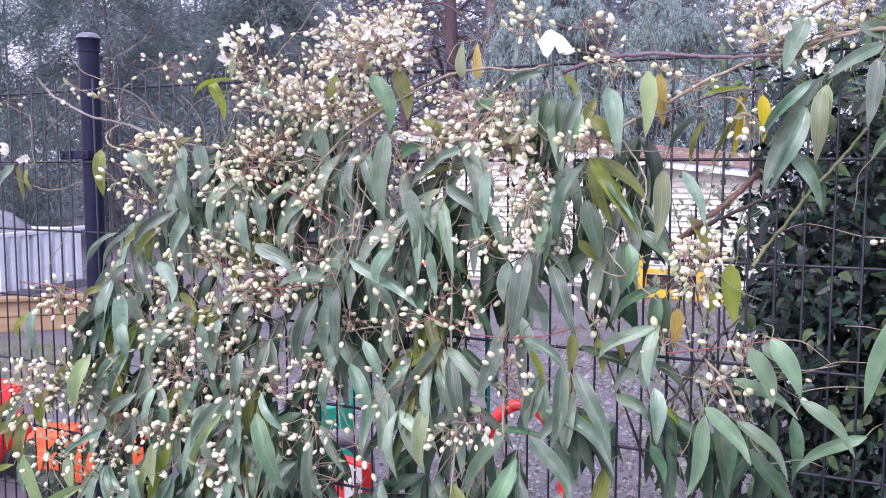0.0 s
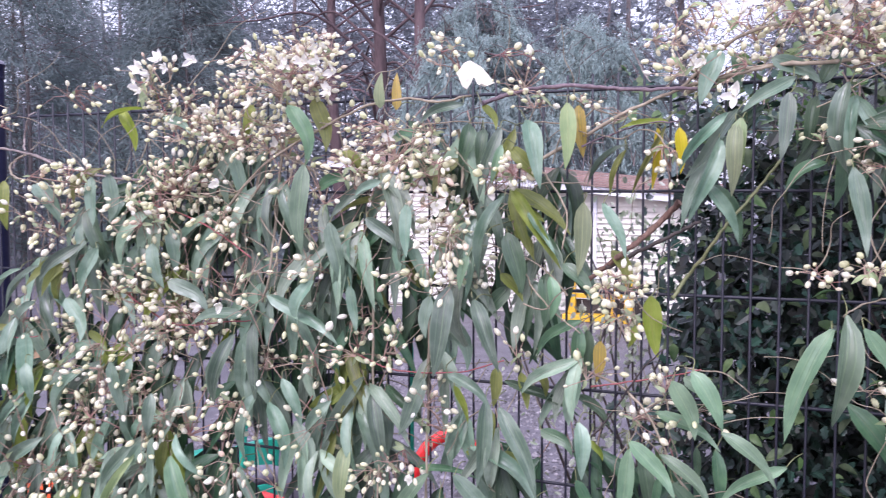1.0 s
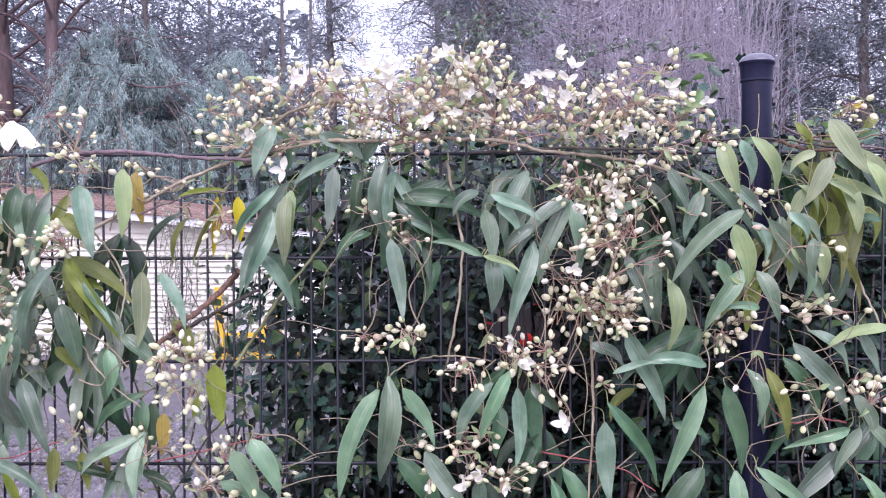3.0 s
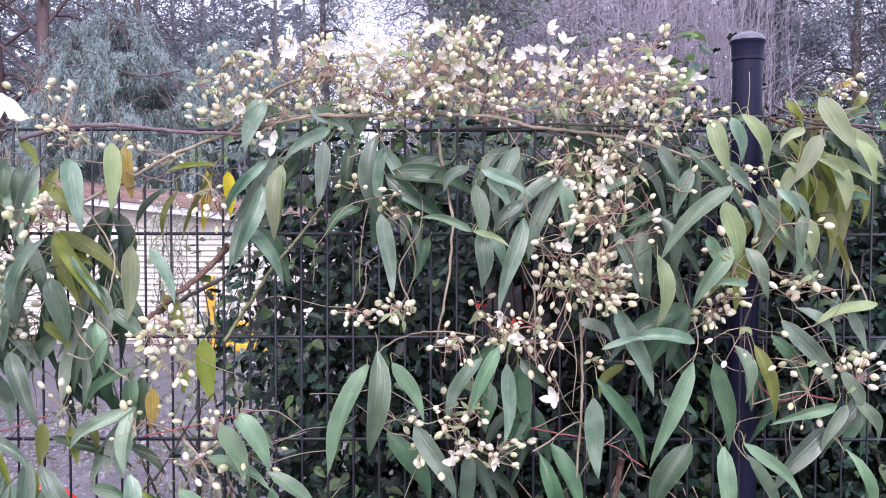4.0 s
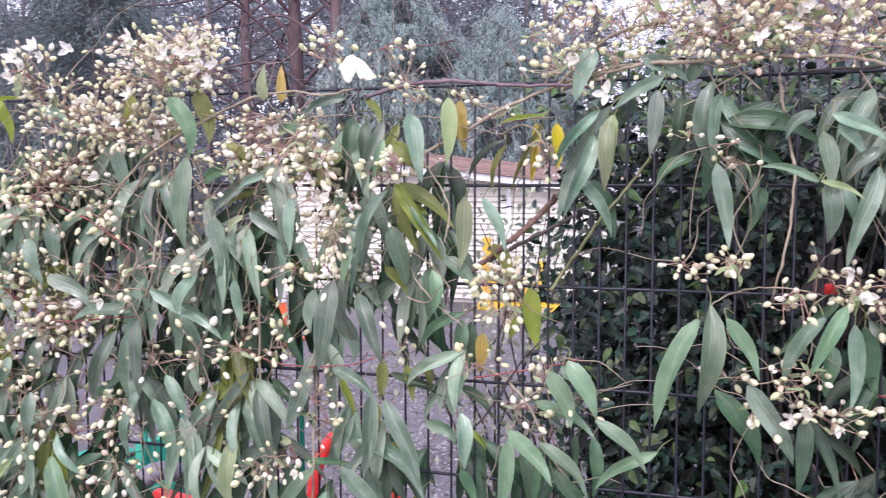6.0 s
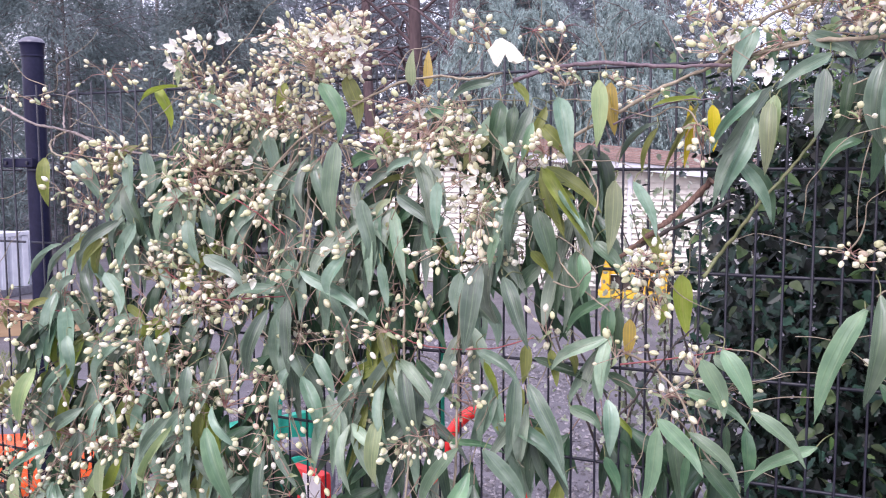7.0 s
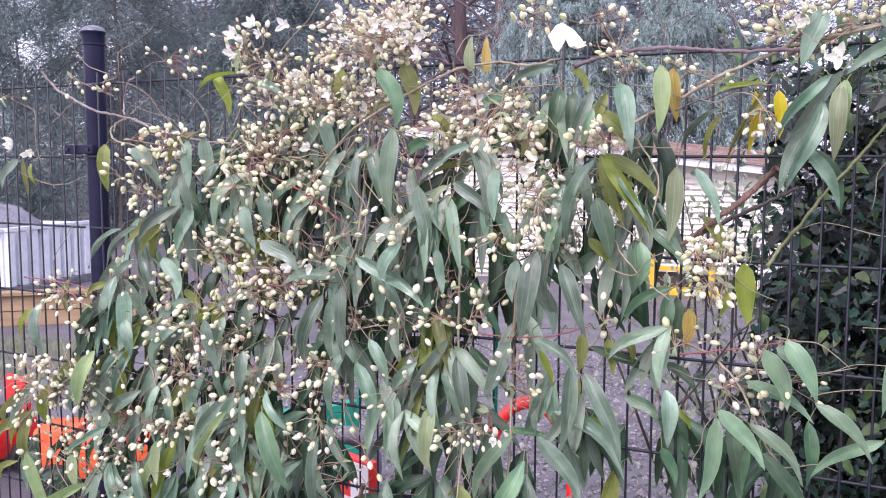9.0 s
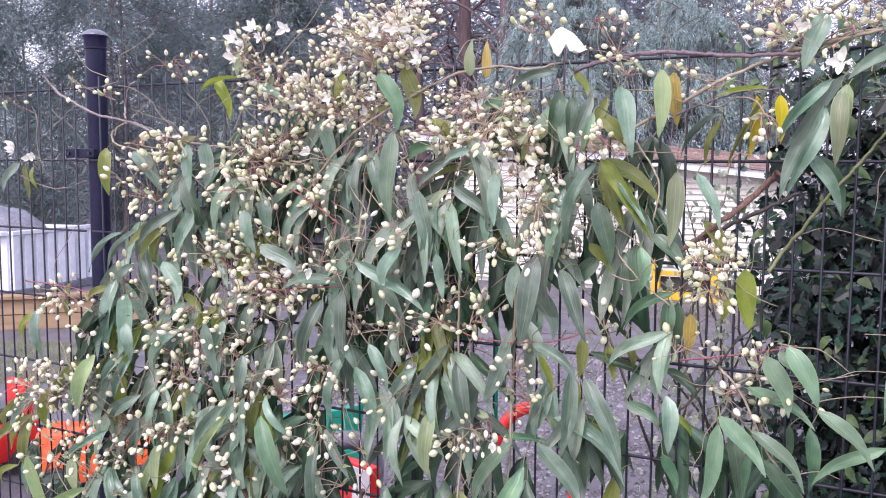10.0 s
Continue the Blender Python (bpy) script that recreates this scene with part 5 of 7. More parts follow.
STEMS_RIGHT_2 = [
    (0.008, "tan", [(0.975, -0.070, 1.717), (0.948, -0.050, 1.650), (0.918, -0.075, 1.598), (0.900, -0.089, 1.496), (0.884, -0.060, 1.408)]),
    (0.005, "purple", [(0.809, -0.070, 1.791), (0.896, -0.050, 1.771), (0.943, -0.075, 1.733), (0.981, -0.089, 1.712)]),
    (0.007, "dark", [(0.653, -0.070, 1.796), (0.748, -0.050, 1.800), (0.850, -0.075, 1.804), (0.961, -0.089, 1.799), (1.082, -0.060, 1.816), (1.209, -0.054, 1.822), (1.321, -0.084, 1.801), (1.412, -0.082, 1.798)]),
    (0.006, "dark", [(1.175, -0.070, 1.409), (1.223, -0.050, 1.533), (1.265, -0.075, 1.618), (1.341, -0.089, 1.649)]),
    (0.005, "tan", [(1.296, -0.070, 1.830), (1.326, -0.050, 1.743), (1.327, -0.075, 1.638)]),
    (0.007, "tan", [(1.350, -0.070, 1.607), (1.392, -0.050, 1.532), (1.411, -0.075, 1.472)]),
]
STEMS_RIGHT_3 = [
    (0.005, "red", [(1.353, -0.070, 1.293), (1.310, -0.050, 1.299), (1.236, -0.075, 1.299), (1.158, -0.089, 1.391)]),
    (0.005, "tan", [(0.726, -0.070, 1.609), (0.780, -0.050, 1.661), (0.819, -0.075, 1.682)]),
    (0.005, "tan", [(0.505, -0.070, 1.384), (0.536, -0.050, 1.402), (0.579, -0.075, 1.420), (0.641, -0.089, 1.422), (0.695, -0.060, 1.409)]),
    (0.005, "dark", [(1.007, -0.070, 1.587), (1.001, -0.050, 1.660), (0.985, -0.075, 1.691)]),
    (0.006, "tan", [(0.435, -0.070, 1.880), (0.517, -0.050, 1.830), (0.580, -0.075, 1.765)]),
    (0.005, "purple", [(0.374, -0.070, 1.942), (0.423, -0.050, 1.904), (0.498, -0.075, 1.859), (0.581, -0.089, 1.826)]),
    (0.005, "dark", [(0.726, -0.070, 1.951), (0.706, -0.050, 1.871), (0.684, -0.075, 1.806)]),
    (0.004, "grey", [(0.134, -0.070, 1.871), (0.148, -0.050, 1.837), (0.174, -0.075, 1.798)]),
]
STEMS_RIGHT_4 = [
    (0.006, "dark", [(1.244, -0.070, 1.298), (1.268, -0.050, 1.235), (1.267, -0.075, 1.178)]),
    (0.005, "red", [(0.788, -0.070, 1.241), (0.854, -0.050, 1.223), (0.934, -0.075, 1.211), (0.994, -0.089, 1.172)]),
    (0.016, "bark", [(0.956, -0.070, 1.183), (0.945, -0.050, 1.033), (0.967, -0.075, 0.767), (0.944, -0.089, 0.416), (0.967, -0.060, -0.040)]),
    (0.013, "bark", [(1.145, -0.070, 1.182), (1.176, -0.050, 1.032), (1.146, -0.075, 0.767), (1.163, -0.089, 0.415), (1.167, -0.060, -0.041)]),
    (0.009, "bark", [(1.220, -0.070, 1.817), (1.276, -0.050, 1.802), (1.331, -0.075, 1.796), (1.409, -0.089, 1.778)]),
    (0.007, "purple", [(1.228, -0.070, 1.841), (1.293, -0.050, 1.819), (1.348, -0.075, 1.808), (1.409, -0.089, 1.798)]),
]
STEMS_RIGHT_5 = [
    (0.005, "bark", [(1.245, -0.070, 1.803), (1.305, -0.050, 1.827), (1.356, -0.075, 1.818), (1.409, -0.089, 1.827)]),
    (0.006, "tan", [(1.328, -0.070, 1.763), (1.326, -0.050, 1.804), (1.340, -0.075, 1.824), (1.370, -0.089, 1.833)]),
]
STEMS_RIGHT = STEMS_RIGHT_1 + STEMS_RIGHT_2 + STEMS_RIGHT_3 + STEMS_RIGHT_4 + STEMS_RIGHT_5

FLOWERS_LEFT_1 = [
    (-0.918, -0.14, 1.863, 0.023, 0.32),
    (-0.962, -0.14, 1.845, 0.019, 0.98),
    (-0.89, -0.14, 1.895, 0.026, 0.94),
    (-0.492, -0.14, 1.897, 0.023, 0.45),
    (-0.574, -0.14, 1.877, 0.019, 0.41),
    (-0.523, -0.14, 1.869, 0.02, 0.94),
    (-0.452, -0.14, 1.847, 0.025, 0.82),
    (-0.874, -0.14, 1.879, 0.019, 0.39),
    (-0.802, -0.14, 1.888, 0.02, 0.96),
    (-0.465, -0.14, 1.807, 0.019, 0.83),
    (-0.947, -0.14, 1.877, 0.023, 0.64),
    (-0.737, -0.14, 1.618, 0.026, 0.41),
    (-0.793, -0.14, 1.35, 0.022, 0.33),
    (-0.741, -0.14, 1.356, 0.019, 0.23),
    (-0.249, -0.14, 1.524, 0.021, 0.3),
    (-0.202, -0.14, 1.591, 0.018, 0.99),
    (-0.287, -0.14, 1.029, 0.02, 0.91),
    (-0.984, -0.14, 0.846, 0.024, 0.79),
    (-0.997, -0.14, 0.789, 0.023, 0.96),
]
FLOWERS_LEFT_2 = [
    (-1.726, -0.14, 1.623, 0.025, 0.78),
    (-1.735, -0.13, 1.634, 0.03, 0.95),
    (-1.69, -0.12, 1.604, 0.024, 0.9),
    (-1.647, -0.14, 1.61, 0.022, 0.76),
    (-0.225, -0.14, 1.574, 0.024, 0.64),
    (-0.179, -0.14, 1.591, 0.022, 0.32),
    (-0.653, -0.14, 1.79, 0.025, 0.59),
    (-1.178, -0.14, 0.803, 0.019, 0.33),
]
FLOWERS_LEFT = FLOWERS_LEFT_1 + FLOWERS_LEFT_2

FLOWERS_RIGHT_1 = [
    (0.805, -0.14, 1.963, 0.025, 0.4),
    (0.835, -0.14, 1.94, 0.021, 0.75),
    (0.786, -0.14, 1.929, 0.025, 0.46),
    (0.826, -0.14, 1.917, 0.021, 0.54),
    (0.761, -0.14, 1.914, 0.018, 0.9),
    (0.792, -0.14, 1.894, 0.018, 0.97),
    (0.449, -0.14, 1.987, 0.019, 0.33),
    (0.364, -0.14, 1.926, 0.025, 0.86),
    (0.468, -0.14, 1.945, 0.02, 0.64),
    (0.513, -0.14, 1.933, 0.022, 0.77),
    (0.531, -0.14, 1.947, 0.019, 0.86),
    (0.323, -0.14, 1.762, 0.026, 0.77),
    (0.821, -0.14, 1.31, 0.025, 0.95),
    (0.64, -0.14, 1.197, 0.021, 0.88),
    (0.67, -0.14, 1.218, 0.025, 0.67),
    (0.715, -0.14, 1.197, 0.019, 0.7),
    (0.85, -0.14, 1.691, 0.025, 0.44),
    (0.835, -0.14, 1.581, 0.023, 0.92),
    (0.935, -0.14, 1.546, 0.023, 0.23),
]
FLOWERS_RIGHT_2 = [
    (0.726, -0.14, 1.461, 0.023, 0.4),
    (0.741, -0.14, 1.421, 0.025, 0.73),
    (0.929, -0.14, 1.829, 0.02, 0.92),
    (0.905, -0.14, 1.681, 0.023, 0.47),
]
FLOWERS_RIGHT = FLOWERS_RIGHT_1 + FLOWERS_RIGHT_2

clematis("evergreen clematis with long leaves and cream buds, climbing the fence", LEAVES_LEFT, SPRAYS_LEFT, FILL_LEFT, STEMS_LEFT, FLOWERS_LEFT, 11, 0.35, (-0.07, 0.08), 0.0055)
clematis("evergreen clematis in bud, arching over the fence top", LEAVES_RIGHT, SPRAYS_RIGHT, FILL_RIGHT, STEMS_RIGHT, FLOWERS_RIGHT, 12, 0.0, (-0.07, 0.06), 0.004)


# ---- dark evergreen shrub behind the fence ----
def spiny_leaf():
    """A glossy leaf with a few points along its edge."""
    rim = [(0, 0), (0.16, 0.12), (0.3, 0.2), (0.2, 0.38), (0.36, 0.52), (0.2, 0.66), (0.22, 0.82), (0, 1.0)]
    verts, faces = [(0, y, 0.0) for y in (0, 0.2, 0.5, 0.75, 1.0)], []
    right = [(x, y, 0.1 * x * 2) for x, y in rim[1:-1]]
    left = [(-x, y, 0.1 * x * 2) for x, y in rim[1:-1]]
    verts += right + left
    for o in (5, 11):
        f = [(0, o, o + 1, 1), (1, o + 1, o + 2, 2), (2, o + 2, o + 3), (2, o + 3, o + 4, 3), (3, o + 4, o + 5, 4)]
        faces += f if o == 5 else [tuple(reversed(q)) for q in f]
    return np.array(verts), faces


def shrub():
    rng = random.Random(21)
    s = thing("evergreen_shrub", 1.0, 0.5, 0, label="dark glossy evergreen shrub pressing against the fence", category="shrub")
    branches = Pile()
    for k in range(46):
        x, y = rng.uniform(-0.5, 1.9), rng.uniform(-0.25, 0.5)
        pts = [Vector((x, y, 0))]
        for i in range(5):
            pts.append(pts[-1] + Vector((rng.uniform(-0.12, 0.12), rng.uniform(-0.06, 0.06), rng.uniform(0.22, 0.4))))
        tube(branches, smooth_line(pts, 3), rng.uniform(0.006, 0.014), 0.003, 5)
    v, f = spiny_leaf()
    heart, crown, bright = Pile(), Pile(), Pile()

    def outline(x, y, z):
        """Inside the ragged mass, and clear of its hollows."""
        edge = -0.8 - 0.15 * (y + 0.43) + 0.06 * math.sin(3.1 * z) + 0.2 * noise.noise(Vector((0, y * 3, z * 4)))
        top = 1.9 + 0.22 * noise.noise(Vector((x * 4, y * 3, 3))) - 0.1 * max(0, -0.35 - x)
        hollow = min(((x - hx) / 0.09) ** 2 + ((z - hz) / 0.12) ** 2 for hx, hz in HOLLOWS)
        back = 0.95 + 0.25 * noise.noise(Vector((x * 2, 0, z * 2))) - 0.35 * abs(x - 0.5) ** 2
        end = 1.62 - 0.5 * max(0, y) ** 2 + 0.25 * noise.noise(Vector((3, y * 3, z * 3)))
        return edge < x < end and y < back and z < top - 0.25 * max(0, y) ** 2 and hollow > 1 + 0.5 * noise.noise(Vector((x * 12, y * 12, z * 12)))

    # the hidden heart: larger leaves, deeper in, near-black as painted inner shade
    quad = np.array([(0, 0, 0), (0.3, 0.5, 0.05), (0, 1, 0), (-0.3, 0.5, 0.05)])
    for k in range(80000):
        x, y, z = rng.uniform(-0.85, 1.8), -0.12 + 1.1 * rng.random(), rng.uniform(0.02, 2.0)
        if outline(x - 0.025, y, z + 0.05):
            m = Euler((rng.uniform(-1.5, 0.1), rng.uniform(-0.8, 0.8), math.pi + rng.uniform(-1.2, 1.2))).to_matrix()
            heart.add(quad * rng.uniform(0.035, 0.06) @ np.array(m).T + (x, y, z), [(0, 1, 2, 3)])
    made = 0
    lv, lf, _ = leaf_shape(0.06, 0.5, 0.0, 5, 2)
    lv = np.array(lv)
    while made < 27000:
        x, z = rng.uniform(-1.1, 1.7), rng.uniform(0.03, 2.2)
        y = -0.4 + 1.4 * rng.random() ** 2.0
        if not outline(x, y, z) or noise.noise(Vector((x * 7, y * 7, z * 7))) < -0.22:
            continue
        m = np.array(Euler((rng.uniform(-1.45, 0.35), rng.uniform(-0.9, 0.9), math.pi + rng.uniform(-1.4, 1.4))).to_matrix())
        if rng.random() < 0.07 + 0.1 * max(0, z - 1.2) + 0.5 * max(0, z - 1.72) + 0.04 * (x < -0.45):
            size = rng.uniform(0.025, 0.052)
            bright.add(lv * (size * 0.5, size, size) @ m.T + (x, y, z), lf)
        else:
            crown.add(v * rng.uniform(0.018, 0.038) @ m.T + (x, y, z), f)
        made += 1
    # leafy young shoots standing out of the top
    for k in range(150):
        q = Vector((rng.uniform(-0.72, 0.9), rng.uniform(-0.3, 0.6), rng.uniform(1.6, 1.75)))
        tip = q + Vector((rng.gauss(0, 0.06), rng.gauss(0, 0.06), rng.uniform(0.08, 0.22) + 0.2 * max(0, noise.noise(Vector((q.x * 3, q.y * 2, 5))))))
        tube(branches, [q, (q + tip) / 2 + Vector((rng.gauss(0, 0.01), 0, 0)), tip], 0.003, 0.0012, 4)
        for _ in range(22):
            p = q.lerp(tip, rng.uniform(0.1, 1.05)) + Vector((rng.gauss(0, 0.018), rng.gauss(0, 0.018), rng.gauss(0, 0.012)))
            m = np.array(Euler((rng.uniform(-1.4, 0.5), rng.uniform(-0.9, 0.9), rng.uniform(0, 6.3))).to_matrix())
            size = rng.uniform(0.014, 0.032)
            (bright if k % 3 else crown).add(lv * (size * 0.55, size, size) @ m.T + np.array(p), lf)
    child("branchwork", branches.mesh("branchwork", STEM["dark"]), s)
    child("heart", heart.mesh("heart", HEART_SHADE, False), s, kind="stuff")
    child("foliage", crown.mesh("foliage", HOLLY, False), s, kind="stuff")
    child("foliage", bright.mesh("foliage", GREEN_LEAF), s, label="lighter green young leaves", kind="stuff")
    return s


# openings where one sees through the leaves, x from the shrub's middle and height
HOLLOWS = ((-0.22, 1.42), (-0.12, 1.3))
shrub()


def tall_shrub(x, y, height, seed):
    """A slender open shrub with small leaves along arching shoots."""
    rng = random.Random(seed)
    s = thing("tall_shrub", x, y, 0, label="slender green-leaved shrub growing behind the fence", category="shrub", group="slender shrubs behind the fence")
    wood, crown = Pile(), Pile()
    v, f, _ = leaf_shape(0.06, 0.5, 0.0, 4, 2)
    v = np.array(v)
    for k in range(9):
        pts = [Vector((rng.uniform(-0.1, 0.1), rng.uniform(-0.1, 0.1), 0))]
        for i in range(7):
            pts.append(pts[-1] + Vector((rng.gauss(0, 0.09), rng.gauss(0, 0.09), height / 7 * rng.uniform(0.75, 1.08))))
        tube(wood, smooth_line(pts, 3), 0.012, 0.003, 5)
        for i in range(3, 8):
            for _ in range(5):
                tip = pts[i] + Vector((rng.gauss(0, 0.2), rng.gauss(0, 0.2), rng.uniform(-0.05, 0.25)))
                tube(wood, [pts[i], tip], 0.003, 0.0015, 3)
                for _ in range(7):
                    p = pts[i].lerp(tip, rng.uniform(0.3, 1.05)) + Vector((rng.gauss(0, 0.02), rng.gauss(0, 0.02), rng.gauss(0, 0.02)))
                    m = Euler((rng.uniform(-1.9, 0.4), rng.uniform(-0.9, 0.9), rng.uniform(-3, 3))).to_matrix()
                    size = rng.uniform(0.035, 0.065)
                    crown.add(v * (size * 0.5, size, size) @ np.array(m).T + np.array(p), f)
    child("trunk", wood.mesh("trunk", STEM["dark"]), s)
    child("foliage", crown.mesh("foliage", TALL_LEAF), s, kind="stuff")
    return s


tall_shrub(0.9, 6.0, 3.5, 14)
tall_shrub(1.9, 6.6, 3.5, 15)


def pale_shrub(x, y, seed):
    rng = random.Random(seed)
    s = thing("pale_shrub", x, y, 0, label="pale-leaved shrub standing behind the dark evergreen", category="shrub")
    wood, crown = Pile(), Pile()
    v, f = spiny_leaf()
    for k in range(16):
        pts = [Vector((rng.uniform(-0.06, 0.06), rng.uniform(-0.06, 0.06), 0))]
        for i in range(6):
            pts.append(pts[-1] + Vector((rng.gauss(0, 0.06), rng.gauss(0, 0.06), rng.uniform(0.18, 0.3))))
        tube(wood, smooth_line(pts, 3), 0.008, 0.002, 5)
        for _ in range(115):
            p = rng.choice(pts[2:]) + Vector((rng.gauss(0, 0.08), rng.gauss(0, 0.08), rng.gauss(0, 0.1)))
            m = Euler((rng.uniform(-1.9, -0.3), rng.uniform(-0.9, 0.9), rng.uniform(-1.2, 1.2))).to_matrix()
            crown.add(v * rng.uniform(0.016, 0.034) @ np.array(m).T + np.array(p), f)
    child("trunk", wood.mesh("trunk", STEM["dark"]), s)
    child("foliage", crown.mesh("foliage", PALE_LEAF, False), s, kind="stuff")
    return s


pale_shrub(-0.07, 1.35, 4)


def sparse_bush(x, y, seed):
    """Thin upright shoots with a few small pale leaves."""
    rng = random.Random(seed)
    s = thing("sparse_bush", x, y, 0, label="thin pale-leaved bush in front of the white shed", category="shrub")
    wood, crown = Pile(), Pile()
    v, f, _ = leaf_shape(0.06, 0.5, 0.0, 3, 2)
    v = np.array(v)
    for k in range(15):
        pts = [Vector((rng.uniform(-0.06, 0.06), rng.uniform(-0.06, 0.06), 0))]
        for i in range(7):
            pts.append(pts[-1] + Vector((rng.gauss(0, 0.055), rng.gauss(0, 0.05), rng.uniform(0.18, 0.3))))
        tube(wood, smooth_line(pts, 3), 0.007, 0.002, 4)
        for _ in range(42):
            i = rng.randrange(2, 8)
            tip = pts[i] + Vector((rng.gauss(0, 0.1), rng.gauss(0, 0.1), rng.uniform(-0.02, 0.12)))
            if rng.random() < 0.3:
                tube(wood, [pts[i], tip], 0.002, 0.001, 3)
            m = Euler((rng.uniform(-1.5, 0.3), rng.uniform(-0.9, 0.9), rng.uniform(0, 6))).to_matrix()
            size = rng.uniform(0.03, 0.055)
            crown.add(v * (size * 0.5, size, size) @ np.array(m).T + np.array(tip), f)
    child("trunk", wood.mesh("trunk", BARK_GREY), s)
    child("foliage", crown.mesh("foliage", PALE_LEAF), s, kind="stuff")
    return s


def gravel(n, seed):
    """Loose stones lying on the asphalt."""
    rng = np.random.default_rng(seed)
    pile = Pile()
    base = np.array([(1, 0, 0), (0.3, 0.9, 0), (-0.8, 0.6, 0), (-0.7, -0.7, 0), (0.4, -0.9, 0), (0.1, 0.1, 0.8)])
    faces = [(0, 1, 5), (1, 2, 5), (2, 3, 5), (3, 4, 5), (4, 0, 5)]
    for k in range(n):
        r = rng.uniform(0.005, 0.017) * (1 + (rng.random() < 0.05))
        a = rng.uniform(0, 6.3)
        v = base * (1 + rng.normal(0, 0.2, base.shape)) * r
        x, y = v[:, 0] * math.cos(a) - v[:, 1] * math.sin(a), v[:, 0] * math.sin(a) + v[:, 1] * math.cos(a)
        d = 0.4 + 5.2 * rng.random() ** 1.4
        pile.add(np.stack([x + rng.uniform(-1.9, 0.9) - 0.45 * d, y + d, v[:, 2] + 0.002], 1), faces)
    return tagged(new("gravel", pile.mesh("gravel", STONE, False)), "loose grey gravel scattered over the asphalt", "gravel", kind="stuff")


gravel(16000, 9)


# ---- yard behind the fence ----
def shed():
    s = thing("shed", -3.2, 9.3, 0, label="white clapboard shed with a low brown shingled roof", category="shed")
    x0, x1 = -2.3, 2.5
    body = box(x0, 0.03, 0.0, x1, 2.6, 1.56)
    part("wall", body, SIDING, s)
    pitch = 0.071
    n = 25
    for k in range(n):
        z = 0.06 + pitch * k
        # the eave falls towards one end
        run = min(x1, x0 + (2.02 - (z + pitch)) / 0.105)
        if run < x0 + 0.3:
            break
        bm = bmesh.new()
        prof = [(0.03, z), (-0.012, z), (0.018, z + pitch + 0.004), (0.03, z + pitch + 0.004)]
        a = [bm.verts.new((x0, y, q)) for y, q in prof]
        b = [bm.verts.new((run, y, q)) for y, q in prof]
        for i in range(4):
            bm.faces.new((a[i], a[(i + 1) % 4], b[(i + 1) % 4], b[i]))
        bm.faces.new(a)
        bm.faces.new(b)
        part("board", bm, SIDING, s)
    tilt = math.degrees(math.atan(0.105))
    roof_pose = pose(x0 - 0.25, -0.22, 2.06, 0, tilt, 0)
    part("fascia", box(0, 0, -0.09, 5.3, 0.03, 0.0, 0.004), WHITEMETAL, s, "white painted fascia board", m=roof_pose)
    roof = part("roof", box(0, 0.01, -0.03, 5.3, 2.7, 0.0), ROOFING, s, "brown shingled roof", m=roof_pose)
    for r in range(9):
        y, z = r * 0.3, r * 0.02
        part("shingle_course", box(0, y - 0.03, z + 0.005, 5.3, y + 0.3, z + 0.022), ROOFING, roof)
    part("door_post", box(1.2, -0.02, 0.0, 1.26, -0.004, 1.5, 0.003), WHITEMETAL, s)
    return s


shed()


def yellow_frame():
    s = thing("guard_frame", -1.75, 8.85, 0, rz=2, label="yellow painted steel guard frame on the asphalt", category="guard rail")
    for x, top in ((-0.4, 0.9), (0.3, 0.62)):
        part("upright", box(x - 0.05, -0.04, 0.09, x + 0.05, 0.04, top, 0.008), YELLOW, s)
    part("rail", box(-0.45, 0.044, 0.28, 0.35, 0.08, 0.34, 0.008), YELLOW, s)
    part("base_beam", box(-0.5, -0.1, 0.0, 0.6, 0.1, 0.088, 0.012), YELLOW, s)
    part("brace", box(-0.03, -0.02, 0.0, 0.03, 0.02, 0.42, 0.005), YELLOW, s, m=pose(0.08, -0.05, 0.085, 0, 14, 0))
    part("back_board", box(-0.48, 0.11, 0.02, 0.58, 0.15, 0.26, 0.006), DARKWOOD, s, "dark board behind the frame")
    return s


yellow_frame()


def raised_bed():
    s = thing("raised_bed", -7.85, 3.0, 0, rz=45, label="tan timber raised bed on bare ground", category="garden bed")
    for z in (0.0, 0.15):
        part("front_board", box(-2.2, -0.06, z, 2.2, 0.0, z + 0.143, 0.006), TIMBER, s)
        part("end_board", box(2.14, 0.004, z, 2.2, 0.5, z + 0.143, 0.006), TIMBER, s)
    part("cap_board", box(-2.25, -0.1, 0.298, 2.25, 0.08, 0.333, 0.006), TIMBER, s)
    part("soil", box(-2.1, 0.06, 0.0, 2.12, 0.5, 0.28), BARK_GREY, s, "dark soil")
    return s


raised_bed()


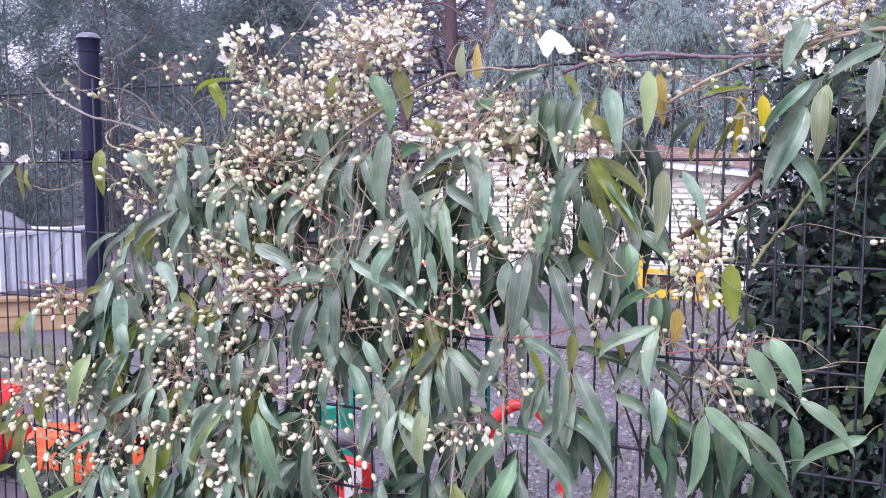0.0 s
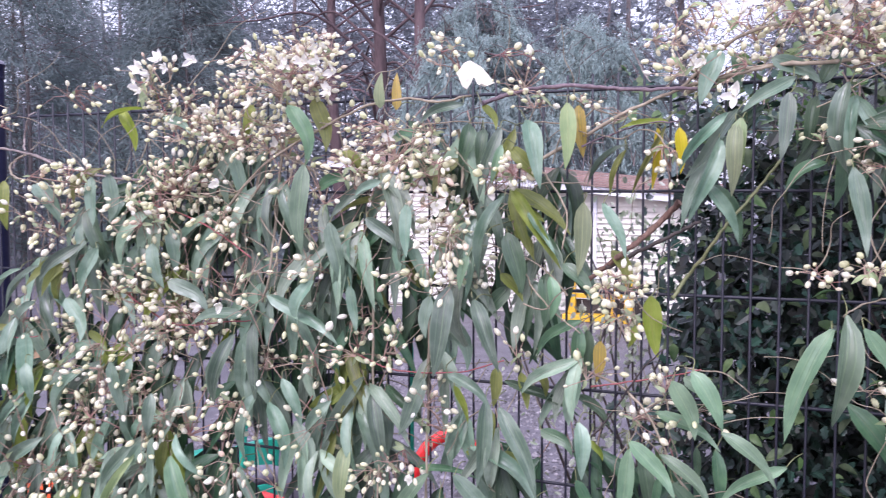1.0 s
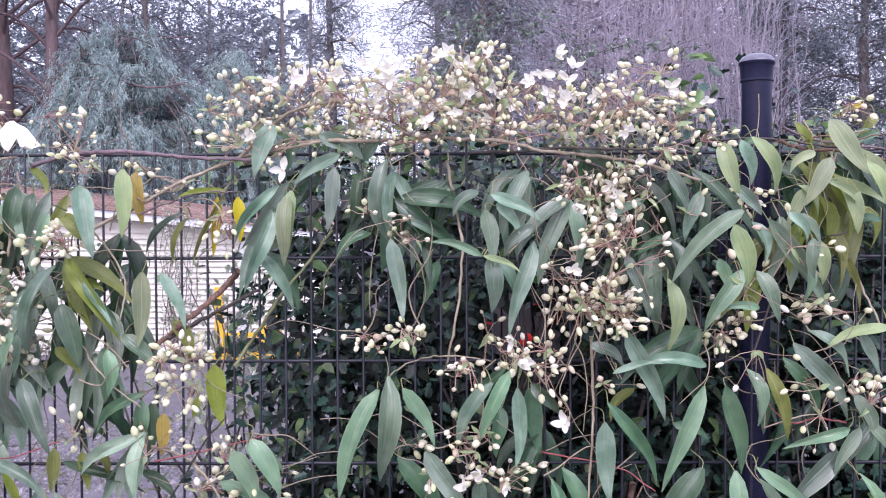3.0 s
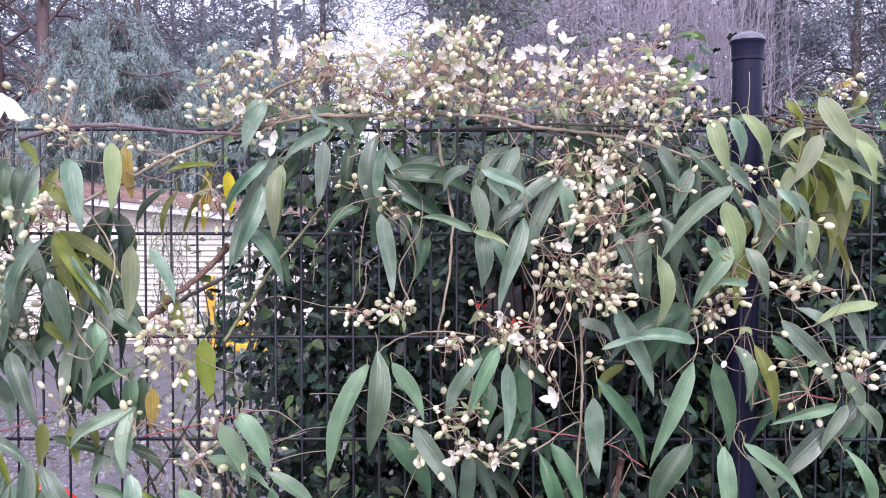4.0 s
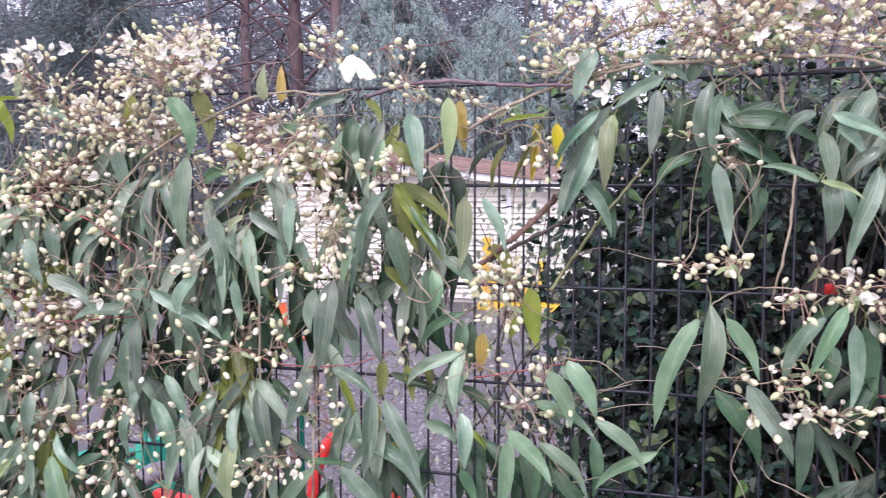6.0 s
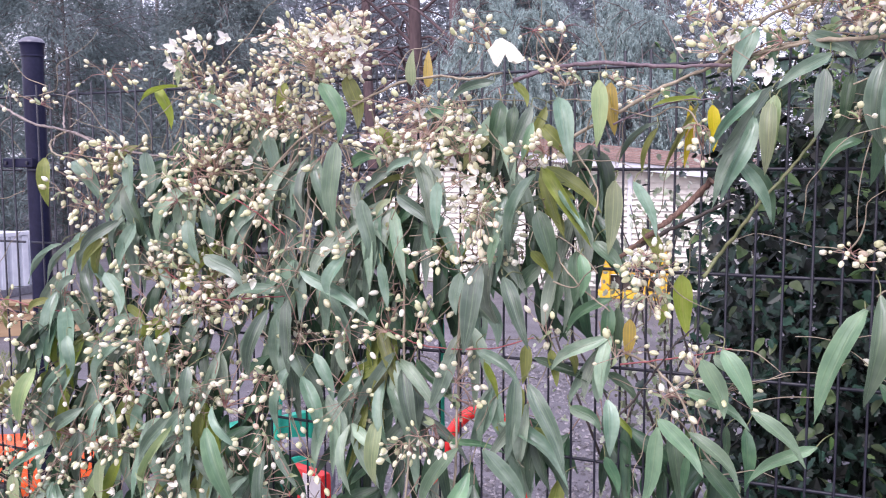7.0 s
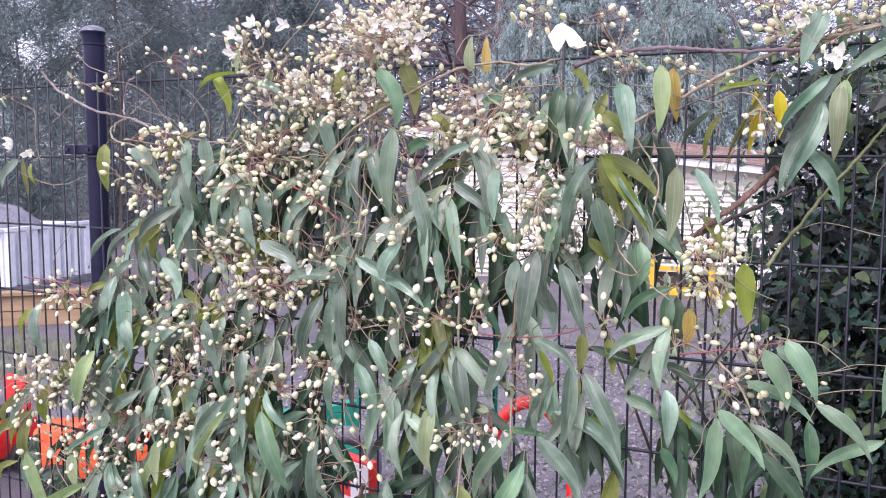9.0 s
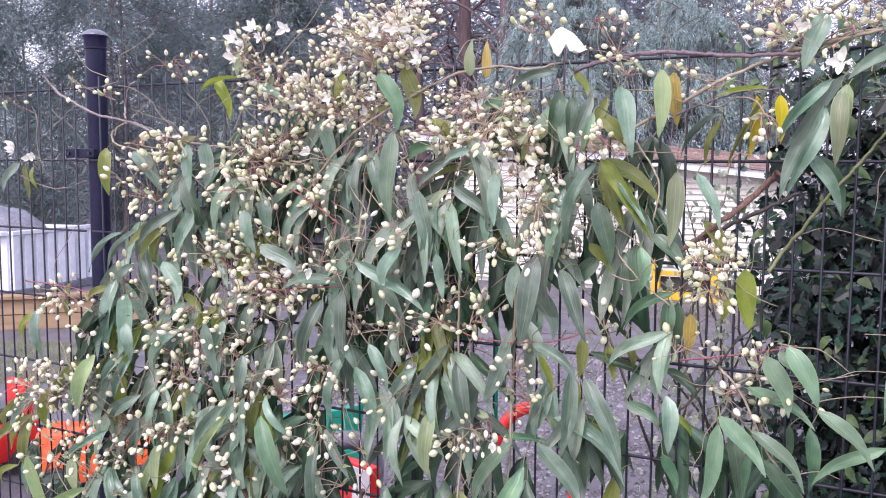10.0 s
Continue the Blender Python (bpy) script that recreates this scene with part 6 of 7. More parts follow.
def container():
    s = thing("storage_container", -9.76, 4.7, 0, rz=11, label="white ribbed metal storage container", category="container")
    part("body", box(-2.6, 0.06, 0.05, 0.95, 1.6, 0.78, 0.01), WHITEMETAL, s)
    for k in range(17):
        part("rib", box(-2.55 + 0.2 * k, -0.03, 0.1, -2.44 + 0.2 * k, 0.064, 0.75, 0.008), WHITEMETAL, s)
    for k in range(8):
        part("rib", box(0.946, 0.085 + 0.19 * k, 0.1, 1.02, 0.19 + 0.19 * k, 0.75, 0.008), WHITEMETAL, s)
    part("top_rail", box(0.974, 0.074, 0.754, 1.035, 1.62, 0.805, 0.008), WHITEMETAL, s)
    part("bottom_rail", box(0.974, 0.074, 0.0, 1.035, 1.62, 0.097, 0.008), TARP, s, "dark grey bottom rail")
    part("top_rail", box(-2.62, -0.045, 0.754, 0.97, 0.07, 0.805, 0.008), WHITEMETAL, s)
    part("bottom_rail", box(-2.62, -0.045, 0.0, 0.97, 0.07, 0.097, 0.008), TARP, s, "dark grey bottom rail")
    return s


container()


def tarp():
    bm = bmesh.new()
    bmesh.ops.create_uvsphere(bm, u_segments=28, v_segments=16, radius=1)
    for v in list(bm.verts):
        n = noise.noise(v.co * 2.3) * 0.12 + noise.noise(v.co * 6) * 0.05
        v.co = Vector((v.co.x * 1.1, v.co.y * 0.6, max(-0.02, v.co.z) * 0.5)) * (1 + n)
    me = bpy.data.meshes.new("tarpaulin")
    bm.to_mesh(me)
    bm.free()
    me.materials.append(TARP)
    me.polygons.foreach_set("use_smooth", [True] * len(me.polygons))
    ob = tagged(new("tarpaulin", me), "grey tarpaulin pulled over a rounded pile", "tarpaulin")
    ob.matrix_basis = pose(-9.6, 5.35, 0.775, 0, 6, 11) @ Matrix.Scale(0.62, 4)
    return ob


tarp()


# ---- ride-on toys ----
def wheel(parent, x, y, z, r, w, hub):
    t = part("wheel", lathe([(r * 0.55, -w), (r * 0.93, -w), (r, -w * 0.6), (r, w * 0.6), (r * 0.93, w), (r * 0.55, w)], 22, axis="y"), RUBBER, parent, "black tyre", m=pose(x, y, z), smooth=False)
    part("rim", lathe([(r * 0.2, -w * 1.15), (r * 0.56, -w * 0.7), (r * 0.56, w * 0.7), (r * 0.2, w * 1.15)], 18, axis="y"), hub, t)
    return t


def toy_car(x, y, rz, colour, trim, label, z=0, handle=False, stripe=False):
    s = thing("ride_on_car", x, y, z, rz, label=label, category="toy car", group="ride-on toys in the yard")
    part("body", box(-0.36, -0.19, 0.1, 0.36, 0.19, 0.36, 0.07), colour, s, smooth=True)
    part("hood", box(-0.4, -0.17, 0.14, -0.12, 0.17, 0.42, 0.07), colour, s, smooth=True)
    part("seat", box(0.0, -0.13, 0.3, 0.3, 0.13, 0.4, 0.04), trim, s, smooth=True)
    part("backrest", box(0.26, -0.13, 0.34, 0.33, 0.13, 0.6, 0.03), colour, s, smooth=True)
    pile = Pile()
    tube(pile, [Vector((-0.08, 0.0, 0.4)), Vector((-0.02, 0, 0.5)), Vector((0.0, 0, 0.53))], 0.018, 0.018, 8)
    ring = [Vector((0.02 * math.cos(a), 0.11 * math.cos(a), 0.54 + 0.11 * math.sin(a))) for a in [2 * math.pi * k / 20 for k in range(21)]]
    tube(pile, ring, 0.014, 0.014, 8)
    child("steering_wheel", pile.mesh("steering_wheel", RUBBER), s)
    for dx in (-0.25, 0.24):
        for dy in (-0.2, 0.2):
            wheel(s, dx, dy, 0.11, 0.11, 0.04, trim)
    for dy in (-0.11, 0.11):
        part("headlight", lathe([(0.02, -0.415), (0.034, -0.41), (0.036, -0.398)], 14, axis="x", at=(0, dy, 0.33)), WHITEPLASTIC, s, "round white headlight", smooth=True)
    part("bumper", box(-0.43, -0.18, 0.12, -0.395, 0.18, 0.19, 0.012), RUBBER, s, smooth=True)
    if handle:
        for dy in (-0.12, 0.12):
            part("handle_tube", lathe([(0.016, 0.0), (0.016, 0.78)], 10), colour, s, m=pose(0.32, dy, 0.36, 0, 8, 0), smooth=True)
        part("handle_grip", lathe([(0.018, -0.15), (0.021, -0.14), (0.021, 0.14), (0.018, 0.15)], 10, axis="y", at=(0.43, 0, 1.14)), colour, s, smooth=True)
    if stripe:
        part("stripe", box(0.252, -0.125, 0.36, 0.2575, 0.0, 0.585, 0.002), WHITEPLASTIC, s, "pale stripe down the backrest")
    s.scale = (0.78, 0.78, 0.78)
    return s


def loose_tyre(x, y):
    """A small tyre standing on its tread against the toys."""
    bm = bmesh.new()
    rows = []
    for i in range(26):
        a = 2 * math.pi * i / 26
        row = []
        for k in range(10):
            b = 2 * math.pi * k / 10
            r = 0.165 + 0.042 * math.cos(b) + (0.003 if i % 2 and math.cos(b) > 0.5 else 0)
            row.append(bm.verts.new((r * math.cos(a), 0.05 * math.sin(b), 0.21 + r * math.sin(a))))
        rows.append(row)
    for i in range(26):
        for k in range(10):
            bm.faces.new((rows[i][k], rows[i][(k + 1) % 10], rows[(i + 1) % 26][(k + 1) % 10], rows[(i + 1) % 26][k]))
    bmesh.ops.recalc_face_normals(bm, faces=bm.faces)
    me = bpy.data.meshes.new("tyre")
    bm.to_mesh(me)
    bm.free()
    me.materials.append(TARP)
    me.polygons.foreach_set("use_smooth", [True] * len(me.polygons))
    ob = tagged(new("tyre", me), "small grey rubber tyre standing among the toys", "tyre")
    ob.matrix_basis = pose(x, y, 0, 0, 0, 62)
    return ob


def garden_stake(x, y):
    s = thing("garden_stake", x, y, 0, label="thin green coated plant stake behind the fence", category="stake")
    part("rod", lathe([(0.004, 0), (0.006, 0.02), (0.006, 1.24), (0.003, 1.26)], 10), TEAL, s, smooth=True)
    for z in np.arange(0.1, 1.2, 0.1):
        part("node", lathe([(0.0062, z), (0.0076, z + 0.004), (0.0062, z + 0.008)], 10), TEAL, s, smooth=True)
    return s


def child_chair(x, y, rz, colour, label):
    s = thing("child_chair", x, y, 0, rz, label=label, category="chair")
    pile = Pile()
    line = [Vector((0.18 * math.cos(a), 0.13 + 0.03 * math.sin(a), 0.155 + 0.455 * math.sin(a) ** 0.7)) for a in [math.pi * k / 16 for k in range(17)]]
    tube(pile, line, 0.026, 0.026, 10)
    child("backrest", pile.mesh("backrest", colour), s, label="arched red back")
    part("seat", box(-0.17, -0.15, 0.13, 0.17, 0.16, 0.16, 0.012), colour, s, smooth=True)
    for dx in (-0.13, 0.13):
        for dy in (-0.12, 0.13):
            part("leg", lathe([(0.016, 0), (0.016, 0.135)], 10, at=(dx, dy, 0)), colour, s, smooth=True)
    return s


def cone(x, y):
    s = thing("traffic_cone", x, y, 0, label="orange plastic traffic cone on the asphalt", category="traffic cone")
    part("base", box(-0.17, -0.17, 0, 0.17, 0.17, 0.03, 0.01), ORANGE, s)
    part("cone", lathe([(0.13, 0.03), (0.12, 0.05), (0.035, 0.68), (0.025, 0.7)], 24), ORANGE, s, smooth=True)
    part("band", lathe([(0.088, 0.32), (0.0885, 0.321), (0.0685, 0.459), (0.068, 0.46)], 24), WHITEPLASTIC, s, "white reflective band")
    return s


def backing_hut(x, y):
    """A made-up dark wooden hut that darkens the shrub's gaps, with a low roof and red pegs on its front for
    unidentified red spots.
    """
    s = thing("backing_hut", x, y, 0, label="added dark wooden hut with red pegs, darkening the gaps behind the shrub", category="play hut")
    for k in range(11):
        part("plank", box(-0.66 + 0.12 * k, 0, 0.0, -0.545 + 0.12 * k, 0.03, 1.56, 0.004), DARKWOOD, s)
    part("side_wall", box(-0.66, 0.034, 0, -0.63, 0.9, 1.56), DARKWOOD, s)
    part("side_wall", box(0.63, 0.034, 0, 0.66, 0.9, 1.56), DARKWOOD, s)
    part("back_wall", box(-0.66, 0.904, 0, 0.66, 0.93, 1.56), DARKWOOD, s)
    for dx, z, r in ((-0.47, 1.29, 0.02), (-0.33, 1.21, 0.028), (-0.29, 1.36, 0.018), (-0.57, 1.01, 0.026), (0.3, 1.02, 0.024), (0.38, 1.12, 0.018)):
        part("peg", lathe([(0.006, -0.004), (0.007, -0.03), (r * 0.8, -0.034), (r, -0.045), (r * 0.9, -0.062), (r * 0.4, -0.068)], 14, axis="y", at=(dx, 0, z)), RED, s, "round red peg", smooth=True)
    part("roof", box(-0.72, -0.06, 0, 0.72, 1.0, 0.035, 0.006), DARKWOOD, s, m=pose(0, 0, 1.57, 6, 0, 0))
    return s


# ---- grass ----
def grass_patch(x, y, rx, ry, n, seed):
    rng = np.random.default_rng(seed)
    r, a = np.sqrt(rng.random(n)), rng.uniform(0, 2 * np.pi, n)
    p = np.stack([rx * r * np.cos(a), ry * r * np.sin(a), np.zeros(n)], 1)
    tip = p + np.stack([rng.normal(0, 0.02, n), rng.normal(0, 0.02, n), rng.uniform(0.02, 0.06, n)], 1)
    s = np.stack([np.full(n, 0.003), np.zeros(n), np.zeros(n)], 1)
    pile = Pile()
    pile.add_many(np.stack([p - s, p + s, tip + s * 0.2, tip - s * 0.2], 1))
    ob = tagged(new("grass", pile.mesh("grass", GRASS, False)), "short mossy grass growing at the asphalt's edge", "grass", kind="stuff")
    ob.matrix_basis = pose(x, y, 0)
    return ob


grass_patch(-6.0, 2.7, 1.0, 0.8, 2600, 5)
grass_patch(-7.3, 2.2, 1.2, 0.9, 2200, 6)


# ---- trees ----
def tufts_into(pile, p, d, length, width, rng):
    """Narrow blades from the points p along d, arrays of n x 3."""
    n = len(p)
    d = d / np.linalg.norm(d, axis=1, keepdims=True)
    s = np.cross(d, rng.normal(size=(n, 3)))
    s = s / np.linalg.norm(s, axis=1, keepdims=True) * (width * rng.uniform(0.5, 1.3, (n, 1)))
    l = length * rng.uniform(0.5, 1.4, (n, 1))
    pile.add_many(np.stack([p + s * 0.9, p + d * l, p - s * 0.9], 1))


def conifer(x, y, height, radius, low, seed, needles, bark, label, droop=0.3, n_limbs=46, tufts=70, trunk=0.2, blade=(0.16, 0.02), lean=0.0, clear=0.0, rise=0.12, dome=0.75, scatter=0.2, strands=0, limb_size=0.2):
    rng, nr = random.Random(seed), np.random.default_rng(seed)
    t = thing("conifer", x, y, 0, label=label, category="tree", group="conifers behind the yard")
    wood, crown, heart = Pile(), Pile(), Pile()
    line = [Vector((lean * z + 0.05 * math.sin(z * 0.9 + seed), 0.05 * math.cos(z * 0.7 + seed), z)) for z in np.linspace(0, height, 14)]
    tube(wood, line, trunk, trunk * 0.12, 10)
    for k in range(n_limbs):
        z = low + (height - low) * (k + rng.random()) / n_limbs
        reach = radius * (1 - dome * (z - low) / (height - low)) * rng.uniform(0.6, 1.1)
        a = rng.uniform(0, 2 * math.pi)
        base = Vector((lean * z, 0, z))
        out = Vector((math.cos(a), math.sin(a), 0))
        pts = [base, base + out * reach * 0.4 + Vector((0, 0, rise * reach)), base + out * reach * 0.75 + Vector((0, 0, rise * reach * 0.6 - droop * reach * 0.3)), base + out * reach + Vector((0, 0, -droop * reach))]
        limb = smooth_line(pts, 4)
        tube(wood, limb, trunk * limb_size, 0.008, 5)
        for q in range(4):
            i = rng.randrange(2, len(limb))
            tip = limb[i] + Vector((rng.uniform(-0.6, 0.6), rng.uniform(-0.6, 0.6), rng.uniform(-0.4, 0.4)))
            tube(wood, [limb[i], (limb[i] + tip) / 2 + Vector((0, 0, 0.05)), tip], 0.012, 0.004, 4)
        if z < clear:
            continue
        arr = np.array([tuple(q) for q in limb])
        i = np.minimum(len(arr) - 1, (len(arr) * (0.2 + 0.8 * np.sqrt(nr.random(tufts)))).astype(int))
        p = arr[i] + nr.normal(0, scatter, (tufts, 3)) * (1, 1, 0.5)
        p[:, 2] -= droop * np.abs(nr.normal(0, 0.3, tufts))
        d = np.array(out)[None] * nr.uniform(0.1, 0.8, (tufts, 1)) + nr.uniform(-0.5, 0.5, (tufts, 3))
        d[:, 2] += -droop * nr.uniform(0.4, 2.4, tufts) + 0.2
        if strands:
            # needles sit along hanging branchlets
            root = arr[np.minimum(len(arr) - 1, (len(arr) * (0.05 + 0.95 * nr.random(strands))).astype(int))] + nr.normal(0, 0.12, (strands, 3)) + (0, 0, 0.08)
            fall = np.stack([nr.normal(0, 0.12, strands), nr.normal(0, 0.12, strands), -nr.uniform(0.25, 0.75, strands)], 1) + np.array(out)[None] * 0.15
            which, far = nr.integers(0, strands, tufts), nr.random((tufts, 1))
            p = root[which] + fall[which] * far + nr.normal(0, 0.03, (tufts, 3))
            d = fall[which] + nr.normal(0, 0.2, (tufts, 3))
            full = np.array([noise.noise(Vector(q) * 1.6) > -0.22 for q in p])
            p, d = p[full], d[full]
            # darker needles close to the limb, painting the shade inside the crown
            inmost = arr[nr.integers(2, len(arr), tufts // 26)] * (0.8, 0.8, 1) + nr.normal(0, 0.14, (tufts // 26, 3))
            tufts_into(heart, inmost, nr.normal(0, 0.5, inmost.shape) + (0, 0, -0.5), blade[0] * 1.2, blade[1] * 2, nr)
        tufts_into(crown, p, d, blade[0], blade[1], nr)
    child("trunk", wood.mesh("trunk", bark), t)
    if crown.n:
        child("crown", crown.mesh("crown", needles, False), t, kind="stuff")
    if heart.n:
        child("inner_crown", heart.mesh("inner_crown", NEEDLE_SHADE, False), t, label="dark needles painted as shade inside the crown", kind="stuff")
    return t


def far_woods(x0, x1, y, height, n, seed, material, label, blade, hole, bark):
    """A deep belt of trees far behind, with gaps where the sky shows."""
    rng, pr = np.random.default_rng(seed), random.Random(seed)
    t = thing("far_woods", (x0 + x1) / 2, y, 0, label=label, category="woods", kind="stuff")
    half = (x1 - x0) / 2
    trunks, leaves = Pile(), Pile()
    for k in range(int(half * 0.7)):
        p = Vector((pr.uniform(-half, half), pr.uniform(-2, 3), 0))
        tube(trunks, [p, p + Vector((pr.gauss(0, 0.1), 0, height * 0.5)), p + Vector((pr.gauss(0, 0.3), 0, height))], pr.uniform(0.08, 0.2), 0.04, 6)
    p = np.stack([rng.uniform(-half, half, n), rng.uniform(-2.5, 3, n), height * rng.random(n)], 1)
    keep = np.array([noise.noise(Vector((q[0] * 0.9, q[1] * 0.4, q[2] * 1.1 + seed))) + 0.6 * noise.noise(Vector((q[0] * 3.4, q[1], q[2] * 4))) > hole + 0.7 * max(0, abs(q[0]) - half + 2.5) / 2.5 for q in p])
    p = p[keep]
    d = rng.normal(size=p.shape) * (1, 1, 0.6) + (0, 0, -0.2)
    tufts_into(leaves, p, d, blade[0], blade[1], rng)
    child("trunks", trunks.mesh("trunks", bark), t, kind="stuff")
    child("crowns", leaves.mesh("crowns", material, False), t, kind="stuff")
    return t


def thicket(x, y, width, height, seed, label, stems=260):
    """Bare upright twigs, tangled: single stems in front, a finer tangle among them."""
    rng = random.Random(seed)
    t = thing("bare_thicket", x, y, 0, label=label, category="thicket")

    def shoot(pile, p, thick):
        pts = [p]
        for i in range(5):
            pts.append(pts[-1] + Vector((rng.gauss(0, 0.16), rng.gauss(0, 0.16), height / 5 * rng.uniform(0.7, 1.1))))
        tube(pile, smooth_line(pts, 3), thick, 0.003, 5)
        for j in range(9):
            i = rng.randrange(1, 5)
            q = pts[i] + Vector((rng.gauss(0, 0.45), rng.gauss(0, 0.3), rng.uniform(0.1, 0.8)))
            tube(pile, [pts[i], (pts[i] + q) / 2 + Vector((rng.gauss(0, 0.06), 0, 0)), q], 0.006, 0.002, 3)

    kinds = []
    for k in range(6):
        pile = Pile()
        shoot(pile, Vector((0, 0, 0)), rng.uniform(0.02, 0.035))
        kinds.append(pile.mesh("main_stem", TWIG))
    for k in range(stems // 6):
        child("main_stem", rng.choice(kinds), t, pose(rng.uniform(-width, width), rng.uniform(-1.2, 1.2), 0, 0, 0, rng.uniform(0, 360)))
    tangle = Pile()
    for k in range(stems):
        shoot(tangle, Vector((rng.uniform(-width, width), rng.uniform(-1.2, 1.2), 0)), rng.uniform(0.007, 0.015))
    child("twig_tangle", tangle.mesh("twig_tangle", TWIG), t, kind="stuff")
    return t


def scrap(x, y, z):
    """A torn white sheet folded over the top wire."""
    bm = bmesh.new()
    nu, nv = 16, 6
    grid = []
    for i in range(nu + 1):
        u = i / nu
        # the fold runs down to one end; two pointed lobes hang below it
        top = np.interp(u, (0, 0.12, 0.3, 0.6, 0.85, 1), (0.03, 0.046, 0.05, 0.037, 0.018, 0.004))
        low = np.interp(u, (0, 0.2, 0.31, 0.42, 0.5, 0.62, 0.8, 1), (0.024, 0.0, -0.008, 0.004, 0.016, 0.002, -0.004, 0.0))
        row = []
        for j in range(nv + 1):
            v = j / nv
            depth = -0.02 * math.sin(0.5 * math.pi * v) + 0.008 * abs(math.sin(7 * u + 1.5 * v)) + 0.004 * noise.noise(Vector((u * 6, v * 5, 0)))
            row.append(bm.verts.new(((u - 0.5) * 0.072, depth, top + (low - top) * v)))
        grid.append(row)
    for i in range(nu):
        for j in range(nv):
            bm.faces.new((grid[i][j], grid[i + 1][j], grid[i + 1][j + 1], grid[i][j + 1]))
    me = bpy.data.meshes.new("paper_scrap")
    bm.to_mesh(me)
    bm.free()
    me.materials.append(PAPER)
    ob = tagged(new("paper_scrap", me), "torn white scrap caught on the fence top among buds", "scrap")
    ob.matrix_basis = pose(x, y, z)
    mod = ob.modifiers.new("thick", "SOLIDIFY")
    mod.thickness = 0.0006
    return ob


# toys close behind the fence
toy_car(-2.95, 1.2, 35, ORANGE, RUBBER, "orange plastic ride-on car with black tyres")
toy_car(-3.66, 1.0, 80, RED, RUBBER, "red plastic ride-on car standing on the asphalt")
toy_car(-2.06, 1.66, -20, TEAL, RUBBER, "teal plastic ride-on car with a tall push handle", handle=True)
toy_car(-1.42, 0.78, 75, RED, WHITEPLASTIC, "red and white plastic ride-on car", stripe=True)
loose_tyre(-1.72, 1.42)
garden_stake(-0.39, 0.1)
child_chair(-0.81, 1.385, 20, RED, "small red plastic chair with an arched back")
# added as a dark backing for the openings in the shrub
backing_hut(1.25, 1.75)
cone(-3.6, 6.0).scale = (1.3, 1.3, 1.3)
scrap(-0.15, -0.12, 1.803)

# trees, nearest first
conifer(-4.7, 12.6, 4.7, 2.0, 2.9, 3, NEEDLE_BLUE, BARK_GREY, "weeping blue-green cedar with hanging sprays", droop=0.75, n_limbs=80, tufts=2300, trunk=0.1, blade=(0.09, 0.0075), dome=0.55, rise=0.1, strands=34, limb_size=0.1)
conifer(-2.9, 13.4, 4.4, 1.9, 2.6, 4, NEEDLE_BLUE, BARK_GREY, "weeping blue-green cedar with hanging sprays", droop=0.7, n_limbs=70, tufts=2100, trunk=0.1, blade=(0.09, 0.0075), dome=0.55, rise=0.1, strands=34, limb_size=0.1)
conifer(-7.1, 13.4, 12.0, 3.2, 2.6, 5, NEEDLE, BARK_RED, "tall pine with a red-brown trunk", droop=-0.2, n_limbs=44, tufts=60, trunk=0.17, lean=0.015, clear=5.0, rise=0.3, limb_size=0.22)
conifer(-6.1, 13.0, 12.0, 3.2, 2.4, 6, NEEDLE, BARK_RED, "tall pine with a red-brown trunk and bare low limbs", droop=-0.25, n_limbs=44, tufts=60, trunk=0.15, lean=0.03, clear=5.0, rise=0.3, limb_size=0.22)
conifer(-8.6, 14.6, 12.0, 3.2, 2.4, 7, NEEDLE, BARK_RED, "tall pine with a red-brown trunk", droop=0.1, n_limbs=44, tufts=120, trunk=0.15, lean=-0.02, clear=3.8, rise=0.2)
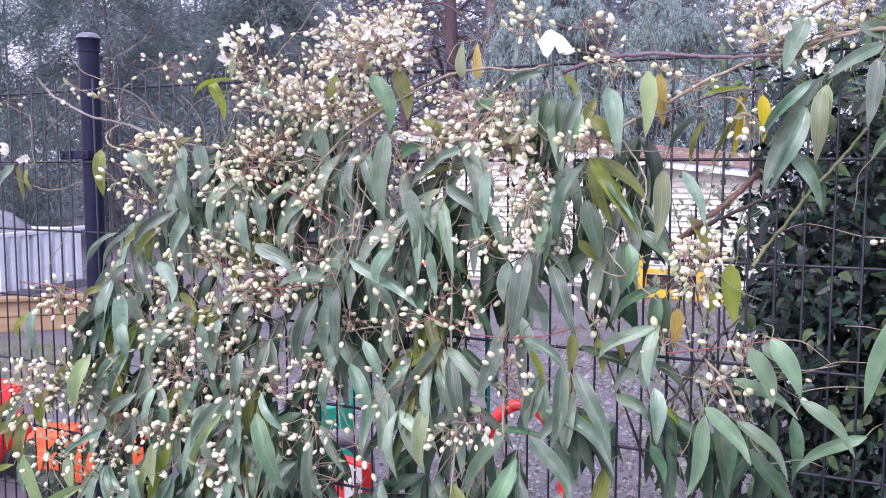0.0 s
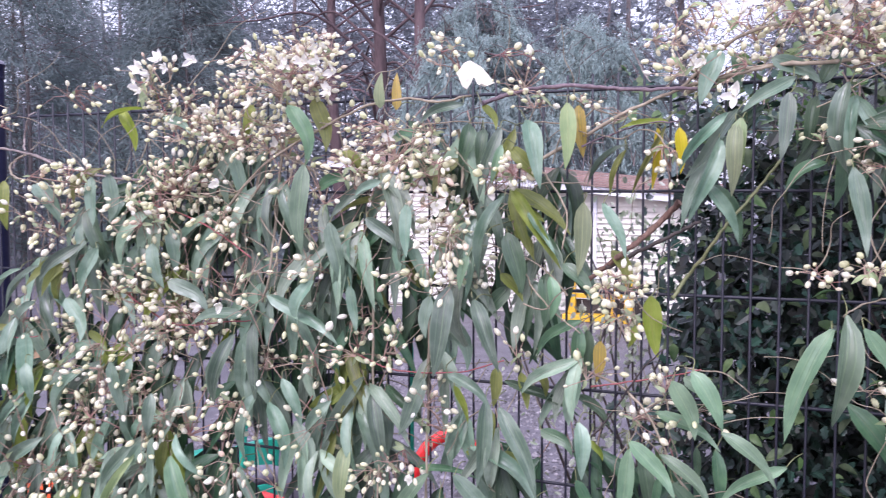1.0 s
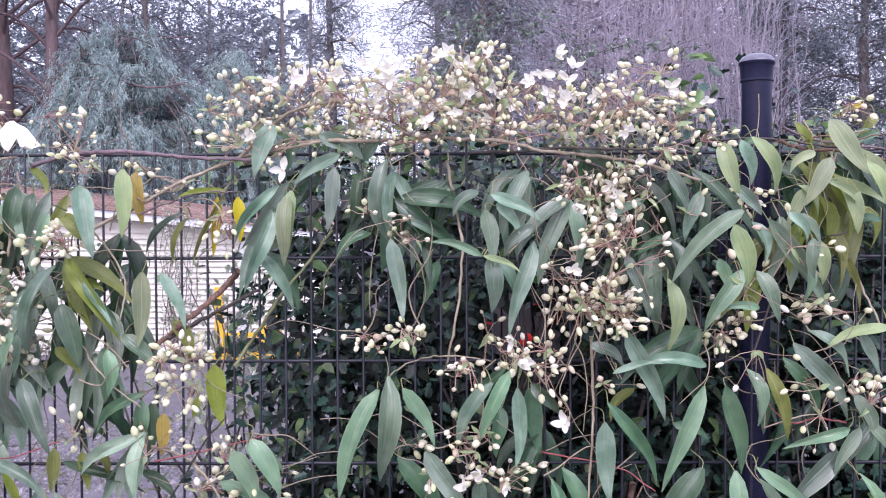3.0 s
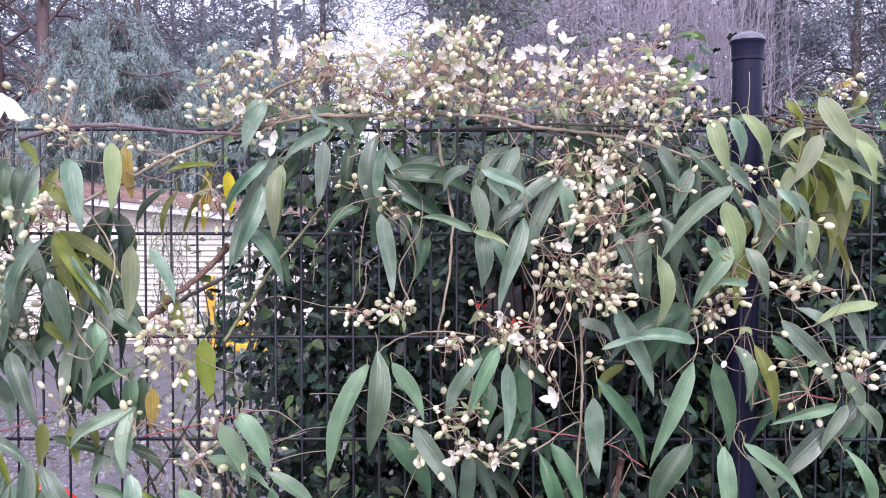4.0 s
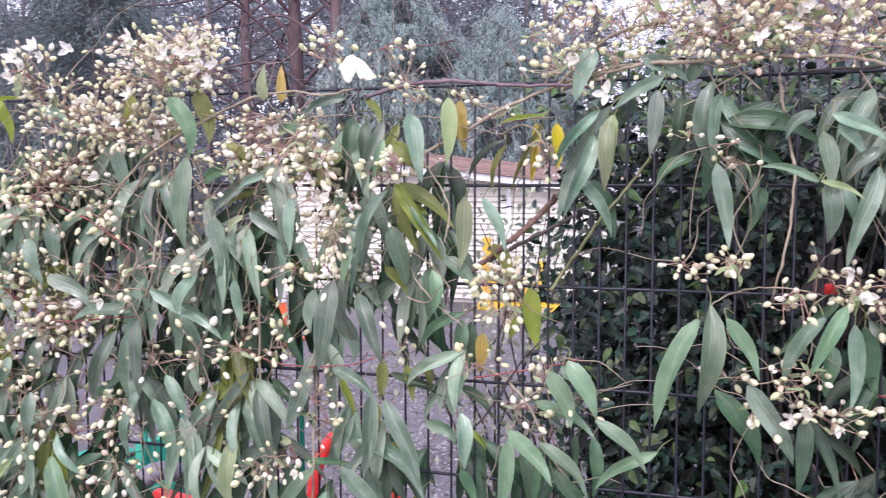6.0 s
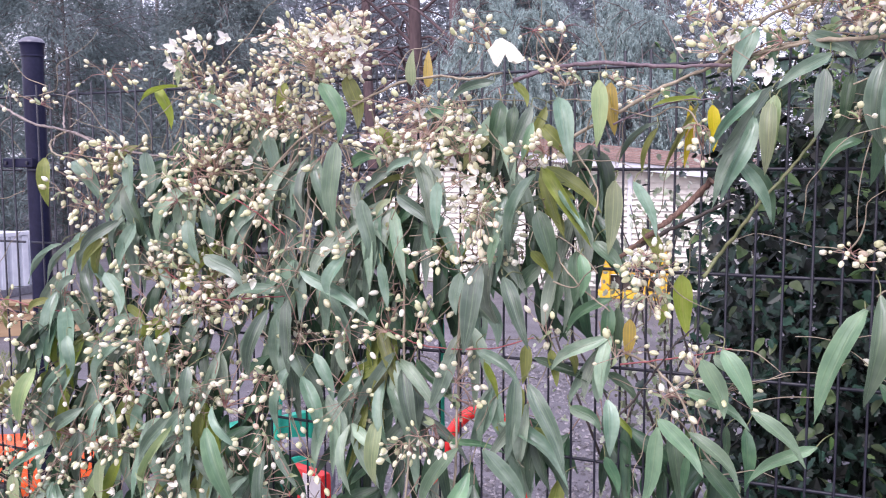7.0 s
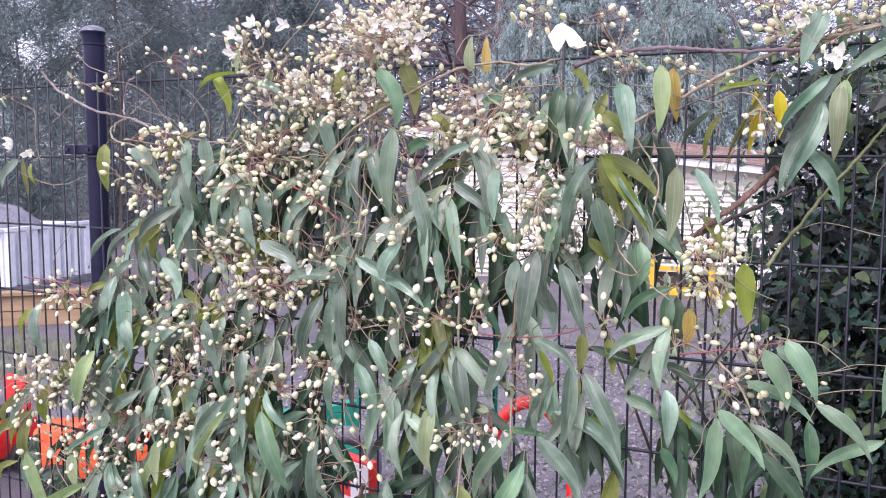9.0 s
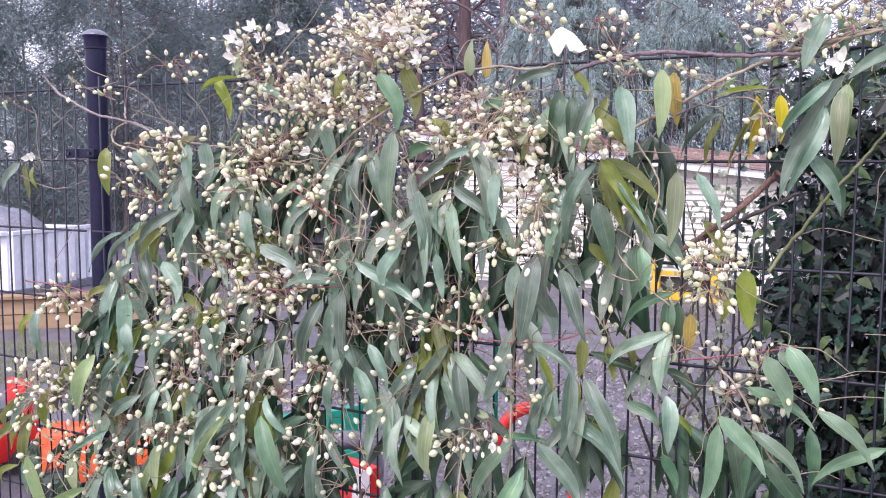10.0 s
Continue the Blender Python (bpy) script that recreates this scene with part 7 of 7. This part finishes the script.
for k, (x, y, h) in enumerate(((-13.5, 11.0, 10), (-11.2, 13.0, 8), (-16.5, 13.5, 12), (-20.0, 12.0, 12), (-18.0, 8.5, 11), (-14.5, 8.2, 9), (-13.2, 15.5, 7.5), (-23.0, 16.0, 13))):
    conifer(x, y, h, 2.7, 0.2, 30 + k, NEEDLE_TEAL, BARK_GREY, "dark dense conifer reaching down to the ground", droop=0.35, n_limbs=120, tufts=460, trunk=0.05, blade=(0.15, 0.011), scatter=0.2, limb_size=0.15)
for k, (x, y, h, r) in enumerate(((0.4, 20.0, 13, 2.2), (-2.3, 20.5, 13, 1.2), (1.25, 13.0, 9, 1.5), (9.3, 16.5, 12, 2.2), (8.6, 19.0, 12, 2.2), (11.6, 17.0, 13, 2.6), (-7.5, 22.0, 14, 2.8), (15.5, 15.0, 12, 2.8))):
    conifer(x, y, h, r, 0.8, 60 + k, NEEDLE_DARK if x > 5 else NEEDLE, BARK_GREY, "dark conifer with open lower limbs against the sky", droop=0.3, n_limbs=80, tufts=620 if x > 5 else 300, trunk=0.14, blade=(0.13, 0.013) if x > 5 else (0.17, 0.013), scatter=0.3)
sparse_bush(-2.62, 8.7, 12)
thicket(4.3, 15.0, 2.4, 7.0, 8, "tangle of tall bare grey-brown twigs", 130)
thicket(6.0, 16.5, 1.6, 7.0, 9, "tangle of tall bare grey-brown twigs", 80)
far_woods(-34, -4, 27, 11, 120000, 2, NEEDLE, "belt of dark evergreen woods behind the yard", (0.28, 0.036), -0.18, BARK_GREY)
far_woods(-9, 2, 30, 9, 15000, 3, NEEDLE, "thin woods with bright sky between the crowns", (0.26, 0.03), 0.26, BARK_GREY)
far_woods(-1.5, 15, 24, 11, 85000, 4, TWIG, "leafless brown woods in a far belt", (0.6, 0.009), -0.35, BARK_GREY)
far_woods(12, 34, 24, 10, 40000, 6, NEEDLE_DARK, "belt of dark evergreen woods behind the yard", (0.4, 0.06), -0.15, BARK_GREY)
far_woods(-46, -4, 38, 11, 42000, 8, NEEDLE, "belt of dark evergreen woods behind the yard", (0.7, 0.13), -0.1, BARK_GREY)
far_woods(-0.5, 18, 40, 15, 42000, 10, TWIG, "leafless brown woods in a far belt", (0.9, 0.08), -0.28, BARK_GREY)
